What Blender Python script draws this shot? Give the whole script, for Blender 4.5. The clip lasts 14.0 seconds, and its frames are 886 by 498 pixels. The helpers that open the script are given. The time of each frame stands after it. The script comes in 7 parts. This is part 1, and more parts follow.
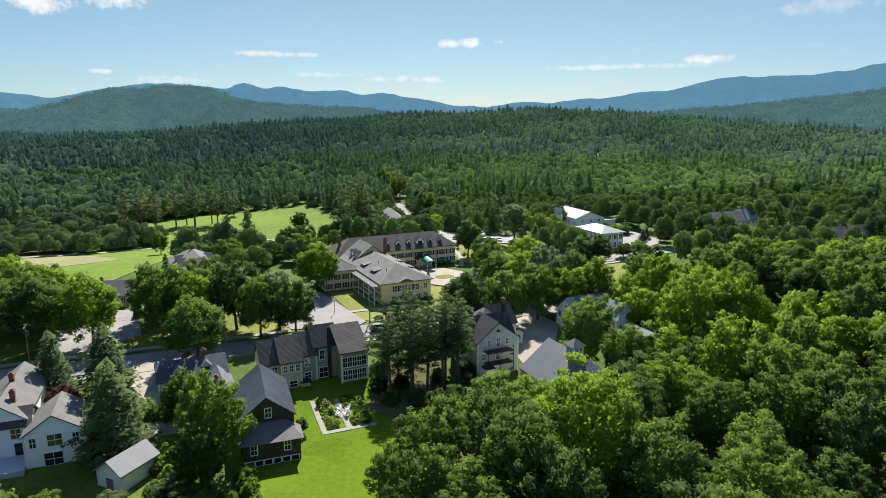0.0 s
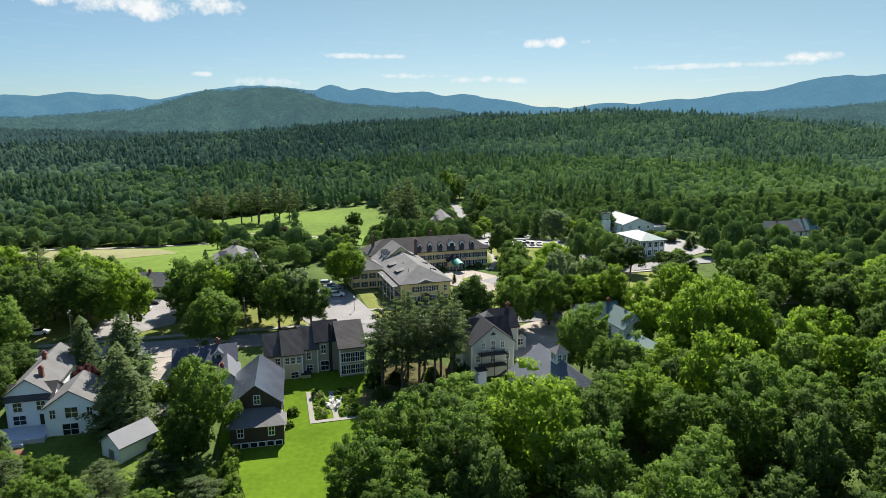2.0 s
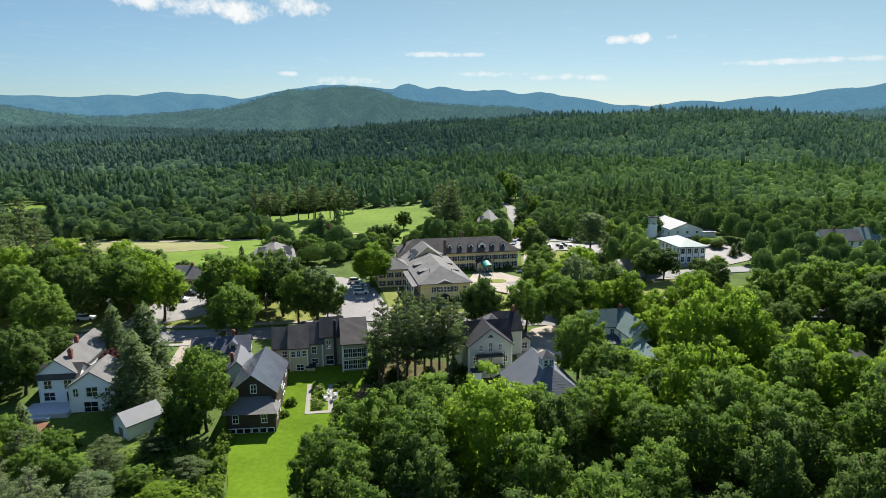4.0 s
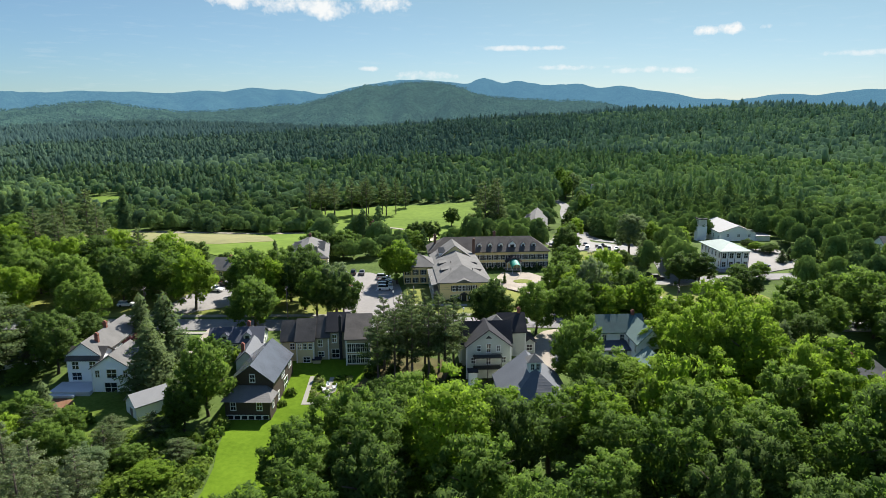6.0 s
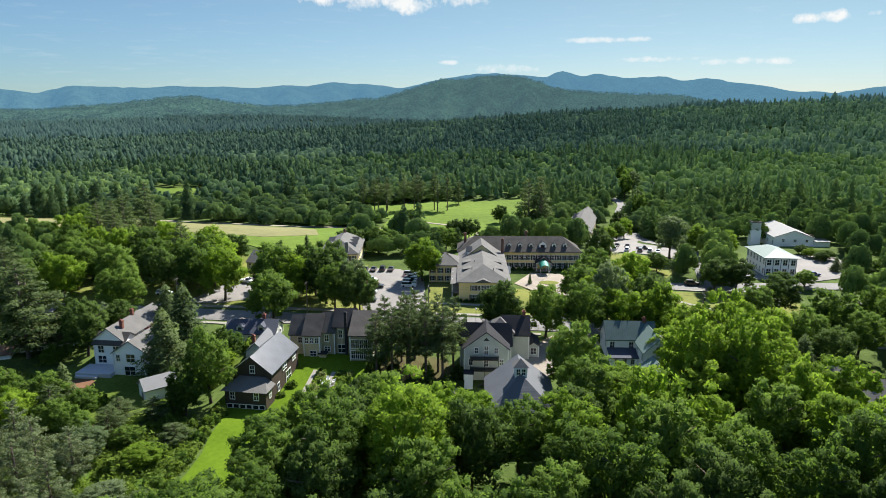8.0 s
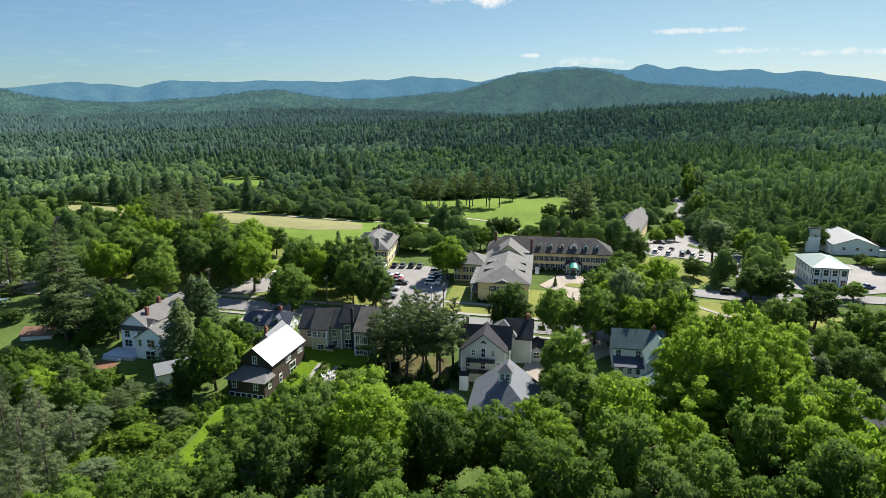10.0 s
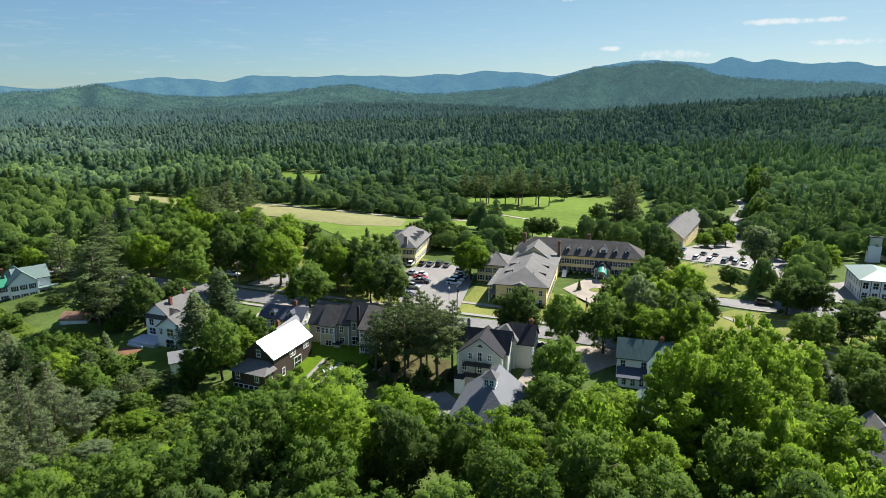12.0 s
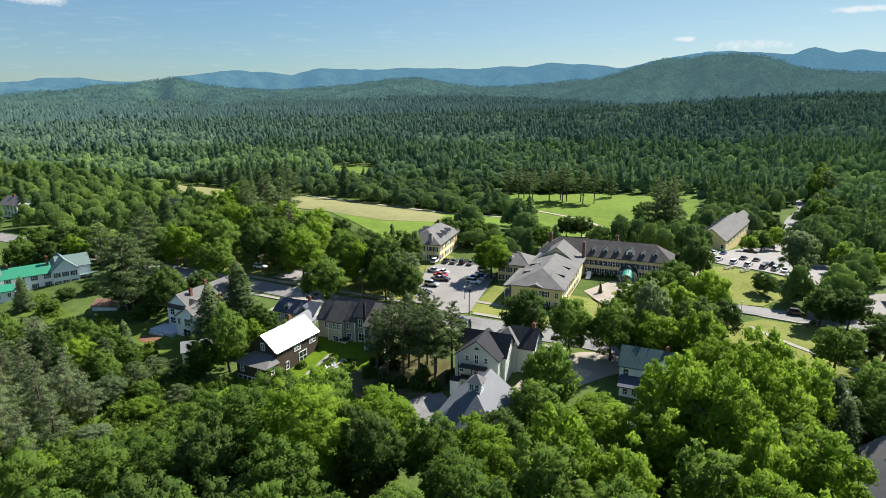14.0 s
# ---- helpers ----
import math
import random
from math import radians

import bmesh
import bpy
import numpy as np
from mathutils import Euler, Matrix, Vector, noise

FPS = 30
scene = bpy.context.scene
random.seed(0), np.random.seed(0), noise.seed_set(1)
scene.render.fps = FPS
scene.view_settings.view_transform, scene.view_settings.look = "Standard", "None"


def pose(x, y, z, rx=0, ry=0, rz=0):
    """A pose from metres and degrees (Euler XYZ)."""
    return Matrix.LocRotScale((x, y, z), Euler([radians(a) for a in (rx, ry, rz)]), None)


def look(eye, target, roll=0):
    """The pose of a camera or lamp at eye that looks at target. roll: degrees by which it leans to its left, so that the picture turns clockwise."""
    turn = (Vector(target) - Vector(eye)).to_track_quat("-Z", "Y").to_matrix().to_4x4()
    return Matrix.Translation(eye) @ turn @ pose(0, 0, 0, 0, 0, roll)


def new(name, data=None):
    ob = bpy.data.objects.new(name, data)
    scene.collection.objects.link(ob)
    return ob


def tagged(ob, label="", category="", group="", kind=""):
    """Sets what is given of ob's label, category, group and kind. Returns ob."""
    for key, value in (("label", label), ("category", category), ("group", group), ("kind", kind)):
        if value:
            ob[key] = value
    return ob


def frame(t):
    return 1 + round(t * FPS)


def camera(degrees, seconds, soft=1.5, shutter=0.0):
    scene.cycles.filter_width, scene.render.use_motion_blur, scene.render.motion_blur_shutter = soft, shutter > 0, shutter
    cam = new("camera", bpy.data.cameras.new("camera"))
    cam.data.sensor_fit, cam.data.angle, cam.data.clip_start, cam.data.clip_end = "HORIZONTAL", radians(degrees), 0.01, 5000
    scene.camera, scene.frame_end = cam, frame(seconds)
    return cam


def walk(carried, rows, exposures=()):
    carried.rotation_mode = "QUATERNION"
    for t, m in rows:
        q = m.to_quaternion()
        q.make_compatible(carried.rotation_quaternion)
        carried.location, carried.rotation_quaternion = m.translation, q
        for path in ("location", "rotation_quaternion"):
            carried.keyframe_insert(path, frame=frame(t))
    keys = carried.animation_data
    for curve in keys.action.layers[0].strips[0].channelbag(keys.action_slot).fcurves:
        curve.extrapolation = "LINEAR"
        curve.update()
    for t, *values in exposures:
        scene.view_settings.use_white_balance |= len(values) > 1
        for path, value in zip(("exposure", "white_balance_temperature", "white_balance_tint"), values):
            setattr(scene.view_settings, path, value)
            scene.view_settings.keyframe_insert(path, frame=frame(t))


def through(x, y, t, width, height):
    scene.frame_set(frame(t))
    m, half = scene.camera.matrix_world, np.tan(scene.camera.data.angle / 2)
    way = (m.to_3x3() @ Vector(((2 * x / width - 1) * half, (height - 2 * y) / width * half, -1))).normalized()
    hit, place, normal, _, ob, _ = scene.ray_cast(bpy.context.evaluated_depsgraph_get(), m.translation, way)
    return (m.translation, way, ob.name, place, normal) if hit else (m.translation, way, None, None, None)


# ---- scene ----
cam = camera(70.3, 14.0, 0.8)
METRES, EYE, TILT, LEAN, TURN = 110.0, 52.5, -11.75, 0.0, 0.0
ROWS = [
    (0.0, 0.0, 0.0, 0.0, -0.0, 0.0, -0.0),
    (0.5, 0.0389, -0.0102, 0.0015, 1.87, -0.0, -0.41),
    (1.0, 0.0773, -0.0187, 0.0032, 3.68, 0.01, -0.82),
    (1.5, 0.1154, -0.0255, 0.0054, 5.46, 0.0, -1.21),
    (2.0, 0.153, -0.031, 0.008, 7.24, -0.04, -1.61),
    (2.5, 0.1896, -0.0354, 0.011, 8.98, -0.1, -1.99),
    (3.0, 0.2251, -0.0385, 0.0144, 10.66, -0.19, -2.34),
    (5.5, 0.4019, -0.0218, 0.0376, 19.1, -1.13, -3.95),
    (6.0, 0.4361, -0.013, 0.0436, 20.8, -1.4, -4.27),
    (6.5, 0.4701, -0.0023, 0.0498, 22.5, -1.68, -4.57),
    (7.0, 0.5038, 0.0103, 0.0565, 24.23, -1.95, -4.89),
    (7.5, 0.5372, 0.0241, 0.0634, 25.97, -2.24, -5.2),
    (8.0, 0.5702, 0.0387, 0.0701, 27.7, -2.54, -5.51),
    (10.5, 0.7254, 0.1296, 0.1079, 36.42, -4.17, -7.09),
    (11.0, 0.7527, 0.1507, 0.116, 38.1, -4.49, -7.38),
    (11.5, 0.7784, 0.1724, 0.1241, 39.75, -4.83, -7.66),
    (12.0, 0.802, 0.1942, 0.132, 41.32, -5.18, -7.88),
    (12.5, 0.8238, 0.2159, 0.1399, 42.84, -5.54, -8.11),
    (13.0, 0.8442, 0.238, 0.1479, 44.32, -5.92, -8.3),
    (13.5, 0.8632, 0.2597, 0.156, 45.75, -6.3, -8.51),
    (14.0, 0.8805, 0.2821, 0.1639, 47.15, -6.68, -8.69),
]

EXPOSURE = 1.31
walk(cam, [(t, pose(0, 0, EYE, TILT, LEAN, TURN) @ pose(METRES * x, METRES * y, METRES * z, 90 + pitch, roll, yaw)) for t, x, y, z, yaw, pitch, roll in ROWS],
     exposures=((0.0, EXPOSURE), (14.0, EXPOSURE)))

# ---------------------------------------------------------------- light
SUN_AZ, SUN_EL = radians(2.0), radians(44.0)       # azimuth to the right of +y
sun_way = Vector((math.sin(SUN_AZ) * math.cos(SUN_EL), math.cos(SUN_AZ) * math.cos(SUN_EL), math.sin(SUN_EL)))
sun = new("sun", bpy.data.lights.new("sun", "SUN"))
sun.data.energy, sun.data.angle, sun.data.color = 4.7, radians(0.5), (1.0, 0.955, 0.88)
sun.matrix_world = look(sun_way * 100, (0, 0, 0))


class Nodes:
    """A node tree with short calls: a node by type, with its inputs set or linked."""

    def __init__(self, tree):
        self.tree = tree
        tree.nodes.clear()

    def add(self, kind, **inputs):
        n = self.tree.nodes.new(kind)
        for k, v in inputs.items():
            self.feed(n, k.replace("_", " "), v)
        return n

    def feed(self, n, key, v):
        sock = n.inputs[int(key[1:])] if key[0] == "i" and key[1:].isdigit() else n.inputs[key]
        if isinstance(v, bpy.types.NodeSocket):
            self.tree.links.new(v, sock)
        else:
            sock.default_value = v

    def math(self, op, a, b=0.0, c=0.0, clamp=False):
        n = self.add("ShaderNodeMath", i0=a, i1=b, i2=c)
        n.operation, n.use_clamp = op, clamp
        return n.outputs[0]

    def mix(self, fac, a, b, blend="MIX"):
        n = self.add("ShaderNodeMix")
        n.data_type, n.blend_type = "RGBA", blend
        self.feed(n, "i0", fac), self.feed(n, "i6", a), self.feed(n, "i7", b)
        return n.outputs[2]

    def noise(self, vec, scale, detail=3.0, rough=0.55, out="Fac"):
        n = self.add("ShaderNodeTexNoise", Scale=scale, Detail=detail, Roughness=rough)
        if vec is not None:
            self.feed(n, "Vector", vec)
        return n.outputs[out]

    def ramp(self, fac, lo, hi):
        n = self.add("ShaderNodeMapRange")
        self.feed(n, "i0", fac), self.feed(n, "i1", lo), self.feed(n, "i2", hi)
        return n.outputs[0]


world = bpy.data.worlds.new("sky")
scene.world = world
world.use_nodes = True
W = Nodes(world.node_tree)
sky = W.add("ShaderNodeTexSky")
sky.sky_type, sky.sun_disc, sky.sun_elevation, sky.sun_rotation = "NISHITA", False, SUN_EL, SUN_AZ
sky.altitude, sky.air_density, sky.dust_density, sky.ozone_density = 300.0, 1.0, 0.0, 3.0
way = W.add("ShaderNodeTexCoord").outputs["Generated"]
xyz = W.add("ShaderNodeSeparateXYZ", Vector=way).outputs
azimuth = W.math("DEGREES", W.math("ARCTAN2", W.math("MULTIPLY", xyz[0], -1.0), xyz[1]))
height = W.math("DEGREES", W.math("ARCSINE", xyz[2]))
drift = W.noise(way, 34.0, 6.0, 0.62)
stretch = W.add("ShaderNodeVectorMath", i0=way, i1=(14.0, 14.0, 110.0))
stretch.operation = "MULTIPLY"
wisp = W.noise(stretch.outputs[0], 1.6, 5.0, 0.6)
# clouds low over the hills: azimuth (left of +y), elevation, half width, half height, thickness
CLOUDS = [(32.6, 8.5, 4.6, 1.05, 1.0), (38.4, 8.9, 3.6, 0.9, 0.95), (26.4, 9.0, 2.9, 0.95, 1.0), (-1.6, 6.4, 2.5, 0.52, 1.0), (-4.9, 6.45, 0.9, 0.32, 0.85),
          (14.2, 5.3, 5.4, 0.26, 0.7), (9.8, 3.65, 3.0, 0.34, 0.9), (2.9, 3.35, 4.0, 0.34, 0.8), (-22.3, 4.7, 2.5, 0.46, 1.0),
          (-15.3, 4.25, 9.0, 0.28, 0.65), (22.6, 3.05, 2.8, 0.5, 0.9), (27.8, 3.6, 1.0, 0.25, 0.7), (-30.2, 8.2, 3.6, 0.7, 0.35),
          (79.0, 6.0, 3.0, 0.5, 0.7), (38.0, 9.6, 5.0, 0.9, 0.8)]
cover = 0.0
for a, e, w, h, thick in CLOUDS:
    d = W.math("ADD", W.math("POWER", W.math("ABSOLUTE", W.math("DIVIDE", W.math("SUBTRACT", azimuth, a), w)), 2.0),
               W.math("POWER", W.math("ABSOLUTE", W.math("DIVIDE", W.math("SUBTRACT", height, e), h)), 2.0))
    body = W.math("ADD", W.math("SUBTRACT", 1.0, d), W.math("MULTIPLY", W.math("SUBTRACT", drift, 0.52), 4.2))
    m = W.math("MULTIPLY", W.ramp(body, 0.15, 1.1), thick)
    cover = W.math("MAXIMUM", cover, m)
veil = W.math("MULTIPLY", W.ramp(wisp, 0.55, 0.85), W.math("MULTIPLY", W.ramp(height, 14.0, 1.0), 0.22))
cover = W.math("MAXIMUM", cover, veil)
sunward = W.ramp(W.math("ABSOLUTE", W.math("ADD", azimuth, 5.0)), 70.0, 15.0)              # 1 under the sun, 0 well aside of it
low = W.mix(sunward, (0.52, 0.74, 0.98, 1.0), (0.70, 0.77, 0.93, 1.0))
mid = W.mix(sunward, (0.94, 1.0, 0.93, 1.0), (1.09, 1.03, 0.70, 1.0))
# sky towards 45 degrees and above, out of view, brightened to fill the shade
air = W.mix(1.0, sky.outputs[0], W.mix(W.ramp(height, 0.0, 16.0), low, W.mix(W.ramp(height, 16.0, 45.0), mid, (2.05, 2.05, 2.0, 1.0))), "MULTIPLY")
lit = W.mix(cover, air, (9.4, 9.6, 9.6, 1.0))
W.add("ShaderNodeOutputWorld", Surface=W.add("ShaderNodeBackground", Color=lit, Strength=0.0405).outputs[0])

# ---------------------------------------------------------------- materials


def material(name, colour, rough=0.8, vary=0.25, scale=1.0, tint=None, metal=0.0, bump=0.0, bump_scale=8.0, spec=0.4):
    """A surface with grain and stains at two scales, in metres."""
    m = bpy.data.materials.new(name)
    m.use_nodes = True
    N = Nodes(m.node_tree)
    at = N.add("ShaderNodeTexCoord").outputs["Object"]
    big, fine = N.noise(at, 0.35 * scale, 4.0), N.noise(at, 5.0 * scale, 4.0, 0.65)
    dark = tuple(c * (1.0 - vary) for c in colour) + (1.0,)
    lite = tuple(min(1.0, c * (1.0 + vary * 0.8)) for c in (tint or colour)) + (1.0,)
    f = N.math("ADD", N.math("MULTIPLY", big, 0.55), N.math("MULTIPLY", fine, 0.45))
    col = N.mix(N.ramp(f, 0.3, 0.7), dark, lite)
    b = N.add("ShaderNodeBsdfPrincipled", Base_Color=col, Roughness=rough, Metallic=metal, Specular_IOR_Level=spec)
    if bump:
        N.feed(b, "Normal", N.add("ShaderNodeBump", Strength=bump, Distance=0.05, Height=N.noise(at, bump_scale, 4.0, 0.7)).outputs[0])
    N.add("ShaderNodeOutputMaterial", Surface=b.outputs[0])
    return m


def banded(name, colour, pitch, axis=2, depth=0.5, rough=0.7, vary=0.15, metal=0.0, spec=0.4, sharp=True):
    """Clapboards, shingle courses or metal seams: fine steps of the given pitch along one axis, weathered."""
    m = bpy.data.materials.new(name)
    m.use_nodes = True
    N = Nodes(m.node_tree)
    at = N.add("ShaderNodeTexCoord").outputs["Object"]
    step = N.math("FRACT", N.math("DIVIDE", N.add("ShaderNodeSeparateXYZ", Vector=at).outputs[axis], pitch))
    if not sharp:
        step = N.math("SUBTRACT", 1.0, N.ramp(N.math("ABSOLUTE", N.math("SUBTRACT", step, 0.5)), 0.0, 0.12))
    f = N.math("ADD", N.math("MULTIPLY", N.noise(at, 0.4, 4.0), 0.5), N.math("MULTIPLY", N.noise(at, 7.0, 4.0, 0.7), 0.5))
    col = N.mix(N.ramp(f, 0.3, 0.7), tuple(c * (1 - vary) for c in colour) + (1,), tuple(min(1, c * (1 + vary)) for c in colour) + (1,))
    b = N.add("ShaderNodeBsdfPrincipled", Base_Color=col, Roughness=rough, Metallic=metal, Specular_IOR_Level=spec)
    N.feed(b, "Normal", N.add("ShaderNodeBump", Strength=depth, Distance=0.02, Height=step).outputs[0])
    N.add("ShaderNodeOutputMaterial", Surface=b.outputs[0])
    return m


def gaps(N, at, scale, share, surface):
    """Foliage is full of holes: fine gaps between the leaves through which light and the view pass."""
    hole = N.ramp(N.noise(at, scale, 2.0, 0.6), share - 0.03, share + 0.03)
    return N.add("ShaderNodeMixShader", i0=hole, i1=N.add("ShaderNodeBsdfTransparent").outputs[0], i2=surface).outputs[0]


def leafy(name, low, high, through=0.5, rough=0.8, spread=1.0, holes=0.43, fineness=2.8):
    """Leaves: two greens varied clump by clump and tree by tree; light passes through and between them."""
    m = bpy.data.materials.new(name)
    m.use_nodes = True
    N = Nodes(m.node_tree)
    each = N.add("ShaderNodeNewGeometry").outputs["Random Per Island"]
    tree = N.add("ShaderNodeObjectInfo").outputs["Random"]
    at = N.add("ShaderNodeTexCoord").outputs["Object"]
    patch = N.noise(at, 0.45, 2.0)
    f = N.math("ADD", N.math("MULTIPLY", each, 0.35), N.math("ADD", N.math("MULTIPLY", tree, 0.7 * spread), N.math("MULTIPLY", patch, 0.3)))
    fine = N.noise(at, 3.2, 3.0, 0.75)
    f = N.math("ADD", f, N.math("MULTIPLY", N.math("SUBTRACT", fine, 0.5), 0.9))
    col = N.mix(N.ramp(f, 0.15, 1.0), low + (1,), high + (1,))
    warm = N.mix(through, col, tuple(min(1, c * k) for c, k in zip(high, (1.68, 1.83, 1.0))) + (1,))
    b = N.add("ShaderNodeBsdfPrincipled", Base_Color=col, Roughness=rough, Specular_IOR_Level=0.06)
    t = N.add("ShaderNodeBsdfTranslucent", Color=warm)
    both = N.add("ShaderNodeMixShader", i0=through, i1=b.outputs[0], i2=t.outputs[0]).outputs[0]
    N.add("ShaderNodeOutputMaterial", Surface=gaps(N, at, fineness, holes, both))
    return m


def woodland(name, conifer, broad, hi, through=0.25, holes=0.45, fineness=0.9):
    """Far trees: every tree carries its kind and shade in the attribute tint."""
    m = bpy.data.materials.new(name)
    m.use_nodes = True
    N = Nodes(m.node_tree)
    stored = N.add("ShaderNodeAttribute")
    stored.attribute_name = "tint"
    kind = stored.outputs["Fac"]
    each = N.add("ShaderNodeNewGeometry").outputs["Random Per Island"]
    at = N.add("ShaderNodeTexCoord").outputs["Object"]
    stand = N.noise(at, 0.006, 3.0)
    k = N.math("ADD", kind, N.math("MULTIPLY", N.math("SUBTRACT", each, 0.5), 0.14))
    k = N.math("ADD", k, N.math("MULTIPLY", N.math("SUBTRACT", stand, 0.5), 0.7))
    col = N.mix(N.ramp(k, 0.1, 0.6), conifer + (1,), broad + (1,))
    col = N.mix(N.ramp(k, 0.6, 1.1), col, hi + (1,))
    b = N.add("ShaderNodeBsdfDiffuse", Color=col, Roughness=1.0)
    t = N.add("ShaderNodeBsdfTranslucent", Color=N.mix(0.4, col, hi + (1,)))
    both = N.add("ShaderNodeMixShader", i0=through, i1=b.outputs[0], i2=t.outputs[0]).outputs[0]
    N.add("ShaderNodeOutputMaterial", Surface=gaps(N, at, fineness, holes, both) if holes else both)
    return m


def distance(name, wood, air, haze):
    """A far hillside seen through a great depth of air: woods below, blue haze mixed in as emission."""
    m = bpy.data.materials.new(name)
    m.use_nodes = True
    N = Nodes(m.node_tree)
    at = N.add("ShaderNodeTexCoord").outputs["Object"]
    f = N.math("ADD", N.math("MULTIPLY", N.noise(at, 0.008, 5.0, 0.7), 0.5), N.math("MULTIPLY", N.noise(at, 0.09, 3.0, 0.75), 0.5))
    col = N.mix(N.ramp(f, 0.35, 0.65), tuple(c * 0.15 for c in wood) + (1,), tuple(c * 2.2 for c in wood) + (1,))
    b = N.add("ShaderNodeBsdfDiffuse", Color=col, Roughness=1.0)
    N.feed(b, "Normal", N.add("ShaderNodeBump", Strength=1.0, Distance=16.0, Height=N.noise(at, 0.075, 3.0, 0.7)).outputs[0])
    # painted haze: a blue glow laid over the woods
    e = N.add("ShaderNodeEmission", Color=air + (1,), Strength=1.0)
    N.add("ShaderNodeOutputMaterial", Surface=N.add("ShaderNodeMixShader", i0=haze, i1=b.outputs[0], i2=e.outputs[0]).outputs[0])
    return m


def glass(name, colour=(0.015, 0.02, 0.025)):
    m = bpy.data.materials.new(name)
    m.use_nodes = True
    N = Nodes(m.node_tree)
    b = N.add("ShaderNodeBsdfPrincipled", Base_Color=colour + (1,), Roughness=0.06, Specular_IOR_Level=0.6)
    N.add("ShaderNodeOutputMaterial", Surface=b.outputs[0])
    return m


GROUND = material("woodland floor", (0.045, 0.078, 0.018), 0.95, 0.45, 0.25, (0.08, 0.115, 0.03), bump=0.6, bump_scale=2.0, spec=0.05)
LAWN = material("mown lawn", (0.070, 0.128, 0.008), 1.0, 0.25, 0.22, (0.098, 0.158, 0.012), bump=0.5, bump_scale=14.0, spec=0.04)
SOIL = material("bare soil", (0.13, 0.070, 0.040), 1.0, 0.3, 1.0, (0.18, 0.10, 0.06), bump=0.6, bump_scale=6.0, spec=0.05)
MULCH = material("pine needle litter", (0.085, 0.062, 0.036), 1.0, 0.45, 0.8, (0.10, 0.10, 0.04), bump=0.6, bump_scale=7.0, spec=0.05)
YARD = material("dull yard grass", (0.068, 0.110, 0.014), 1.0, 0.35, 0.3, (0.105, 0.145, 0.030), bump=0.6, bump_scale=9.0, spec=0.04)
VERGE = material("dry grass", (0.112, 0.146, 0.030), 0.9, 0.34, 0.25, (0.175, 0.182, 0.050), bump=0.5, bump_scale=12.0, spec=0.05)
MEADOW = material("rough meadow", (0.046, 0.088, 0.014), 0.95, 0.45, 0.5, (0.072, 0.122, 0.020), bump=0.5, bump_scale=3.0, spec=0.05)
HAY = material("hay field", (0.125, 0.138, 0.040), 0.95, 0.3, 0.06, (0.185, 0.170, 0.062), bump=0.5, bump_scale=1.0)
FAIRWAY = material("fairway", (0.085, 0.145, 0.022), 0.9, 0.3, 0.05, (0.125, 0.180, 0.030), bump=0.4, bump_scale=2.0, spec=0.05)
ASPHALT = material("worn asphalt", (0.140, 0.136, 0.132), 0.9, 0.28, 0.4, (0.185, 0.178, 0.170), bump=0.2)
PARKING = material("pale asphalt", (0.18, 0.17, 0.16), 0.9, 0.2, 0.3, (0.22, 0.205, 0.19), bump=0.2)
GRAVEL = material("gravel drive", (0.25, 0.215, 0.175), 0.95, 0.25, 0.6, (0.30, 0.26, 0.21), bump=0.4)
PAVING = material("concrete path", (0.24, 0.225, 0.19), 0.9, 0.12, 0.8)
LINES = material("road paint", (0.75, 0.74, 0.70), 0.7, 0.1)
WHITE = banded("white clapboard", (0.87, 0.87, 0.87), 0.13, vary=0.05)
YELLOW = banded("yellow clapboard", (0.84, 0.67, 0.34), 0.13, vary=0.07)
BEIGE = banded("olive beige clapboard", (0.34, 0.30, 0.21), 0.13, vary=0.1)
CREAM = banded("cream clapboard", (0.58, 0.50, 0.31), 0.13, vary=0.08)
GREY = banded("pale grey clapboard", (0.52, 0.53, 0.48), 0.13, vary=0.1)
BROWN = banded("dark brown boards", (0.060, 0.043, 0.033), 0.22, axis=0, vary=0.25, depth=0.6)
SHINGLE = banded("grey roof shingles", (0.138, 0.134, 0.128), 0.16, vary=0.26, rough=0.95, depth=0.7, spec=0.2)
OLDSHINGLE = banded("brown grey weathered shingles", (0.078, 0.072, 0.067), 0.16, vary=0.4, rough=0.95, depth=0.8, spec=0.15)
DARKSHINGLE = banded("charcoal roof shingles", (0.036, 0.036, 0.040), 0.16, vary=0.25, rough=0.95, depth=0.7, spec=0.12)
SLATE = banded("blue black roof shingles", (0.055, 0.062, 0.085), 0.16, vary=0.2, rough=0.85, depth=0.7)
METAL = banded("grey metal roof", (0.046, 0.054, 0.070), 0.5, axis=1, vary=0.4, rough=0.24, metal=0.0, spec=0.6, depth=0.22, sharp=False)
PALEMETAL = banded("pale metal roof", (0.20, 0.202, 0.205), 0.5, axis=1, vary=0.14, rough=0.7, metal=0.0, depth=0.2, sharp=False)
GREENMETAL = banded("dark green metal roof", (0.045, 0.09, 0.085), 0.5, axis=0, vary=0.25, rough=0.45, metal=0.2, depth=0.6, sharp=False)
STEELROOF = banded("blue grey metal roof", (0.10, 0.108, 0.122), 0.5, axis=1, vary=0.15, rough=0.6, metal=0.0, spec=0.3, depth=0.6, sharp=False)
MINT = banded("pale green metal roof", (0.125, 0.185, 0.168), 0.5, axis=1, vary=0.1, rough=0.6, metal=0.0, depth=0.6, sharp=False)
EMERALD = banded("bright green metal roof", (0.02, 0.20, 0.11), 0.5, axis=1, vary=0.1, rough=0.5, depth=0.6, sharp=False)
TRIM = material("white trim", (0.78, 0.78, 0.76), 0.6, 0.05)
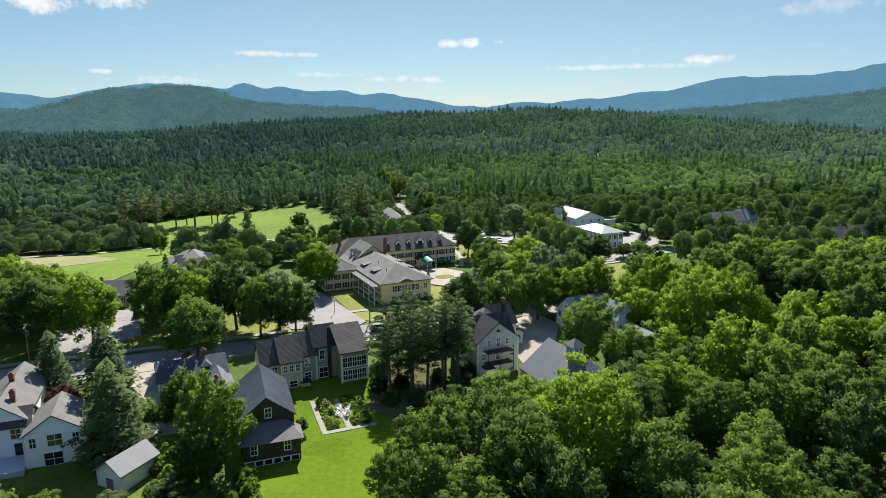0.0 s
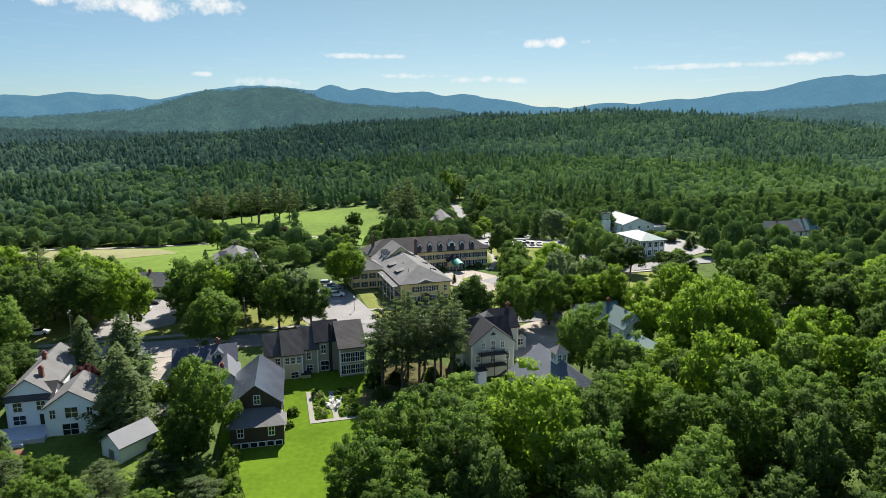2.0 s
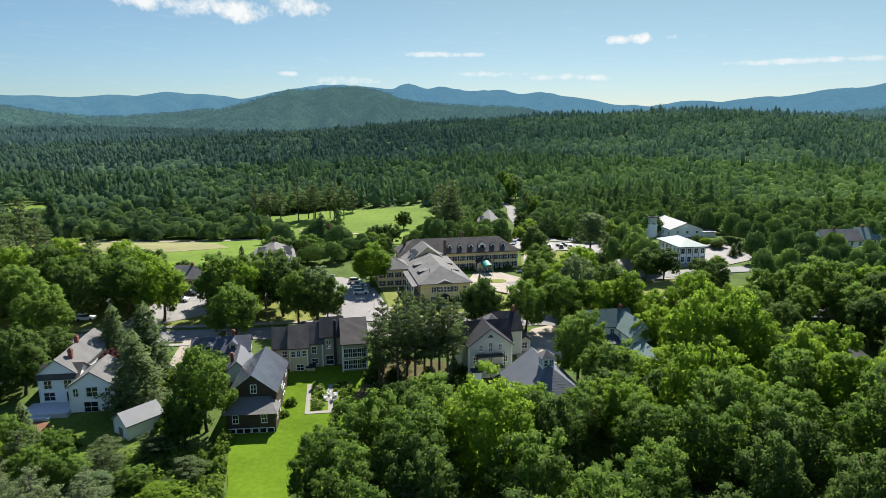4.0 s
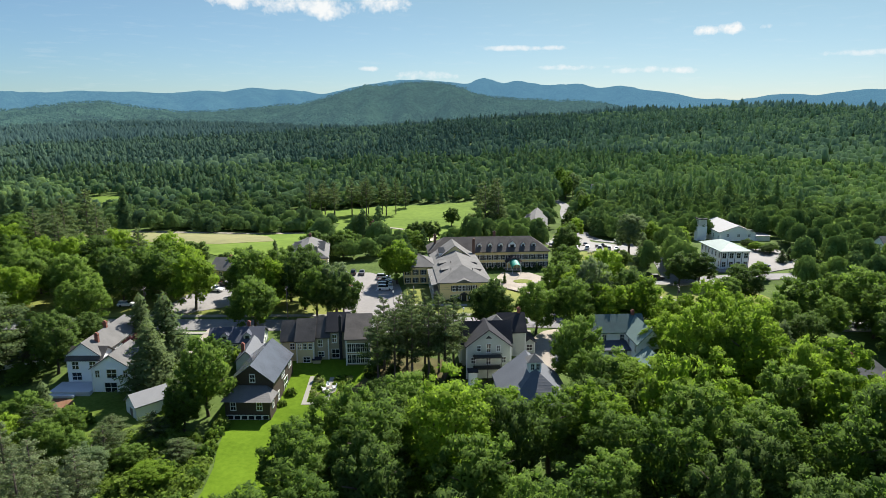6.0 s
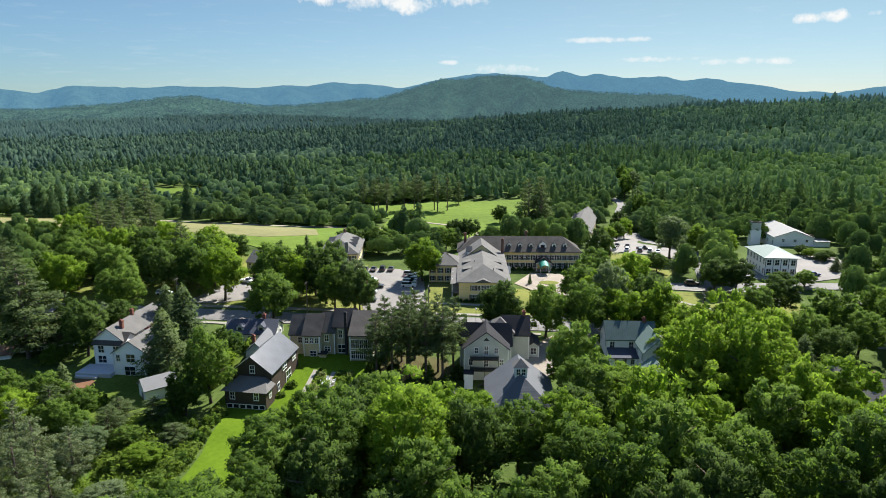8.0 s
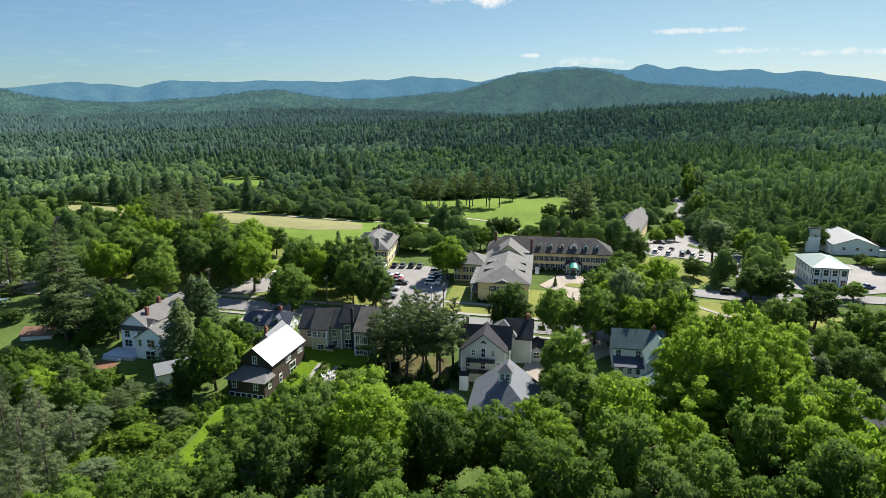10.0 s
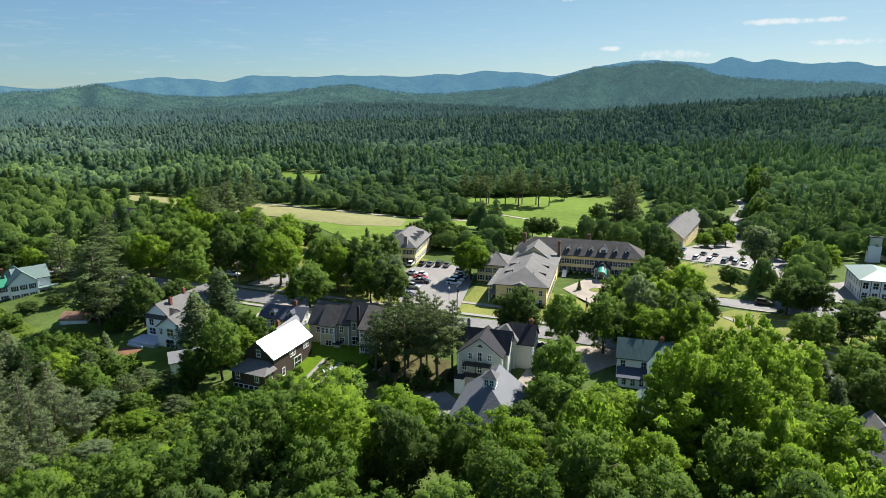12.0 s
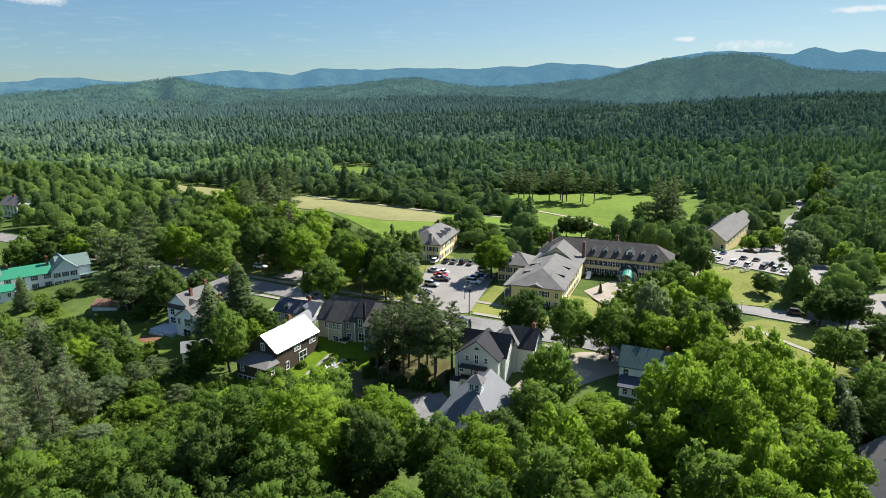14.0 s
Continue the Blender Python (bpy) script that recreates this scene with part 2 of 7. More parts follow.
DARKTRIM = material("dark green shutter", (0.02, 0.025, 0.025), 0.6, 0.2)
GLASS = glass("window glass")
BRICK = banded("red brick", (0.22, 0.085, 0.06), 0.075, vary=0.3, rough=0.9)
OLDBRICK = banded("sooty brown brick", (0.15, 0.085, 0.065), 0.075, vary=0.35, rough=0.95)
RUST = banded("rusty brown roof", (0.20, 0.115, 0.075), 0.4, axis=0, vary=0.35, rough=0.9, depth=0.3, sharp=False)
PALEDECK = material("pale painted deck", (0.46, 0.48, 0.52), 0.7, 0.12, 1.0)
WOOD = material("grey weathered wood", (0.22, 0.19, 0.16), 0.85, 0.25, 1.0)
DECK = material("new decking", (0.50, 0.36, 0.20), 0.7, 0.2, 1.0)
STONE = material("fieldstone", (0.24, 0.23, 0.21), 0.9, 0.35, 2.0, bump=0.6)
AWNING = material("green canvas", (0.01, 0.20, 0.15), 0.6, 0.15)
STEEL = material("dark steel", (0.05, 0.05, 0.05), 0.5, 0.2, metal=0.6)
BARK = material("bark", (0.085, 0.065, 0.05), 0.95, 0.4, 2.0, bump=0.8, bump_scale=10)
PINEBARK = material("pine bark", (0.13, 0.10, 0.085), 0.95, 0.35, 2.0, bump=0.8, bump_scale=10)
MAPLE = leafy("maple leaves", (0.034, 0.068, 0.016), (0.120, 0.188, 0.036))
LIME = leafy("light maple leaves", (0.067, 0.122, 0.015), (0.178, 0.266, 0.030))
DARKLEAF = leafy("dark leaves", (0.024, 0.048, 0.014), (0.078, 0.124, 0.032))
PINE = leafy("pine needles", (0.045, 0.074, 0.032), (0.112, 0.150, 0.060), 0.45, holes=0.50)
SPRUCE = leafy("spruce needles", (0.052, 0.086, 0.036), (0.118, 0.158, 0.062), 0.45, holes=0.46)
SILVER = leafy("silvery leaves", (0.060, 0.098, 0.046), (0.145, 0.190, 0.095), 0.5)
GREYPINE = leafy("grey green needles", (0.060, 0.088, 0.044), (0.160, 0.198, 0.098), 0.4, holes=0.52)
COPPER = leafy("copper leaves", (0.030, 0.012, 0.016), (0.075, 0.028, 0.032), 0.3)
SHRUB = leafy("shrub leaves", (0.050, 0.100, 0.014), (0.150, 0.210, 0.040))
# mixed woods lightened: some haze is put into their base colour
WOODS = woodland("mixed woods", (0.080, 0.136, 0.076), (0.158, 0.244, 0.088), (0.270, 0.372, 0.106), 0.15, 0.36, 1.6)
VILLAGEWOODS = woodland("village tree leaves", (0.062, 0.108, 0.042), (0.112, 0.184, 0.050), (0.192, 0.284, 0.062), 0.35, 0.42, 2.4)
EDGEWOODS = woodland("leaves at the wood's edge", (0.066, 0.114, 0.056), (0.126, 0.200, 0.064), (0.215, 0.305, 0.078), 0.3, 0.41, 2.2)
# the next two paler and bluer still: distance haze put into base colour
HAZEDFARWOODS = woodland("far pine woods with haze in colour", (0.078, 0.130, 0.094), (0.130, 0.202, 0.112), (0.208, 0.296, 0.124), 0.05, 0.0)
HAZEDPLAINWOODS = woodland("far plain woods with haze in colour", (0.074, 0.126, 0.114), (0.116, 0.188, 0.142), (0.180, 0.276, 0.160), 0.05, 0.0)
HILLWOOD = distance("wooded hillside with haze glow", (0.060, 0.110, 0.060), (0.080, 0.155, 0.185), 0.30)
MOUNTAIN = distance("mountain with haze glow", (0.070, 0.115, 0.075), (0.070, 0.166, 0.252), 0.60)

# ---------------------------------------------------------------- mesh tools


class Geo:
    """Gathers vertices and faces of one mesh."""

    def __init__(self):
        self.v, self.f = [], []

    def add(self, verts, faces):
        n = len(self.v)
        self.v += [tuple(p) for p in verts]
        self.f += [tuple(i + n for i in f) for f in faces]
        return self

    def box(self, x0, x1, y0, y1, z0, z1):
        return self.add([(x0, y0, z0), (x1, y0, z0), (x1, y1, z0), (x0, y1, z0), (x0, y0, z1), (x1, y0, z1), (x1, y1, z1), (x0, y1, z1)],
                        [(3, 2, 1, 0), (4, 5, 6, 7), (0, 1, 5, 4), (1, 2, 6, 5), (2, 3, 7, 6), (3, 0, 4, 7)])

    def prism(self, low, high):
        n = len(low)
        return self.add(list(low) + list(high), [tuple(range(n))[::-1], tuple(range(n, 2 * n))] +
                        [(i, (i + 1) % n, n + (i + 1) % n, n + i) for i in range(n)])

    def tube(self, points, radii, sides=7):
        rings = []
        for k, (p, r) in enumerate(zip(points, radii)):
            p = Vector(p)
            d = (Vector(points[min(k + 1, len(points) - 1)]) - Vector(points[max(k - 1, 0)])).normalized()
            a = d.orthogonal().normalized()
            b = d.cross(a)
            rings += [tuple(p + r * (math.cos(2 * math.pi * i / sides) * a + math.sin(2 * math.pi * i / sides) * b)) for i in range(sides)]
        faces = [(k * sides + i, k * sides + (i + 1) % sides, (k + 1) * sides + (i + 1) % sides, (k + 1) * sides + i)
                 for k in range(len(points) - 1) for i in range(sides)]
        return self.add(rings, faces + [tuple(range((len(points) - 1) * sides, len(points) * sides))])

    def mesh(self, name, mat, smooth=False):
        me = bpy.data.meshes.new(name)
        me.from_pydata(self.v, [], self.f)
        me.materials.append(mat)
        bm = bmesh.new()
        bm.from_mesh(me)
        bmesh.ops.recalc_face_normals(bm, faces=bm.faces)
        bm.to_mesh(me)
        bm.free()
        if smooth:
            me.shade_smooth()
        return me


def part(name, geo, mat, parent=None, label="", at=None, smooth=False):
    """One mesh object under a thing or a part."""
    ob = new(name, geo.mesh(name, mat, smooth) if isinstance(geo, Geo) else geo)
    if parent is not None:
        ob.parent = parent
    if at is not None:
        ob.matrix_local = at
    return tagged(ob, label)


def thing(name, m, label, category, group="", kind=""):
    ob = new(name)
    ob.empty_display_size = 0.5
    ob.matrix_world = m
    return tagged(ob, label, category, group, kind)


def big_mesh(name, verts, quads, mat, tint=None, normals=None):
    """A mesh straight from arrays of vertices and faces; normals, where given, are those of the leafy mass, so that sprays shade as one."""
    me = bpy.data.meshes.new(name)
    verts, quads = np.asarray(verts, np.float32), np.asarray(quads, np.int32)
    n, sides = quads.shape
    me.vertices.add(len(verts)), me.loops.add(n * sides), me.polygons.add(n)
    me.vertices.foreach_set("co", verts.ravel())
    me.loops.foreach_set("vertex_index", quads.ravel())
    me.polygons.foreach_set("loop_start", np.arange(0, n * sides, sides, dtype=np.int32))
    me.update(calc_edges=True)
    if tint is not None:
        me.attributes.new("tint", "FLOAT", "FACE").data.foreach_set("value", np.asarray(tint, np.float32))
    me.materials.append(mat)
    me.validate()
    if normals is not None:
        me.attributes.new("custom_normal", "FLOAT_VECTOR", "POINT").data.foreach_set("vector", np.asarray(normals, np.float32).ravel())
    return me


def smooth_step(a, b, x):
    t = np.clip((x - a) / (b - a), 0.0, 1.0)
    return t * t * (3 - 2 * t)


def land(x, y):
    """Height of the ground: the village terrace, the valley floor behind it, the long wooded ridge."""
    x, y = np.asarray(x, float), np.asarray(y, float)
    s = y - 0.8 * np.maximum(0, x - 10) - 0.3 * np.minimum(0, x)
    b = -0.423 * x + 0.906 * y
    z = 3.0 * smooth_step(92, 125, b) * (1 - 0.6 * smooth_step(10, 50, x)) - 11.0 * smooth_step(235, 345, s) * (1 - 0.25 * smooth_step(20, 60, x))
    z = z + 1.2 * smooth_step(30, 70, x) * smooth_step(190, 240, y) * (1 - smooth_step(330, 480, y))
    rise = 64.0 * np.exp(-((x - 190) / 620) ** 2 - ((y - 1270) / 440) ** 2) + 10.0 * np.exp(-((x + 420) / 380) ** 2 - ((y - 1000) / 330) ** 2)
    z = z + rise * smooth_step(300, 620, y)
    far = smooth_step(700, 2200, np.hypot(x, y))
    return z + far * (14.0 * np.sin(x / 310.0 + 1.0) * np.cos(y / 270.0) + 5.0)


def inside(px, py, poly):
    px, py = np.asarray(px, float), np.asarray(py, float)
    r = np.zeros(px.shape, bool)
    for (x0, y0), (x1, y1) in zip(poly, poly[1:] + poly[:1]):
        c = ((y0 > py) != (y1 > py)) & (px < (x1 - x0) * (py - y0) / (y1 - y0 + 1e-12) + x0)
        r ^= c
    return r


# ---------------------------------------------------------------- ground, hills
radii = np.concatenate([[0.01], np.linspace(6, 420, 84), np.geomspace(435, 4850, 70)])
turns = np.linspace(0, 2 * math.pi, 217)[:-1]
gx, gy = np.outer(radii, np.cos(turns)), 60 + np.outer(radii, np.sin(turns))
gv = np.stack([gx, gy, land(gx, gy)], -1).reshape(-1, 3)
nr, na = len(radii), len(turns)
ii, jj = np.meshgrid(np.arange(nr - 1), np.arange(na), indexing="ij")
gq = np.stack([ii * na + jj, (ii + 1) * na + jj, (ii + 1) * na + (jj + 1) % na, ii * na + (jj + 1) % na], -1).reshape(-1, 4)
ground = new("ground", big_mesh("ground", gv, gq, GROUND))
tagged(ground, "wooded valley floor with dark undergrowth", "ground", kind="structure")
ground.data.shade_smooth()


def sheet(name, poly, mat, label, category, lift=0.12, step=5.0, kind="structure"):
    """A patch of surface draped on the ground, cut into a grid so that it follows the slope, with an edge turned down."""
    bm = bmesh.new()
    bm.faces.new([bm.verts.new((x, y, 0)) for x, y in poly])
    bmesh.ops.triangulate(bm, faces=bm.faces[:])
    for axis in (0, 1):
        lo, hi = min(p[axis] for p in poly), max(p[axis] for p in poly)
        for k in range(1, int((hi - lo) / step) + 1):
            co, no = [0, 0, 0], [0, 0, 0]
            co[axis], no[axis] = lo + k * step, 1
            bmesh.ops.bisect_plane(bm, geom=bm.verts[:] + bm.edges[:] + bm.faces[:], plane_co=co, plane_no=no)
    rim = [e for e in bm.edges if e.is_boundary]
    low = bmesh.ops.extrude_edge_only(bm, edges=rim)["geom"]
    down = {v for v in low if isinstance(v, bmesh.types.BMVert)}
    for v in bm.verts:
        v.co.z = float(land(v.co.x, v.co.y)) + (-0.4 if v in down else lift)
    bmesh.ops.recalc_face_normals(bm, faces=bm.faces)
    me = bpy.data.meshes.new(name)
    bm.to_mesh(me)
    bm.free()
    me.materials.append(mat)
    return tagged(new(name, me), label, category, kind=kind)


def strip(name, line, width, mat, label, category, lift=0.06, kind="structure"):
    """A road or path along a line, with a real edge."""
    pts = []
    for (x0, y0), (x1, y1) in zip(line, line[1:]):
        n = max(1, int(math.hypot(x1 - x0, y1 - y0) / 6))
        pts += [Vector((x0 + (x1 - x0) * k / n, y0 + (y1 - y0) * k / n)) for k in range(n)]
    pts.append(Vector(line[-1]))
    for _ in range(3):
        pts = [pts[0]] + [(pts[k - 1] + 2 * pts[k] + pts[k + 1]) / 4 for k in range(1, len(pts) - 1)] + [pts[-1]]
    g, rows = Geo(), []
    for k, p in enumerate(pts):
        d = (pts[min(k + 1, len(pts) - 1)] - pts[max(k - 1, 0)]).normalized()
        s = Vector((-d.y, d.x)) * width / 2
        z = float(land(p.x, p.y))
        rows += [(p.x + s.x, p.y + s.y, z + lift), (p.x - s.x, p.y - s.y, z + lift), (p.x - s.x, p.y - s.y, z - 0.4), (p.x + s.x, p.y + s.y, z - 0.4)]
    f = []
    for k in range(len(pts) - 1):
        f += [(4 * k + i, 4 * k + (i + 1) % 4, 4 * k + 4 + (i + 1) % 4, 4 * k + 4 + i) for i in (0, 1, 3)]
    g.add(rows, f)
    return tagged(part(name, g, mat), label, category, kind=kind)


def crest(az, points):
    """Elevation of a skyline at an azimuth: smooth between its summits and saddles."""
    a, e = np.array(points[0::2]), np.array(points[1::2])
    k = np.clip(np.searchsorted(a, az) - 1, 0, len(a) - 2)
    t = np.clip((az - a[k]) / (a[k + 1] - a[k]), 0, 1)
    t = 0.45 * t + 0.55 * t * t * (3 - 2 * t)
    return e[k] + (e[k + 1] - e[k]) * t


def ridge(name, points, dist, spread, mat, label, base, rough, depth, span=(-70, 110), steps=34):
    """A range of wooded hills whose crest stands at the given distance, with spurs and gullies down its face."""
    deg = np.linspace(span[0], span[1], 620)
    ds = np.linspace(depth[0], depth[1], steps)
    A, D = np.meshgrid(np.radians(deg), ds)
    X, Y = -np.sin(A) * D, np.cos(A) * D
    top = 55.0 + dist * np.tan(np.radians(crest(deg, points)))
    K = np.array([noise.fractal((x * 0.0042, y * 0.0042, 3.0), 1.0, 2.0, 5) for x, y in zip(X.ravel(), Y.ravel())]).reshape(X.shape)
    spur = np.array([noise.noise((a * 0.55, 7.0, dist * 0.01)) for a in deg])
    v = (D - dist * (1 + 0.03 * spur[None])) / spread
    fall = np.where(v < 0, np.exp(-np.abs(v) ** 1.5 * (1 + 0.5 * spur[None])), np.exp(-v * v))
    Z = base + (top[None] - base) * fall + rough * K * np.clip(1.2 - fall, 0.12, 1) * np.clip(fall * 3, 0, 1)
    n = X.shape[1]
    i, j = np.meshgrid(np.arange(len(ds) - 1), np.arange(n - 1), indexing="ij")
    q = np.stack([i * n + j, i * n + j + 1, (i + 1) * n + j + 1, (i + 1) * n + j], -1).reshape(-1, 4)
    ob = new(name, big_mesh(name, np.stack([X, Y, Z], -1).reshape(-1, 3), q, mat))
    ob.data.shade_smooth()
    tagged(ob, label, "mountains", kind="structure")
    return X, Y, Z


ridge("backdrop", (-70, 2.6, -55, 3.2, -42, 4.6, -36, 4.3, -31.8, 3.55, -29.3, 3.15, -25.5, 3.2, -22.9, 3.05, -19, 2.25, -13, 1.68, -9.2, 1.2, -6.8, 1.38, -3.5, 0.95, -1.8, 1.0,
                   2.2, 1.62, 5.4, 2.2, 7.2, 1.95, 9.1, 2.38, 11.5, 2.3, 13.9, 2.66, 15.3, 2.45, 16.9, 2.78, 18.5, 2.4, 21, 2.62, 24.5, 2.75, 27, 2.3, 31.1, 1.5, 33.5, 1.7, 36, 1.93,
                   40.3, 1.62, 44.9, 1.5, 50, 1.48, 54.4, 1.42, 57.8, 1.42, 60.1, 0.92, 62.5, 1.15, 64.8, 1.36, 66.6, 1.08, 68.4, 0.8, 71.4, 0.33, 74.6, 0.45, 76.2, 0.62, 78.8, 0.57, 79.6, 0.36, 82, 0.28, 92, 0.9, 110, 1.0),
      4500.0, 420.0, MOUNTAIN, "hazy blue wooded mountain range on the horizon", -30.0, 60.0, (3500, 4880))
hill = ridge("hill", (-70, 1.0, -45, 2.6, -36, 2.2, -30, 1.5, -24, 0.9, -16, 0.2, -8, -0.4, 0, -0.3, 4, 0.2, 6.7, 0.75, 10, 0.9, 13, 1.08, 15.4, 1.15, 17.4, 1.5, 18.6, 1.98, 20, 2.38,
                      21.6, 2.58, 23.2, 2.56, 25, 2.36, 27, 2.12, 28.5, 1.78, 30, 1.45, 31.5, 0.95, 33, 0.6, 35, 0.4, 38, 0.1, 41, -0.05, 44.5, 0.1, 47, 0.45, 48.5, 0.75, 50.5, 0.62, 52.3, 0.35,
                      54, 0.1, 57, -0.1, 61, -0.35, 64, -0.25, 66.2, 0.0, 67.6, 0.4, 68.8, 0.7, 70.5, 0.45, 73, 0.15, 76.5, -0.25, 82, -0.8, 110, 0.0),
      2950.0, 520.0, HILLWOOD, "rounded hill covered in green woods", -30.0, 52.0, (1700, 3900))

# ---------------------------------------------------------------- lawns, fields, roads
V = (0.906, 0.423)                                   # the village street's direction


def along(x, y, a, b):
    """A point a metres along the street and b metres back from (x, y)."""
    return (x + a * V[0] - b * V[1], y + a * V[1] + b * V[0])


def ring(x, y, rx, ry, n=20, turn=0.0):
    c, s = math.cos(radians(turn)), math.sin(radians(turn))
    return [(x + rx * math.cos(2 * math.pi * k / n) * c - ry * math.sin(2 * math.pi * k / n) * s, y + rx * math.cos(2 * math.pi * k / n) * s + ry * math.sin(2 * math.pi * k / n) * c) for k in range(n)]


sheet("lawn", [(-36, 96), (-33, 88), (-27.5, 83.5), (-24.5, 78), (-21, 73), (-18, 67), (-15, 58), (-11, 60), (-7, 72), (-2, 90), (-1, 110), (-12, 120), (-38, 110), (-36, 106)],
      LAWN, "bright green mown lawn between barn and trees", "lawn")
sheet("lawn", [(-116, 66), (-106, 54), (-98, 46), (-88, 48), (-82, 62), (-74, 76), (-64, 72), (-50, 70), (-41, 76), (-38, 98), (-46, 108), (-58, 104), (-72, 84), (-84, 72)],
      YARD, "green lawn round the white houses", "lawn", 0.11)
sheet("meadow", [(-66, 65), (-80, 40), (-60, 20), (-22, 30), (-15.5, 54), (-20, 66), (-26, 76), (-36, 78), (-45, 71)], MEADOW, "rough overgrown meadow with weeds", "meadow", 0.1)
sheet("flower_bed", ring(-65.5, 79.5, 3.4, 2.0, 14, 22), SOIL, "bare brown soil beside the wooden terrace", "soil", 0.17)
sheet("lawn", [(-150, 96), (-92, 119), (-88, 132), (-92, 160), (-104, 180), (-140, 170), (-160, 120)], VERGE, "dry grass verge under street trees", "lawn", 0.10)
sheet("lawn", [(-86, 122), (-46, 137), (-35, 144), (-60, 168), (-64, 186), (-86, 182), (-80, 160), (-69, 140), (-76, 130)], VERGE, "sunlit grass verge under street trees", "lawn", 0.11)
sheet("lawn", [(-20, 150), (-2, 157), (40, 174), (34, 190), (8, 178), (-4, 184), (-22, 178), (-34, 178), (-26, 161)], VERGE, "mown grass round the inn", "lawn", 0.10)
sheet("lawn", [(2, 240), (7, 247), (27, 250), (34, 236), (32, 217), (20, 207), (6, 216)], VERGE, "open sunlit grass beside the parked cars", "lawn", 0.14)
sheet("lawn", [(36, 180), (70, 187), (76, 206), (66, 219), (52, 215), (36, 207), (32, 196)], VERGE, "mown green with a footpath", "lawn", 0.13)
sheet("field", [(-345, 178), (-273, 236), (-160, 264), (-128, 292), (-104, 264), (-99, 222), (-103, 184), (-135, 192), (-194, 204), (-301, 182)],
      FAIRWAY, "green field edge of cut grass", "field", 0.2, 5.0)
sheet("field", [(-338, 180), (-273, 233), (-162, 261), (-146, 256), (-118, 224), (-133, 206), (-176, 197), (-232, 168), (-300, 170)], HAY, "pale dry hay field", "field", 0.27, 5.0)
sheet("field", [(-142, 320), (-197, 334), (-146, 392), (-120, 408), (-94, 434), (-64, 378), (-50, 322), (-48, 266), (-68, 244), (-100, 264), (-132, 295)],
      FAIRWAY, "sunny green golf fairway", "field", 0.25, 8.0)
sheet("field", [(-393, 344), (-362, 368), (-332, 335), (-357, 325)], FAIRWAY, "small green clearing in the woods", "field", 0.3, 8.0)

strip("road", [(-260, 52), (-138, 95), (-79, 117.5), (-45, 130), (-14, 144), (40, 167), (90, 187.5), (160, 220)], 8.5, ASPHALT, "grey asphalt village street", "road", 0.16)
strip("pavement", [(-92, 119.5), (-60, 132.5), (-36, 142)], 1.6, PAVING, "pale concrete pavement beside the street", "pavement", 0.24)
strip("pavement", [(-18, 149.5), (-2, 156), (28, 169), (62, 183), (100, 199)], 1.6, PAVING, "pale concrete pavement beside the green", "pavement", 0.24)
strip("pavement", [(-140, 88), (-96, 104), (-66, 115.5), (-50, 121.5)], 1.4, PAVING, "pale concrete pavement before the houses", "pavement", 0.24)
strip("pavement", [(-20, 134.5), (-4, 141), (14, 148.5)], 1.4, PAVING, "pale concrete pavement before the houses", "pavement", 0.24)
strip("pavement", [(-24, 157), (-15, 160.5), (-8, 163)], 1.5, PAVING, "concrete path to the inn's front door", "pavement", 0.24)
strip("road", [(6, 190), (18, 203), (34, 213.5), (53, 221), (74, 232), (130, 256), (190, 290)], 7.5, ASPHALT, "grey asphalt avenue past the green", "road", 0.20)
strip("road", [(46, 220), (38, 262), (14, 308), (-10, 350), (-25, 405), (-30, 440), (-44, 462)], 6.0, ASPHALT, "grey asphalt road bending into the woods", "road", 0.30)
strip("pavement", [(36, 199), (41, 196), (49, 196), (56, 194), (68, 190)], 1.5, PAVING, "curving concrete footpath over the green", "pavement", 0.26)
strip("pavement", [(34, 209), (44, 214), (58, 217.5), (72, 224)], 1.5, PAVING, "concrete footpath along the avenue", "pavement", 0.26)
strip("pavement", [(6, 208), (8, 222), (4, 236)], 1.6, PAVING, "concrete footpath beside the inn", "pavement", 0.26)
strip("pavement", [(-58, 256), (-72, 300), (-98, 318), (-135, 318)], 2.4, GRAVEL, "pale gravel golf path", "path", 0.45)
strip("pavement", [(-108, 272), (-128, 292), (-162, 266), (-272, 238)], 2.6, GRAVEL, "pale track along the hay field", "path", 0.5)
sheet("parking_lot", [(-21, 145.5), (-36, 143), (-60, 169), (-62, 182), (-51, 186), (-38, 180), (-27, 162), (-19, 149)], PARKING, "pale asphalt car park beside the inn", "car park", 0.20)
sheet("parking_lot", [(0, 250), (25, 252), (40, 250), (39, 266), (22, 278), (6, 306), (0, 345), (-18, 345), (-12, 300), (-8, 268)], PARKING, "pale asphalt car park behind the inn", "car park", 0.27)
sheet("parking_lot", [(-89, 158), (-80, 159), (-70, 139), (-77, 128), (-86, 125), (-90, 142)], PARKING, "sunlit asphalt yard before a low building", "car park", 0.21)
sheet("parking_lot", [(50, 232), (74, 236), (92, 256), (84, 282), (66, 276), (48, 250)], PARKING, "pale asphalt yard round the white hall", "car park", 0.24)
sheet("driveway", [(7, 180), (13, 187), (8, 200), (0, 206), (-9, 203), (-9, 188), (-2, 184)], GRAVEL, "pale gravel forecourt of the inn", "driveway", 0.19)
sheet("lawn", ring(0.5, 194, 3.2, 2.3, 20, 30), VERGE, "small oval of grass in the forecourt", "lawn", 0.27)
sheet("driveway", [(17, 126), (24, 130), (29, 150), (24, 158), (17, 150), (14, 138)], GRAVEL, "pale gravel drive", "driveway", 0.17)
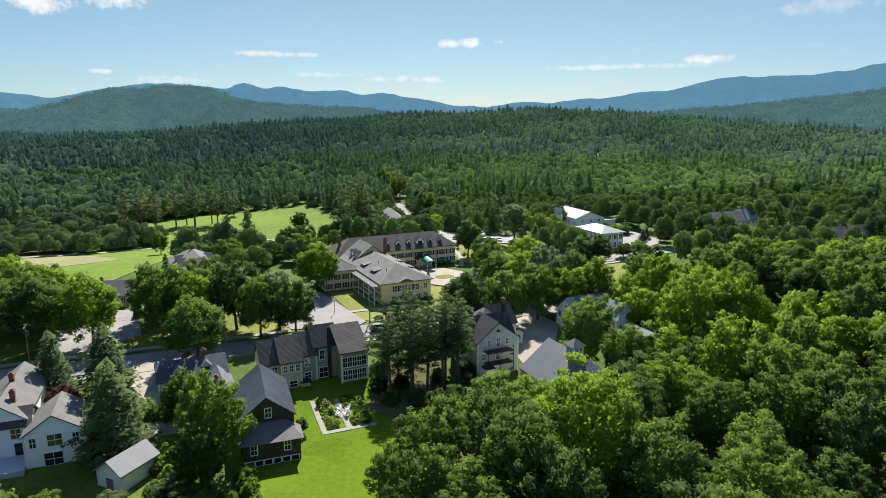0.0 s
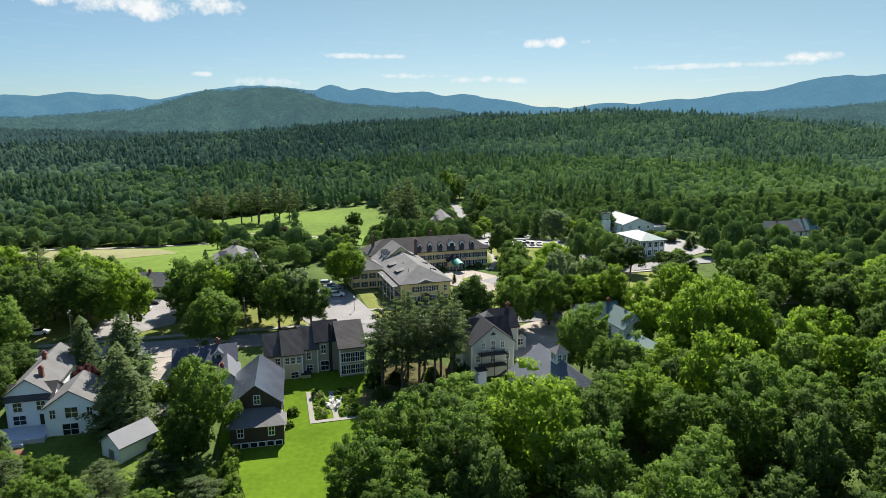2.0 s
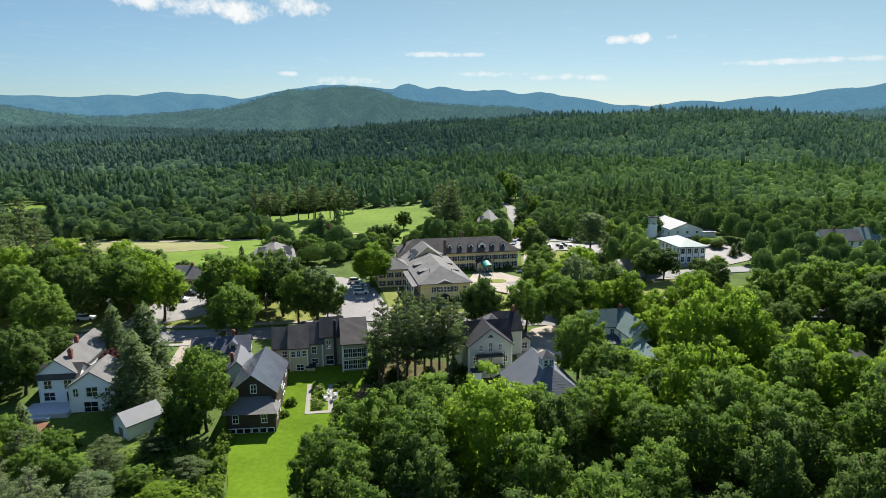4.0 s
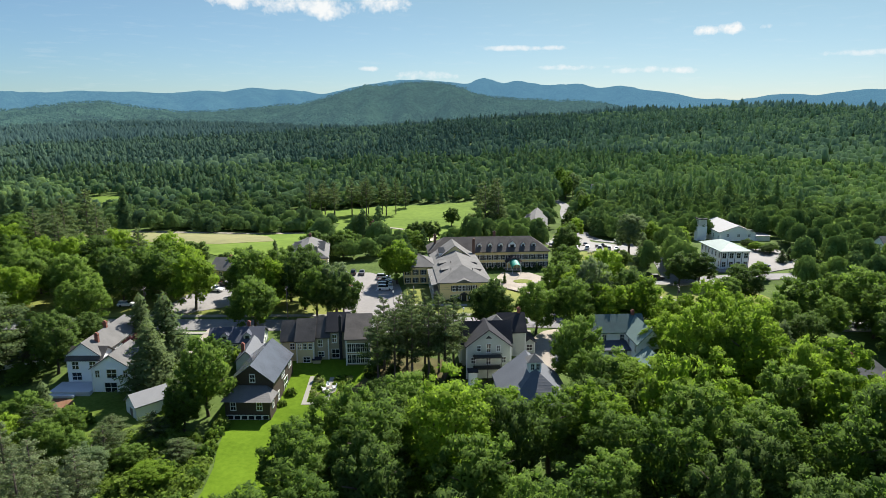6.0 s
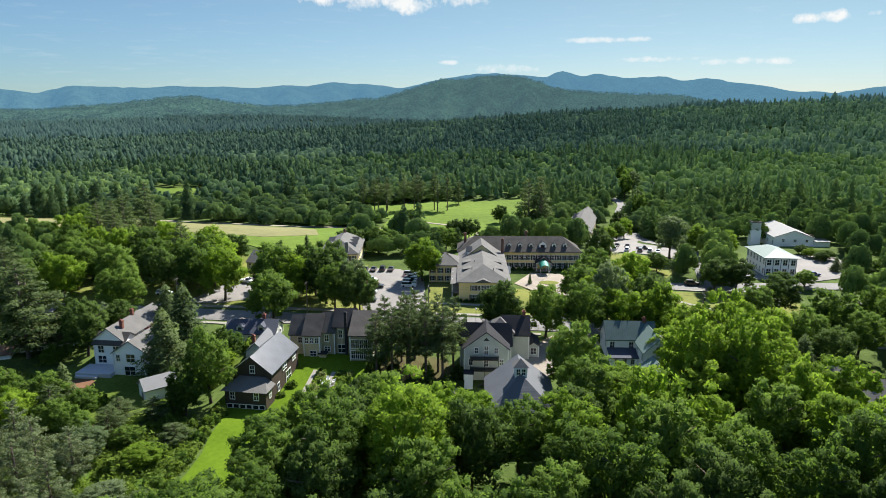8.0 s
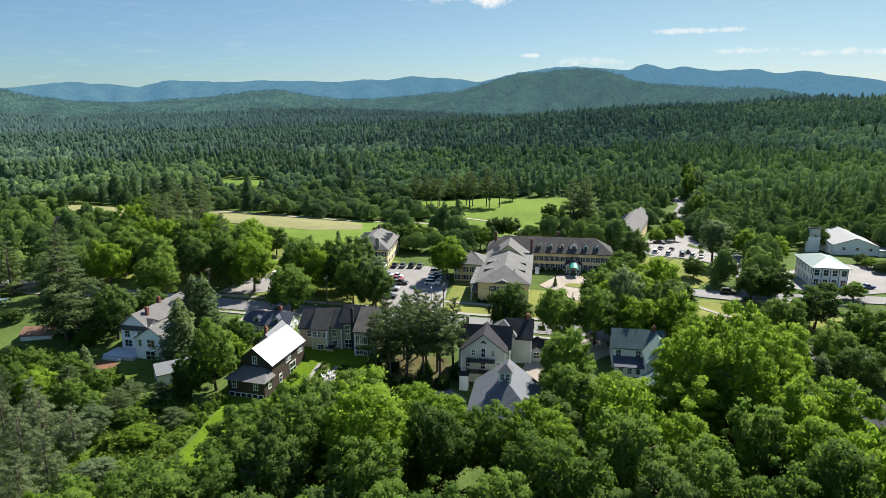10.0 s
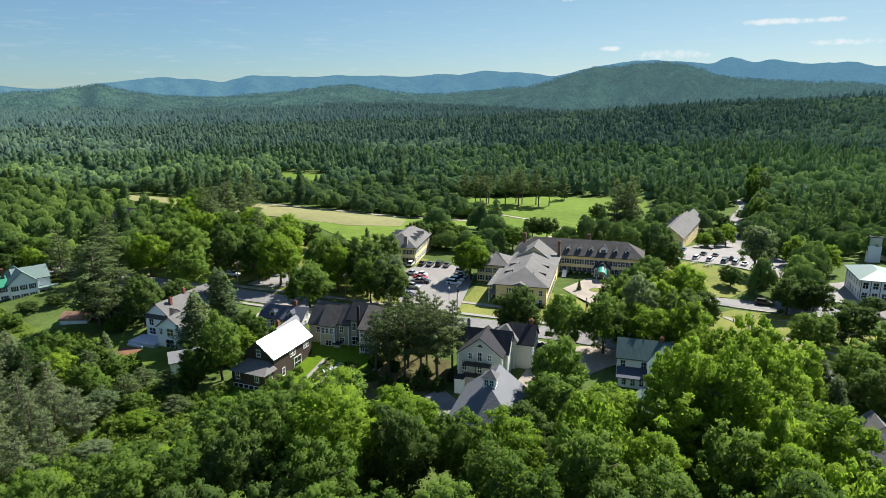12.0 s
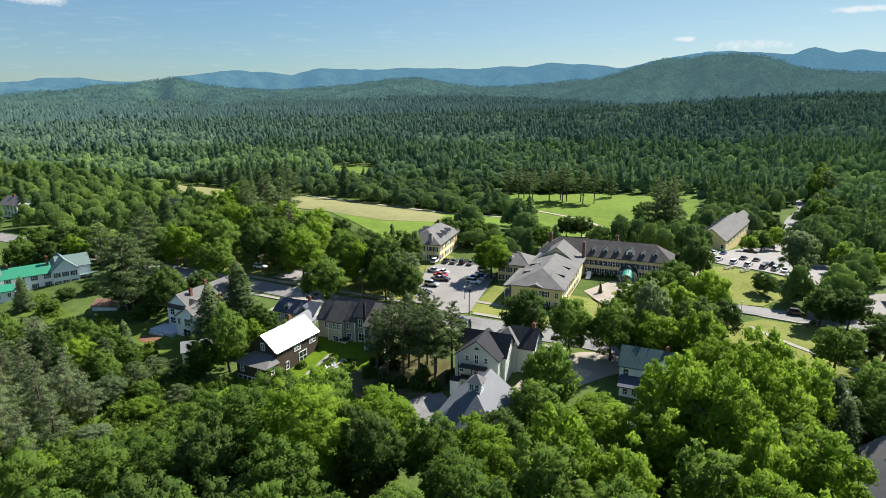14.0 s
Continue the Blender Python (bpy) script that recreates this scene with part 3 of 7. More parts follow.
sheet("driveway", [(-49, 94), (-42, 97), (-47, 108), (-53.5, 114), (-57.5, 123), (-63.5, 121.5), (-59.5, 112), (-55.5, 104)], GRAVEL, "pale gravel drive beside the shed", "driveway", 0.17)
sheet("mulch", [(-14, 106), (-5, 101), (4, 104), (5, 118), (0, 125), (-12, 123)], MULCH, "brown needle litter under the pine stand", "soil", 0.15)
sheet("driveway", [(4, 102), (14, 106), (12, 114), (5, 116)], ASPHALT, "shaded asphalt yard behind the gabled house", "driveway", 0.16)

# ---------------------------------------------------------------- trees
rnd = np.random.default_rng(7)


def cards(centres, normals, size, droop=0.0, slim=1.0, corners=4):
    """Small leaf sprays: four-cornered blades round the centres, facing their normals with a random turn."""
    n = len(centres)
    normals = normals / (np.linalg.norm(normals, axis=1, keepdims=True) + 1e-9)
    ref = rnd.normal(size=(n, 3))
    a = np.cross(normals, ref)
    a /= np.linalg.norm(a, axis=1, keepdims=True) + 1e-9
    b = np.cross(normals, a)
    s = (size * rnd.uniform(0.65, 1.35, n))[:, None]
    k = rnd.uniform(0.7, 1.25, (n, 4, 1))
    fold = normals * s * 0.35 * rnd.uniform(-1, 1, (n, 1))
    q = np.stack([centres + (a * k[:, 0] * slim) * s, centres + (b * k[:, 1]) * s + fold, centres - (a * k[:, 2] * slim) * s, centres - (b * k[:, 3]) * s + fold], 1)
    q[:, :, 2] -= droop * rnd.uniform(0, 1, (n, 1)) * s
    if corners == 3:
        return q[:, :3].reshape(-1, 3), np.arange(3 * n).reshape(-1, 3)
    return q.reshape(-1, 3), np.arange(4 * n).reshape(-1, 4)


def ball(n):
    p = rnd.normal(size=(n, 3))
    return p / np.linalg.norm(p, axis=1, keepdims=True)


def unit(v):
    return v / (np.linalg.norm(v, axis=-1, keepdims=True) + 1e-9)


def facing(tri, nor):
    """Triangles (n, 3, 3) turned so that their faces agree with the normals of their corners."""
    g = np.cross(tri[:, 1] - tri[:, 0], tri[:, 2] - tri[:, 0])
    back = np.einsum("ij,ij->i", g, nor.mean(1)) < 0
    tri[back], nor[back] = tri[back][:, ::-1], nor[back][:, ::-1]
    return tri, nor


def sprays(centres, lie, shade, size, slim=1.0, droop=0.2):
    """Leaf sprays as triangles, lying across the normals lie and shaded with the normals of the clump they sit on."""
    v, _ = cards(centres, lie, size, droop, slim, 3)
    return facing(v.reshape(-1, 3, 3), np.repeat(unit(shade)[:, None], 3, 1))


def puff(n, m, r, low=-35.0):
    """A small uneven dome of foliage, of unit size, as triangles with round normals."""
    turn = r.uniform(0, 2 * math.pi)
    el = np.radians(np.linspace(low, 62.0, m))
    rings = []
    for k, e in enumerate(el):
        az = turn + (np.arange(n) + 0.5 * (k % 2)) * 2 * math.pi / n + r.uniform(-0.25, 0.25, n)
        rad = r.uniform(0.80, 1.14, n)
        rings.append(np.stack([np.cos(az) * np.cos(e) * rad, np.sin(az) * np.cos(e) * rad, np.full(n, np.sin(e)) * rad], -1))
    tip = np.array([r.uniform(-0.2, 0.2), r.uniform(-0.2, 0.2), r.uniform(0.9, 1.1)])
    tris = []
    for a, b in zip(rings, rings[1:]):
        for i in range(n):
            j = (i + 1) % n
            tris += [(a[i], a[j], b[i]), (a[j], b[j], b[i])]
    tris += [(rings[-1][i], rings[-1][(i + 1) % n], tip) for i in range(n)]
    t = np.array(tris)
    return t, unit(t)


def tiers(n, k, r, base=0.12):
    """A conifer of unit height and radius: k ragged skirts of boughs, one over the other."""
    tris, nor = [], []
    for j in range(k):
        u0, u1 = j / k, (j + 1.25) / k
        top, low = 1.0 - (1 - base) * u0 * 0.96, 1.0 - (1 - base) * min(u1, 1.04)
        rad = (0.30 + 0.70 * ((j + 0.6) / k) ** 0.8) * r.uniform(0.8, 1.12)
        az = r.uniform(0, 6) + np.arange(n) * 2 * math.pi / n + r.uniform(-0.2, 0.2, n)
        rr = rad * np.where(np.arange(n) % 2, 0.68, 1.08) * r.uniform(0.8, 1.15, n)
        rim = np.stack([np.cos(az) * rr, np.sin(az) * rr, low + r.uniform(-0.35, 0.35, n) / k * (1 - base)], -1)
        lean = np.array([r.uniform(-0.05, 0.05), r.uniform(-0.05, 0.05), top])
        for i in range(n):
            q = (i + 1) % n
            tris.append((lean, rim[i], rim[q]))
            nor.append([(0, 0, 1.0), (math.cos(az[i]), math.sin(az[i]), 0.8), (math.cos(az[q]), math.sin(az[q]), 0.8)])
    return facing(np.array(tris), unit(np.array(nor, float)))


def foliage(name, pieces, mat):
    tri, nor = np.concatenate([p for p, _ in pieces]).reshape(-1, 3), np.concatenate([n for _, n in pieces]).reshape(-1, 3)
    return big_mesh(name, tri, np.arange(len(tri)).reshape(-1, 3), mat, None, nor)


def broadleaf(h, r, leaves, size, blobs, low=0.22, sides=6):
    """Trunk with limbs, and a crown of many leaf clumps on an uneven dome: each clump a mass of leaves with loose sprays over it."""
    c = np.array([0, 0, h * (low + 1) / 2])
    hz = h * (1 - low) / 2
    k = np.arange(blobs) + 0.5                                                   # clumps spread evenly over the dome, then shaken
    z = 1 - 1.72 * k / blobs
    az = k * 2.39996 + rnd.uniform(0, 6)
    dirs = unit(np.stack([np.cos(az) * np.sqrt(np.maximum(0, 1 - z * z)), np.sin(az) * np.sqrt(np.maximum(0, 1 - z * z)), z], -1) + rnd.normal(size=(blobs, 3)) * 0.17)
    lobes = 1 + 0.13 * np.sin(2 * az + rnd.uniform(0, 6)) + 0.12 * np.sin(3 * np.arctan2(dirs[:, 1], dirs[:, 0]) + 4 * dirs[:, 2] + rnd.uniform(0, 6))
    lump = (0.86 - 0.26 * rnd.uniform(0, 1, blobs) ** 2) * lobes
    centres = c + dirs * lump[:, None] * np.array([r, r, hz])
    br = r * rnd.uniform(0.17, 0.30, blobs) * (72 / blobs) ** 0.4
    pieces = []
    for q, d, b_ in zip(centres, dirs, br):
        t, n_ = puff(sides, 2, rnd, -30.0)
        up = (Vector(d) + Vector((0, 0, 0.7))).to_track_quat("Z", "Y").to_matrix()
        R = np.array(up)
        pieces.append((t @ R.T * b_ * np.array([0.86, 0.86, 0.74]) + q, unit(n_ @ R.T + 0.35 * d + [0, 0, 0.15])))
    core_, cn = puff(10, 4, rnd, -70.0)
    pieces.append((core_ * np.array([r, r, hz]) * 0.62 + c, cn))
    which = rnd.choice(blobs, leaves, p=br ** 2 / np.sum(br ** 2))
    d = unit(ball(leaves) + (dirs[which] * 0.75 + np.array([0, 0, 0.45])) * rnd.uniform(0.35, 1.1, (leaves, 1)))
    p = centres[which] + d * br[which][:, None] * rnd.uniform(0.86, 1.16, (leaves, 1)) * np.array([1, 1, 0.84])
    p[:, 2] = np.maximum(p[:, 2], h * 0.10)
    pieces.append(sprays(p, d + rnd.normal(size=d.shape) * 0.55, d * 0.9 + dirs[which] * 0.35 + [0, 0, 0.15] + rnd.normal(size=d.shape) * 0.2, size))
    crown = foliage("crown", pieces, MAPLE)
    g = Geo()
    top = h * 0.72
    g.tube([(0, 0, -0.4), (0.05 * r, 0, h * 0.12), (0.08 * r, 0.05 * r, h * 0.4), (0, 0, top)], [h * 0.028, h * 0.021, h * 0.014, h * 0.004])
    for k in range(7):
        a = k * 2.4 + rnd.uniform(0, 0.6)
        z = h * (0.22 + 0.06 * k)
        rr = r * rnd.uniform(0.6, 0.85)
        g.tube([(0.05 * r, 0, z), (math.cos(a) * rr * 0.5, math.sin(a) * rr * 0.5, z + h * 0.14), (math.cos(a) * rr, math.sin(a) * rr, z + h * 0.22)],
               [h * 0.011, h * 0.008, h * 0.003], 5)
    return g.mesh("trunk", BARK, True), crown


def pine(h, r, leaves, size, bare=0.4, limbs=34):
    """White pine: a straight stem, then whorls of level limbs that carry flat tufts of needles, uneven towards the top."""
    g, pieces = Geo(), []
    g.tube([(0, 0, -0.4), (0.1, 0.05, h * 0.5), (0, 0, h * 0.97)], [h * 0.016, h * 0.012, h * 0.003])
    tufts, reachs = [], []
    for k in range(limbs):
        u = k / (limbs - 1)
        z = h * (bare + (0.98 - bare) * u)
        reach = r * min(1.0, 0.70 + 1.4 * u) * (1.0 - 0.80 * u ** 1.8) * rnd.uniform(0.55, 1.12)
        a = k * 2.4 + rnd.uniform(-0.5, 0.5)
        rise = h * 0.06 * rnd.uniform(0.1, 1.3)
        tip = np.array([math.cos(a) * reach, math.sin(a) * reach, z + rise])
        g.tube([(0, 0, z), tuple(tip * [0.6, 0.6, 0] + [0, 0, z + rise * 0.4]), tuple(tip)], [h * 0.005, h * 0.003, h * 0.001], 4)
        for t in (0.45, 0.78, 1.0):
            side = np.array([-math.sin(a), math.cos(a), 0]) * rnd.uniform(-0.28, 0.28) * reach * t
            tufts.append(np.array([0, 0, z]) + (tip - [0, 0, z]) * t + side), reachs.append(reach * (0.26 - 0.07 * t) + 0.28)
    for q, w in zip(tufts, reachs):
        t, n_ = puff(6, 2, rnd, -20.0)
        pieces.append((t * np.array([w, w, w * 0.6]) + q, unit(n_ + [0, 0, 0.3])))
    tufts, reachs = np.array(tufts), np.array(reachs)
    which = rnd.choice(len(tufts), leaves, p=reachs ** 2 / np.sum(reachs ** 2))
    d = ball(leaves)
    d[:, 2] = np.abs(d[:, 2])
    p = tufts[which] + d * reachs[which][:, None] * np.array([1.15, 1.15, 0.85]) * rnd.uniform(0.8, 1.2, (leaves, 1))
    pieces.append(sprays(p, d + [0, 0, 0.5] + rnd.normal(size=d.shape) * 0.6, d + [0, 0, 0.5], size, 0.6, 0.1))
    return g.mesh("trunk", PINEBARK, True), foliage("crown", pieces, PINE)


def spruce(h, r, leaves, size):
    """Spruce: a narrow cone of drooping, layered boughs down to the ground."""
    g = Geo().tube([(0, 0, -0.4), (0, 0, h * 0.95)], [h * 0.016, h * 0.002], 6)
    t, n_ = tiers(13, 8, rnd, 0.05)
    pieces = [(t * np.array([r * 0.82, r * 0.82, h]), n_)]
    u = np.sqrt(rnd.uniform(0, 1, leaves))
    z = h * (1.0 - 0.94 * u)
    tier = 0.84 + 0.16 * np.sin(u * 50.0) + rnd.uniform(-0.15, 0.15, leaves)
    a = rnd.uniform(0, 2 * math.pi, leaves)
    lobe = 1 + 0.20 * np.sin(a * 3 + z * 1.3) + 0.12 * np.sin(a * 7 - z * 2.1)
    rad = r * (0.06 + 0.94 * u ** 0.85) * tier * lobe * rnd.uniform(0.75, 1.08, leaves) ** 0.5
    p = np.stack([np.cos(a) * rad, np.sin(a) * rad, z - 0.12 * rad], -1)
    nrm = np.stack([np.cos(a) * 0.8, np.sin(a) * 0.8, np.full(leaves, 0.75)], -1)
    pieces.append(sprays(p, nrm + rnd.normal(size=(leaves, 3)) * 0.4, nrm + rnd.normal(size=(leaves, 3)) * 0.15, size, 0.7, 0.4))
    return g.mesh("trunk", PINEBARK, True), foliage("crown", pieces, SPRUCE)


def bush(r, h, leaves, size):
    d = ball(leaves)
    d[:, 2] = np.abs(d[:, 2])
    k = 1 + 0.25 * np.sin(d[:, 0] * 7 + rnd.uniform(0, 6)) * np.cos(d[:, 1] * 6)
    p = d * k[:, None] * np.array([r, r, h]) * rnd.uniform(0.75, 1.05, (leaves, 1))
    return p, d + rnd.normal(size=d.shape) * 0.5


# models, at unit-free true sizes, then scaled a little tree by tree
NEAR = {"maple": [broadleaf(15, 5.6, 4200, 0.245, 150, 0.06, 4) for _ in range(4)], "tall": [broadleaf(18, 5.2, 4200, 0.245, 150, 0.08, 4) for _ in range(4)],
        "pine": [pine(20, 4.2, 1700, 0.32, 0.31, 40) for _ in range(3)], "fullpine": [pine(21, 5.6, 2400, 0.36, 0.08, 52) for _ in range(3)],
        "spruce": [spruce(13, 3.0, 2600, 0.34) for _ in range(2)]}
MID = {"maple": [broadleaf(14, 5.4, 2000, 0.38, 90, 0.08, 5) for _ in range(4)], "tall": [broadleaf(17, 4.8, 2000, 0.38, 90, 0.08, 5) for _ in range(3)],
       "pine": [pine(20, 4.4, 900, 0.55, 0.30) for _ in range(3)], "fullpine": [pine(20, 5.0, 1100, 0.55, 0.10, 40) for _ in range(2)],
       "spruce": [spruce(13, 2.8, 1300, 0.5) for _ in range(2)]}
LOOK = {"maple": (MAPLE, "green maple tree with a full rounded crown"), "lime": (LIME, "yellow-green maple tree with a full sunlit crown"),
        "dark": (DARKLEAF, "dark green leafy tree with a dense crown"), "tall": (MAPLE, "tall green leafy tree in the grove"),
        "pine": (PINE, "tall white pine with a bare trunk below its crown"), "fullpine": (PINE, "tall white pine with level plumed limbs"),
        "greypine": (GREYPINE, "grey-green young pine with thin wispy limbs"), "spruce": (SPRUCE, "dark green spruce with a narrow pointed crown"), "silver": (SILVER, "silvery grey-green tree with a loose crown"),
        "copper": (COPPER, "copper beech with dark red leaves"), "talllime": (LIME, "tall light green leafy tree in the grove")}
MODEL = {"greypine": "fullpine", "lime": "maple", "dark": "maple", "silver": "tall", "copper": "maple", "talllime": "tall"}
made_trees = {}


def recolour(me, mat):
    key = (me.name, mat.name)
    if key not in made_trees:
        c = me.copy()
        c.materials[0] = mat
        made_trees[key] = c
    return made_trees[key]


def tree(kind, x, y, h, r, near, group):
    """A tree of its own, its top at the height h over the lawn: trunk and crown under one base."""
    model = MODEL.get(kind, kind)
    stock = (NEAR if near else MID)[model]
    k = int(rnd.integers(len(stock)))
    trunk, crown = stock[k]
    size = crown.get("size")
    if size is None:
        co = np.empty(len(crown.vertices) * 3, np.float32)
        crown.vertices.foreach_get("co", co)
        co = co.reshape(-1, 3)
        size = crown["size"] = (float(np.percentile(np.hypot(co[:, 0], co[:, 1]), 97)), float(co[:, 2].max()))
    mat, label = LOOK[kind]
    name = {"pine": "pine_tree", "fullpine": "pine_tree", "spruce": "spruce_tree"}.get(model, "tree")
    h = max(3.0, h - float(land(x, y)))
    base = thing(name, pose(x, y, float(land(x, y)), 0, 0, float(rnd.uniform(0, 360))), label, "tree", group)
    base.scale = (r / size[0], r / size[0], h / size[1])
    part("trunk", trunk, None, base)
    part("crown", recolour(crown, mat), None, base)
    return base


for kind, x, y, h, r in [
        ("maple", -34.4, 87.2, 16.5, 5.5), ("maple", -34.5, 81, 10.5, 4.0), ("maple", -51, 123, 17.8, 6.8), ("lime", -77, 131, 20.5, 7.0), ("maple", -65, 139, 20.5, 7.0), ("dark", -49, 143, 20, 6.6),
        ("maple", -57, 148, 18, 6.0), ("dark", -34, 138, 17.5, 5.2), ("silver", -39, 143, 18, 5.0), ("lime", -36.3, 176.5, 18, 7.0), ("maple", -88, 131, 20, 7.0), ("dark", -98, 126, 19, 6.4),
        ("maple", -109, 120, 19, 6.6), ("maple", -92, 109, 18, 6.2), ("lime", -117, 108, 19, 6.6), ("dark", -75.5, 88, 16.5, 5.6), ("maple", -126, 118, 19, 6.6), ("dark", -72, 150, 18, 6.2), ("maple", -102, 137, 18.5, 6.4), ("lime", -96, 147, 18, 6.2), ("maple", -66, 154, 17.5, 5.8), ("dark", -63, 163, 17, 5.6), ("lime", -58, 139, 18.5, 5.8), ("maple", -42, 138, 17.5, 5.2), ("maple", -112, 133, 18.5, 6.4)]:
    tree(kind, x, y, h, r, y < 115, "street trees")
for kind, x, y, h, r in [
        ("dark", 5, 144, 17.8, 6.2), ("maple", 15.5, 147.5, 17, 5.8), ("maple", 29.8, 122, 18.5, 6.4), ("maple", 24, 152, 17.2, 5.8), ("maple", 14, 190, 15, 5.0), ("lime", 24, 182, 15, 5.4), ("silver", 27, 163, 20.5, 4.6),
        ("lime", 40, 160, 18, 6.0), ("lime", 52.5, 127, 22, 7.2), ("lime", 61, 126, 22.5, 7.4), ("dark", 34, 186, 12.5, 5.0), ("maple", 60, 186, 12.5, 5.4), ("dark", 48, 214, 13, 5.5), ("dark", 54, 216, 13, 5.2),
        ("dark", 66, 199, 13, 6.0), ("maple", 77, 178, 16, 6.0), ("maple", 88, 196, 14, 5.5), ("silver", 29, 250, 19, 6.0), ("dark", 66.5, 226, 8, 3.8), ("maple", 73, 230, 8, 3.8), ("dark", 9, 222, 18, 5.6), ("dark", 28, 228, 9.5, 4.2)]:
    tree(kind, x, y, h, r, y < 140, "trees on the green")
for x, y, h, r in [(-6, 111, 18, 3.7), (-3, 113, 18.5, 3.8), (0, 115, 19, 3.8), (3, 117, 18.5, 4.0), (-7, 122, 19.5, 3.9), (-11, 116, 18.5, 4.0), (-6, 117, 20, 3.8), (-3, 120, 19, 3.8), (3, 122, 19, 3.9), (-10, 111, 16.5, 3.6), (0.5, 119.5, 20, 3.6), (-9, 119.5, 18, 3.6)]:
    tree("pine", x, y, h, 0.96 * r, True, "pine stand beside the lawn")
for kind, x, y, h, r in [("fullpine", -87, 81, 25, 8.4), ("fullpine", -89, 83.5, 23.5, 7.0), ("spruce", -70, 106, 16, 4.2), ("spruce", -57.5, 101, 19, 6.0), ("spruce", -51.5, 90.5, 17, 6.2), ("spruce", -22, 126, 10, 2.4),
                         ("spruce", -58, 72, 10, 3.0), ("spruce", -75, 166, 17, 2.8), ("spruce", 35, 236, 14, 3.6), ("spruce", -112, 60, 11, 3.6), ("spruce", 83, 257, 8, 2.2), ("spruce", 86, 262, 8, 2.2), ("dark", 73, 281, 6.5, 3.2), ("lime", 76, 276, 6.5, 3.2), ("dark", 79, 271, 6.5, 3.2), ("maple", 81, 275, 6.5, 3.2), ("dark", 91, 255, 6.5, 3.2), ("maple", 95, 265, 6.5, 3.2), ("spruce", 66.5, 163, 11, 4.2), ("spruce", 71, 159, 9, 3.4), ("copper", -63.5, 97.5, 9.5, 3.0),
                         ("fullpine", -122, 96, 22, 5.8), ("fullpine", -140, 104, 22, 5.5), ("fullpine", -112, 146, 22, 5.5)]:
    tree(kind, x, y, h, r, True, "evergreens among the houses")
for kind, x, y, h, r in [("maple", -1.2, 81.5, 14.5, 6.0), ("tall", 71, 131, 14.5, 5.6), ("talllime", 66, 139, 15, 5.6), ("talllime", 19.4, 75.5, 22, 7.6), ("maple", -1.5, 69, 14.5, 5.8), ("tall", 3.0, 64, 15, 5.8), ("maple", -6.5, 76.5, 11, 3.8), ("tall", 8, 86, 16, 6.2), ("dark", 1.5, 91, 12.5, 4.6), ("tall", 10, 70, 18.5, 6.6)]:
    tree(kind, x, y, h, r, True, "big trees along the lawn's edge")
for kind, x, y, h, r in [("maple", -67, 64.5, 10, 4.6), ("maple", -58, 68.5, 9.5, 4.6), ("maple", -62.5, 59, 10.5, 4.4), ("lime", -55, 61, 9.5, 4.2), ("maple", -50.5, 70.5, 7, 3.4), ("maple", -48, 64, 8, 3.6),
                         ("dark", -112, 71, 5, 3.4), ("dark", -110, 78, 6, 3.6), ("maple", -104, 65, 5, 3.2),
                         ("dark", -84, 91, 14, 5.6), ("silver", -88, 101, 9.5, 3.6), ("maple", -78.5, 82.5, 6.5, 3.2), ("dark", -80, 100, 12, 4.6), ("maple", -44, 100, 11, 4.2), ("lime", -41, 96, 9, 3.4)]:
    tree(kind, x, y, h, r, True, "dense trees round the white houses")
for x, y, h, r in [(-38, 55, 11.5, 3.4), (-31.5, 57, 10.5, 3.2), (-34, 50, 12, 3.4), (-26.5, 50.5, 10, 3.0), (-22, 45, 11, 3.2), (-43.5, 51, 12, 3.6), (-29, 43.5, 12, 3.4), (-39, 45, 13, 3.8), (-47, 57, 11, 3.4)]:
    tree("greypine", x, y, h, r, True, "grey young pines on the slope")
for kind, x, y, h, r in [("fullpine", -177.5, 182, 27, 6.5), ("fullpine", -178, 160, 23, 5.5), ("fullpine", -151, 149, 22, 5.0), ("fullpine", -176, 170, 23, 5.0), ("lime", -180, 150, 18, 6.5), ("lime", -130, 154, 19, 6.2),
                         ("lime", -121, 152, 18, 6.0), ("maple", -154, 134, 17, 6.6), ("fullpine", -170, 166, 26, 5.5), ("fullpine", -161, 155, 24, 5.5), ("fullpine", -152, 165, 25, 5.5), ("fullpine", -143, 160, 20, 5.0),
                         ("maple", -138, 146, 18, 6.4), ("lime", -112, 158, 18, 6.0), ("maple", -166, 143, 17, 6.4), ("silver", -192, 178, 17, 6.0), ("maple", -200, 168, 18, 6.5), ("dark", -108, 166, 14, 5.0),
                         ("lime", -147, 139, 18, 6.4), ("maple", -190, 160, 18, 6.5)]:
    tree(kind, x, y, h, r, False, "pines and maples before the hay field")
for kind, x, y, h, r in [("lime", 58, 142, 20.5, 6.6), ("lime", 64, 141, 18.5, 6.4), ("maple", 72, 167, 14, 5.6), ("spruce", 71, 153, 12, 4.0), ("dark", 77, 160, 13, 5.4), ("lime", 47, 152, 16, 5.6), ("maple", 83, 172, 14, 5.6)]:
    tree(kind, x, y, h, r, True, "trees along the eastern street")

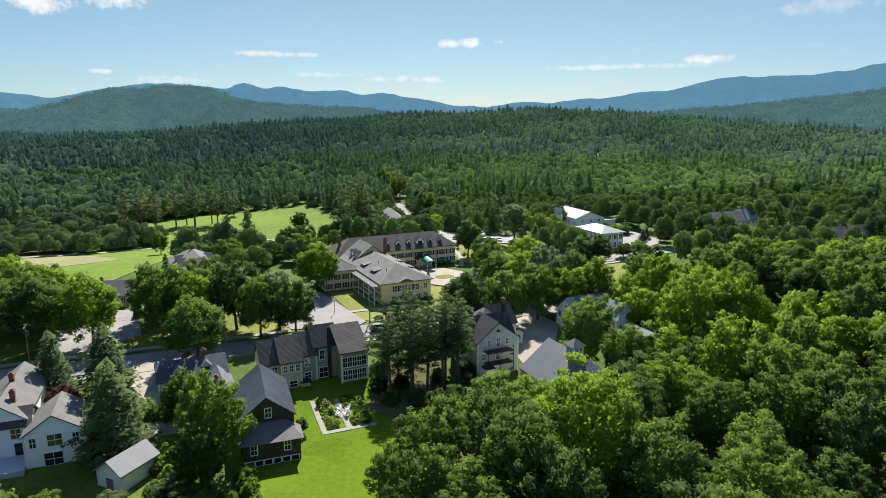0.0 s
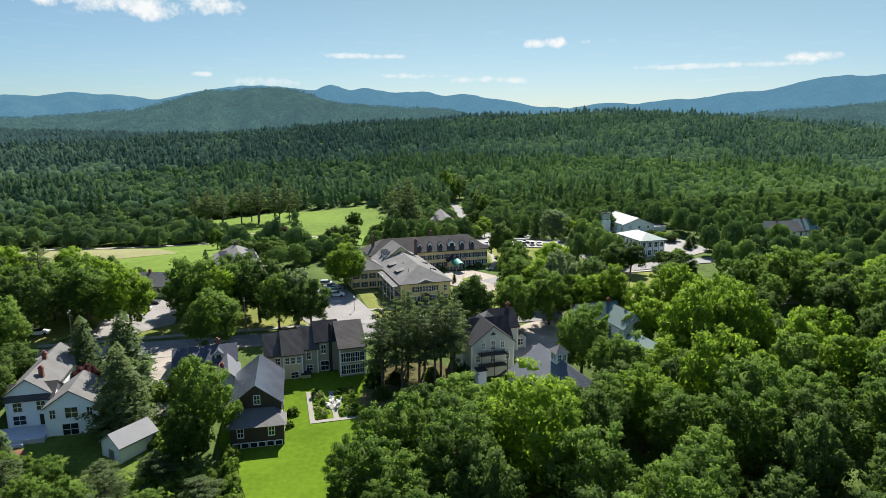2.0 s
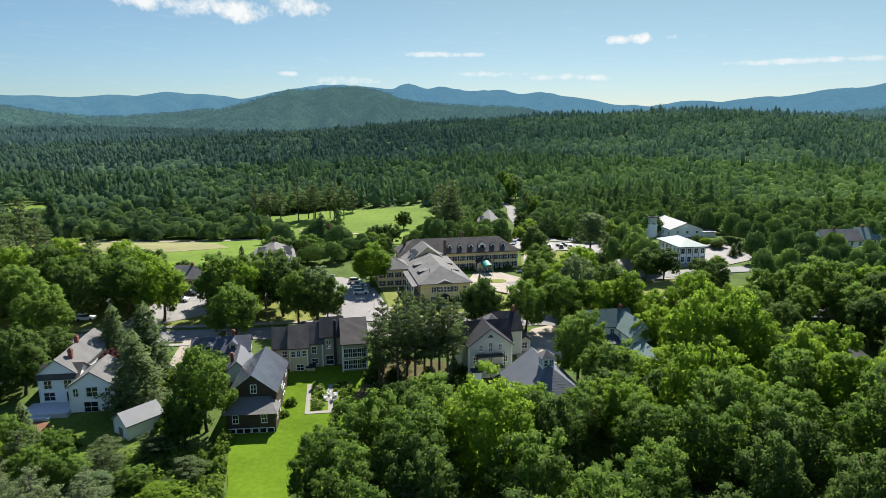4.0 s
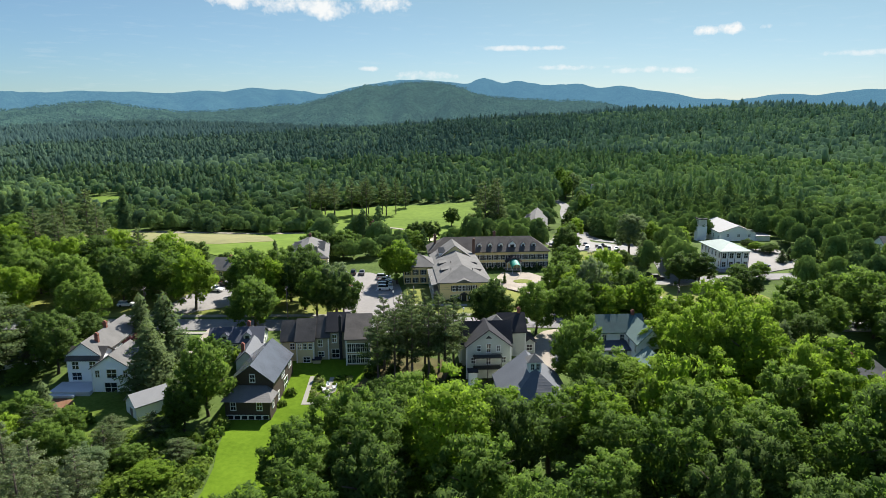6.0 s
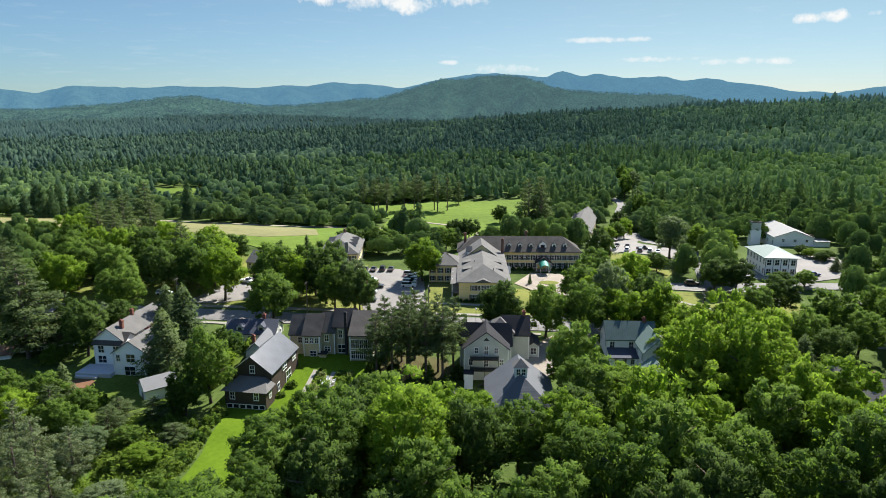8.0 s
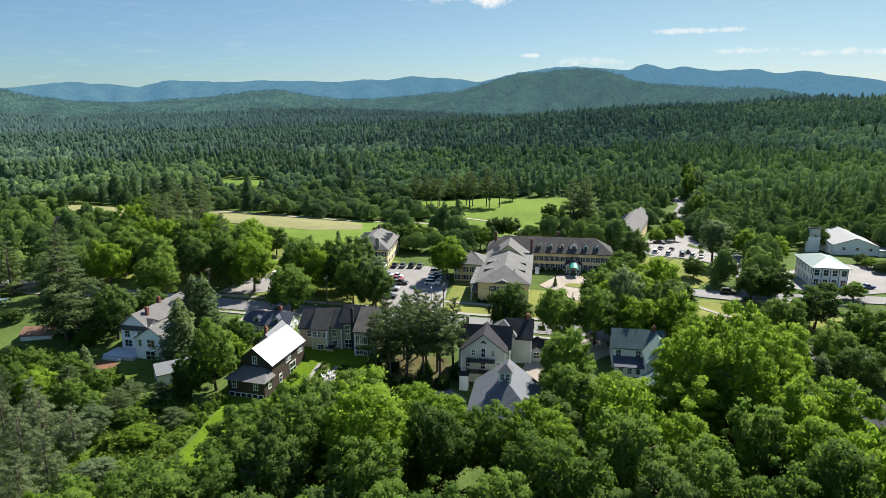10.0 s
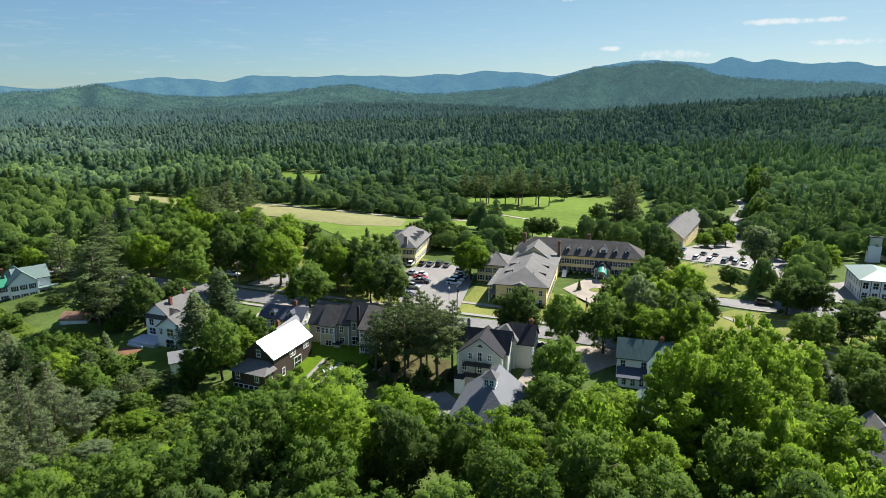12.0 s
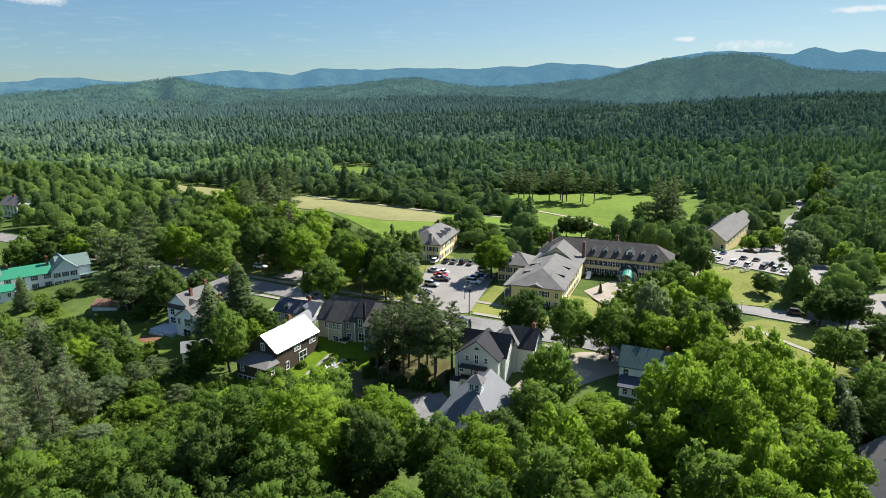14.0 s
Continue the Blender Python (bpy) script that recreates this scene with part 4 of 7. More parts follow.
HOUSES = [(-30, 99, 9), (-24, 115, 12), (-66, 94, 11), (-68, 104, 8), (12, 127, 10), (23, 108, 9), (37, 145, 9), (-14, 178, 20), (-10, 205, 22), (10, 215, 10), (-66, 184, 13), (-20, 308, 20), (70, 300, 15), (62, 240, 15),
          (80, 146, 10), (88, 148, 10), (86, 132, 9), (-130, 68, 14), (-96, 77, 10), (-48, 113, 8), (-40, 106, 5), (-96, 170, 9), (124, 275, 12), (158, 235, 12), (-198, 132, 8), (-259, 79, 10), (-46, 86, 4), (40, 134, 8)]
taken = [(o.location.x, o.location.y) for o in scene.objects if o.type == "EMPTY" and "tree" in o.name]


def scatter(poly, gap, seed, clear=()):
    """Places in a wood, about gap apart, clear of houses and of open ground."""
    r = np.random.default_rng(seed)
    xs, ys = [p[0] for p in poly], [p[1] for p in poly]
    out = []
    n = int((max(xs) - min(xs)) * (max(ys) - min(ys)) / gap ** 2 * 5)
    cand = np.stack([r.uniform(min(xs), max(xs), n), r.uniform(min(ys), max(ys), n)], -1)
    ok = inside(cand[:, 0], cand[:, 1], poly)
    for area in clear:
        ok &= ~inside(cand[:, 0], cand[:, 1], area)
    for x, y in cand[ok]:
        if any((x - a) ** 2 + (y - b) ** 2 < c * c for a, b, c in HOUSES):
            continue
        if any((x - a) ** 2 + (y - b) ** 2 < gap * gap for a, b in taken):
            continue
        out.append((float(x), float(y)))
        taken.append((float(x), float(y)))
    return out


LAWN_EDGE = [(-33, 108), (-28, 86), (-25, 79), (-21.5, 72), (-18.5, 64), (-14, 56), (-6, 70), (-2, 90), (0, 112), (-12, 122)]
GROVE = [(-3, 62), (1, 92), (8, 98), (22, 96), (34, 106), (34, 130), (44, 136), (48, 150), (54, 157), (62, 156), (68, 152), (71, 144), (75, 130), (80, 114), (98, 112), (100, 88), (84, 56), (70, 48), (36, 38), (0, 38)]
# caps that keep houses and lawn in the camera's view: place, height at its foot
VIEW_CAPS = [(26, 103, 10.5), (40, 130, 7.5), (9, 107, 6.0), (-4, 99, 8.0), (-46.6, 83, 1.0), (-61, 82, 0.5), (-30, 90, 2.0), (-26, 70, 0.8), (-23, 63, 0.8), (-114, 60, 0.5), (-90, 70, 0.5)]


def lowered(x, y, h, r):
    """A tree's height, cut where it would block the camera's view of a house or the lawn."""
    return max(3.5, min([h] + [z + 0.52 * max(0.0, math.hypot(x - a, y - b) - 0.6 * r) for a, b, z in VIEW_CAPS]))


pick = np.random.default_rng(11)
for x, y in scatter(GROVE, 7.2, 3):
    # mostly dark-leaved kinds at the near right: shade there put into leaf colour
    kind = pick.choice(["talllime", "lime"] if x > 66 and y > 100 else ["talllime", "lime", "tall", "talllime", "dark", "lime"] if y > (92 if x < 50 else 98) else ["tall", "dark", "tall", "dark"] if y > 80 and x > 50 else ["tall", "talllime", "tall", "dark"] if y > 80 else (["dark", "dark", "dark", "tall"] if x > 44 else ["tall", "tall", "dark"]))
    if math.hypot(x - 97, y - 34) < 26:
        continue
    h = float(pick.uniform(16.5, 20.5)) if x > 48 else float(pick.uniform(14.5, 18.5))
    h = h * (0.72 if x > 42 and y < 72 else 1.0)
    r = float(pick.uniform(4.9, 6.6))
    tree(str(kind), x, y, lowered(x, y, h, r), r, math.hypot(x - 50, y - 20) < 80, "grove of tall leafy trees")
for x, y in scatter([(18, 150), (18, 168), (8, 186), (14, 206), (24, 202), (30, 188), (36, 176), (42, 166), (42, 154), (30, 152)], 7.6, 14):
    kind = pick.choice(["maple", "lime", "dark", "lime", "maple"])
    tree(str(kind), x, y, float(pick.uniform(15, 18.5)), float(pick.uniform(5.0, 6.4)), False, "maples between the street and the green")
for x, y in scatter([(98, 116), (92, 148), (96, 172), (88, 186), (104, 200), (130, 196), (150, 186), (124, 146)], 7.6, 16):
    kind = pick.choice(["maple", "lime", "dark", "maple"])
    tree(str(kind), x, y, float(pick.uniform(15, 18.5)), float(pick.uniform(5.6, 7.0)), False, "maples along the eastern street")
for x, y in scatter([(-132, 108), (-100, 116), (-92, 128), (-90, 150), (-104, 152), (-140, 146), (-150, 130)], 8.0, 15):
    kind = pick.choice(["maple", "lime", "dark", "maple"])
    tree(str(kind), x, y, float(pick.uniform(16, 20)), float(pick.uniform(5.6, 7.2)), False, "maples along the western street")
for kind, x, y, h, r in [("maple", -148, 66, 15, 6.0), ("dark", -141, 73, 14, 5.6), ("lime", -140, 80.5, 15, 5.8), ("maple", -158, 73, 16, 6.4), ("dark", -152, 80, 16, 6.0), ("maple", -147, 85, 16, 6.0), ("fullpine", -134, 87, 20, 5.6)]:
    tree(kind, x, y, h, r, False, "trees round the green-roofed house")
for x, y in scatter([(-27, 74), (-25, 64), (-21, 52), (-12, 54), (-6, 58), (0, 34), (-40, 22), (-78, 36), (-88, 52), (-74, 66), (-62, 70), (-48, 73), (-36, 78)], 4.7, 5, [LAWN_EDGE]):
    kind = pick.choice(["maple", "lime", "fullpine", "silver", "lime", "maple"] if x > -42 else ["maple", "greypine", "silver", "fullpine", "greypine"] if y < 60 else ["maple", "dark", "lime", "fullpine"])
    far = x < -45 and y > 58
    r = float(pick.uniform(2.6, 4.0))
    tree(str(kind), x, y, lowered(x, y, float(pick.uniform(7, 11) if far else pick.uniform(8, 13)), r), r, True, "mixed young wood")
WEST = scatter([(-300, 60), (-150, 84), (-128, 100), (-120, 128), (-104, 148), (-140, 148), (-200, 152), (-250, 150), (-330, 140), (-420, 120), (-400, 60), (-220, 36), (-150, 44), (-160, 52)], 8.5, 8,
               [[along(-250, 58, 0, -7), along(-250, 58, 110, -6), along(-250, 58, 110, 6), along(-250, 58, 0, 7)]])
BACK = scatter([(-82, 194), (-62, 200), (-48, 206), (-44, 224), (-58, 228), (-74, 214)], 7.5, 41) + \
    scatter([(-44, 246), (-10, 240), (-6, 250), (-12, 270), (-30, 288), (-44, 286)], 7.5, 42) + scatter([(34, 228), (50, 224), (50, 250), (46, 268), (36, 290), (24, 300), (22, 284), (40, 268), (42, 250)], 7.0, 43) + \
    scatter([(-34, 190), (-20, 184), (-26, 176), (-40, 186)], 7.0, 44) + scatter([(18, 316), (30, 330), (60, 420), (36, 425), (-12, 420), (-14, 400), (2, 356)], 8.0, 46) + scatter([(-60, 305), (-44, 300), (-30, 345), (-38, 395), (-48, 395)], 8.0, 47) + scatter([(84, 212), (100, 214), (96, 226), (86, 226)], 7.0, 45)
EAST = scatter([(90, 206), (100, 214), (84, 236), (92, 258), (86, 290), (50, 300), (30, 330), (60, 420), (190, 400), (280, 380), (200, 250), (150, 190), (112, 192)], 8.0, 9,
               [[(70, 226), (130, 249), (192, 283), (188, 297), (128, 263), (68, 238)]])
for kind, x, y, h, r in [("dark", -78, 338, 3, 5), ("fullpine", -42, 288, 25, 6.2), ("fullpine", -38, 294, 26, 6.5), ("fullpine", -47, 296, 23, 6), ("fullpine", -35, 286, 22, 5.5), ("fullpine", -41, 300, 25, 6), ("dark", -57, 254, 10, 5),
                         ("dark", -62, 250, 10, 5), ("lime", -6.5, 302, 3, 4.2), ("maple", -5, 311, 4, 4.6), ("lime", -3.5, 322, 4, 4.6), ("dark", -9, 334, 6, 5), ("dark", 112, 257, 8, 5), ("maple", 122, 261, 7.5, 5), ("lime", 132, 265, 7.5, 5), ("dark", 142, 270, 9, 5.5), ("maple", 148, 227, 7, 5), ("dark", 159, 230, 6.5, 5), ("maple", 170, 236, 8, 5.5), ("maple", -50, 218, 13, 5), ("dark", -80, 198, 14, 6), ("maple", -72, 204, 14, 6), ("dark", -90, 258, 10, 4), ("copper", -84, 252, 9, 3.5),
                         ("dark", -104, 176, 8, 3), ("maple", -112, 244, 9, 3.5), ("dark", -50, 290, 6, 4), ("lime", 36, 272, 13, 5), ("lime", 47, 268, 12.5, 5)]:
    tree(kind, x, y, h, r, False, "trees on the golf course")
for k in range(12):
    tree("pine", -172 + 4.2 * k + float(pick.uniform(-1, 1)), 338 + 2.0 * k + float(pick.uniform(-11, 9)), float(pick.uniform(12, 18)), float(pick.uniform(4.6, 5.8)), False, "pine stand on the golf course")
tree("fullpine", -131, 390, 9, 4.5, False, "trees on the golf course")
for kind, x, y, h, r in [("maple", -15, 414, 9, 4.6), ("maple", -9, 384, 8.5, 4.2), ("silver", -13, 399, 9, 4.4), ("maple", -35, 464, 11, 5.5), ("silver", -33, 482, 12, 5.5), ("maple", -40, 498, 12, 5.5), ("maple", -50, 520, 13, 5.5)]:
    tree(kind, x, y, h, r, False, "trees beside the bending road")


# ---------------------------------------------------------------- the far woods
VILLAGE = [(-420, 120), (-350, 190), (-300, 178), (-236, 205), (-170, 200), (-112, 198), (-96, 215), (-60, 240), (-60, 300), (-30, 350), (-8, 330), (30, 335), (62, 425), (195, 405), (300, 330), (300, 0), (-420, -100)]
# the third reaches past its clearing towards the camera, to keep it in view
FIELDS = [[(-350, 176), (-275, 240), (-160, 268), (-126, 296), (-98, 280), (-94, 220), (-100, 180), (-135, 188), (-194, 200), (-301, 176)],
          [(-142, 314), (-202, 334), (-148, 398), (-94, 440), (-58, 382), (-44, 326), (-42, 264), (-68, 238), (-104, 262), (-134, 292)],
          [(-398, 344), (-362, 372), (-326, 342), (-286, 312), (-318, 290), (-357, 318)], [(-20, 338), (-34, 400), (-39, 490), (-64, 560), (-56, 562), (-29, 490), (-20, 400), (-2, 345)]]


def unit_tree(cone, detail, r):
    """A tree of unit size as triangles with normals: ragged skirts of a pine, or a dome of unequal lumps, with loose sprays where it stands near."""
    sides, rings, lumps, skirts, loose, card = detail
    if cone:
        t, nm = tiers(sides + 1, skirts, r, 0.12 if skirts > 3 else 0.34)
        pieces = [(t, nm)]
        if loose:
            u = r.uniform(0.02, 1, loose) ** 0.7
            a = r.uniform(0, 2 * math.pi, loose)
            rad = (0.10 + 0.84 * u ** 0.75) * r.uniform(0.75, 1.1, loose)
            p = np.stack([np.cos(a) * rad, np.sin(a) * rad, 1.0 - 0.86 * u], -1)
            nm = np.stack([np.cos(a), np.sin(a), np.full(loose, 0.55)], -1)
            stretch_ = np.array([1, 1, 3.6])
            v, n_ = sprays(p * stretch_, nm + r.normal(size=p.shape) * 0.5, nm + r.normal(size=p.shape) * 0.15, np.full(loose, card / 3.4), 0.8)
            pieces.append((v / stretch_, n_))
    else:
        pieces, spots = [], [((0, 0, 0.42), 0.62)] if lumps > 2 else [((0, 0, 0.36), 0.92)]
        for k in range(lumps - 1):
            a, e = 2.4 * k + r.uniform(0, 1), r.uniform(0.05, 0.95)
            spots.append(((0.72 * math.cos(a) * (1.1 - e), 0.72 * math.sin(a) * (1.1 - e), 0.26 + 0.36 * e), r.uniform(0.28, 0.46)))
        for q, w in spots:
            t, nm = puff(sides, rings, r, -50.0 if lumps < 3 else -30.0)
            t = t * w * np.array([1, 1, 0.58]) + q
            pieces.append((t, unit(nm + 0.5 * unit((t - [0, 0, 0.3]) * [1, 1, 1.6]))))
        if loose:
            w = r.choice(len(spots), loose)
            d = unit(r.normal(size=(loose, 3)) + [0, 0, 0.5])
            at, big = np.array([q for q, _ in spots])[w], np.array([b_ for _, b_ in spots])[w]
            stretch_ = np.array([1, 1, 2.3])
            p = at + d * big[:, None] * r.uniform(0.9, 1.12, (loose, 1)) * [1, 1, 0.58]
            v, n_ = sprays(p * stretch_, d + r.normal(size=d.shape) * 0.4, d + r.normal(size=d.shape) * 0.12, np.full(loose, card / 5.0))
            pieces.append((v / stretch_, n_))
    return np.concatenate([p for p, _ in pieces]).reshape(-1, 3), np.concatenate([n for _, n in pieces]).reshape(-1, 3)


def plant(name, x, y, cone, h, rad, tint, detail, label, r, shapes=4, mat=None):
    """Many trees as one mesh: a few shapes, each turned and sized tree by tree."""
    n, rise = len(x), land(x, y)
    V_, N_, T_ = [], [], []
    for k in range(2 * shapes):
        sel = np.nonzero((np.arange(n) % shapes == k % shapes) & (cone == (k < shapes)))[0]
        v, nm = unit_tree(k < shapes, detail, r)
        v = v[None] * np.stack([rad[sel], rad[sel], h[sel]], -1)[:, None]
        t = r.uniform(0, 2 * math.pi, len(sel))
        c, s = np.cos(t)[:, None], np.sin(t)[:, None]
        w = np.stack([x[sel][:, None] + v[..., 0] * c - v[..., 1] * s, y[sel][:, None] + v[..., 0] * s + v[..., 1] * c, rise[sel][:, None] + v[..., 2]], -1)
        V_.append(w.reshape(-1, 3)), T_.append(np.repeat(tint[sel], v.shape[1] // 3))
        N_.append(np.stack([nm[None, :, 0] * c - nm[None, :, 1] * s, nm[None, :, 0] * s + nm[None, :, 1] * c, np.broadcast_to(nm[None, :, 2], c.shape[:1] + nm.shape[:1])], -1).reshape(-1, 3))
    V_ = np.concatenate(V_)
    return tagged(new(name, big_mesh(name, V_, np.arange(len(V_)).reshape(-1, 3), mat or WOODS, np.concatenate(T_), np.concatenate(N_))), label, "woods", kind="stuff")


def woods(name, near, far, gap, detail, seed, label, conifers, mat, az=(-42, 86)):
    r = np.random.default_rng(seed)
    n = int(radians(az[1] - az[0]) / 2 * (far * far - near * near) / gap ** 2 * 1.5)
    d = np.sqrt(r.uniform(near * near, far * far, n))
    a = np.radians(r.uniform(az[0], az[1], n))
    x, y = 40 - np.sin(a) * d, 20 + np.cos(a) * d
    ok = ~inside(x, y, VILLAGE)
    for f in FIELDS:
        ok &= ~inside(x, y, f)
    cell = {}
    for i in np.nonzero(ok)[0]:                                                  # one tree to a cell of the wood's own spacing
        cell.setdefault((int(x[i] // gap), int(y[i] // gap)), i)
    keep = np.array(list(cell.values()))
    x, y = x[keep], y[keep]
    n = len(x)
    stand = np.array([noise.noise((p / 120.0, q / 120.0, 5.0)) + 0.5 * noise.noise((p / 38.0, q / 38.0, 9.0)) for p, q in zip(x, y)])
    edge = np.clip((520 - y + 0.3 * np.abs(x)) / 220, 0, 1) * 0.45
    # fewer dark conifers towards +x, standing in for brighter haze on that side
    cone = r.uniform(0, 1, n) < np.clip(conifers + stand * 1.3 - 0.3 * edge + 0.22 * smooth_step(-100, -420, x) - 0.22 * smooth_step(-80, 120, x), 0.03, 0.96)
    h = np.where(cone, r.uniform(11.5, 20.0, n), r.uniform(9.5, 15.0, n)) * (1 + 0.18 * stand)
    rad = np.where(cone, r.uniform(3.2, 5.4, n), r.uniform(4.6, 7.8, n)) * (gap / 7.0) ** 0.8
    big = np.where(r.uniform(0, 1, n) < 0.08, 1.25, 1.0)       # here and there an old tree stands over the rest
    h, rad = h * big, rad * big
    # tint rises towards +x: haze on the sun's side put into tree colour
    tint = np.where(cone, r.uniform(0.0, 0.35, n) + 0.45 * smooth_step(-280, 120, x), r.uniform(0.0, 0.75, n) ** 1.3 + 0.45 * smooth_step(-240, 120, x) + 0.35 * np.clip(-stand, 0, 1))
    return plant(name, x, y, cone, h, rad, tint, detail, label, r, 8, mat)


# sides, rings, lumps and skirts of a tree's mass, loose sprays over it and their size
woods("woods", 215, 430, 7.2, (5, 2, 11, 7, 120, 0.62), 21, "mixed pine and leafy woods behind the village", 0.12, EDGEWOODS)
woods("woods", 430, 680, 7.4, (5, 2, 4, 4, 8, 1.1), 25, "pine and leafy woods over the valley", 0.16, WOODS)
woods("woods", 680, 1150, 7.4, (5, 2, 1, 3, 0, 0), 22, "hazy pine woods over the valley and ridge", 0.5, HAZEDFARWOODS)
woods("woods", 1150, 2500, 12.0, (5, 1, 1, 1, 0, 0), 23, "hazy distant pine woods reaching the hills", 0.5, HAZEDPLAINWOODS)


def clothe(grid, gap, seed, label):
    """Trees on a far hill: two leaf sprays each, so that the hill has a wooded skin."""
    r = np.random.default_rng(seed)
    X, Y, Z = grid
    n = int(radians(180) / 2 * (3100 ** 2 - 1900 ** 2) / gap ** 2)
    d = np.sqrt(r.uniform(1900.0 ** 2, 3100.0 ** 2, n))
    i = (d - 1700) / 2200 * (X.shape[0] - 1)
    j = r.uniform(90, X.shape[1] - 80, n)
    i0, j0 = i.astype(int), j.astype(int)
    u, v = (i - i0)[:, None], (j - j0)[:, None]
    P = np.stack([X, Y, Z], -1)
    p = (P[i0, j0] * (1 - u) + P[i0 + 1, j0] * u) * (1 - v) + (P[i0, j0 + 1] * (1 - u) + P[i0 + 1, j0 + 1] * u) * v
    p = np.repeat(p, 2, 0) + r.normal(size=(2 * n, 3)) * [3.0, 3.0, 2.0] + [0, 0, 5.0]
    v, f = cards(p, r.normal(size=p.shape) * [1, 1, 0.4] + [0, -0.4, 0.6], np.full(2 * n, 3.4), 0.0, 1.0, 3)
    # these sprays share the hill's painted haze glow
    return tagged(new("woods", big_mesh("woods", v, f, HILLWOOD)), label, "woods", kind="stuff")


clothe(hill, 19.0, 24, "hazy green woods over the far hill")
mix = np.random.default_rng(31)
for side, label in ((BACK, "leafy trees round the inn and the golf course"), (WEST, "leafy trees and pines round the western houses"), (EAST, "leafy trees and pines round the eastern houses")):
    sx, sy = np.array(side).T
    c = mix.uniform(0, 1, len(sx)) < (0.2 if side is WEST else 0.08)
    low = np.where((sx < -40) & (sx > -100) & (sy > 190), 0.66, 1.0)
    plant("trees", sx, sy, c, low * np.where(c, mix.uniform(14, 19, len(sx)), mix.uniform(12.5, 16, len(sx))), np.where(c, mix.uniform(3.2, 4.8, len(sx)), mix.uniform(5.0, 7.0, len(sx))),
          np.where(c, mix.uniform(0, 0.35, len(sx)), mix.uniform(0.35, 1.0, len(sx))), (6, 2, 12, 8, 240, 0.55), label, mix, 6, VILLAGEWOODS)

# ---------------------------------------------------------------- houses


def gable_roof(x0, x1, y0, y1, ze, zr, axis, over=0.4, thick=0.22):
    """Two slopes with thickness, ridge along x or y."""
    if axis == "y":
        g = gable_roof(y0, y1, x0, x1, ze, zr, "x", over, thick)
        g.v = [(b, a, c) for a, b, c in g.v]
        return g
    ym, s = (y0 + y1) / 2, (zr - ze) / ((y1 - y0) / 2)
    lo = ze - over * s
    pts = [(y0 - over, lo), (ym, zr), (y1 + over, lo), (y1 + over, lo + thick), (ym, zr + thick), (y0 - over, lo + thick)]
    a, b = [(x0 - over, y, z + 0.02) for y, z in pts], [(x1 + over, y, z + 0.02) for y, z in pts]
    return Geo().add(a + b, [(0, 1, 4, 5), (1, 2, 3, 4), (7, 6, 11, 10), (8, 7, 10, 9), (0, 6, 7, 1), (1, 7, 8, 2), (2, 8, 9, 3), (3, 9, 10, 4), (4, 10, 11, 5), (5, 11, 6, 0)])


def hip_roof(x0, x1, y0, y1, ze, zr, axis, over=0.5, thick=0.22, run=1.0, open_end=False):
    """Four slopes; run 1 gives equal slopes. open_end leaves the far end as a gable, for a wing that meets a block."""
    if axis == "y":
        g = hip_roof(y0, y1, x0, x1, ze, zr, "x", over, thick, run, open_end)
        g.v = [(b, a, c) for a, b, c in g.v]
        return g
    half = (y1 - y0) / 2 * run
    ym = (y0 + y1) / 2
    X0, X1, Y0, Y1 = x0 - over, x1 + (0 if open_end else over), y0 - over, y1 + over
    r0, r1 = x0 + half, (x1 if open_end else x1 - half)
    z = ze + 0.02
    v = [(X0, Y0, z), (X1, Y0, z), (X1, Y1, z), (X0, Y1, z), (X0, Y0, z + thick), (X1, Y0, z + thick), (X1, Y1, z + thick), (X0, Y1, z + thick), (r0, ym, zr), (r1, ym, zr)]
    return Geo().add(v, [(3, 2, 1, 0), (0, 1, 5, 4), (1, 2, 6, 5), (2, 3, 7, 6), (3, 0, 4, 7), (4, 5, 9, 8), (5, 6, 9), (6, 7, 8, 9), (7, 4, 8)])


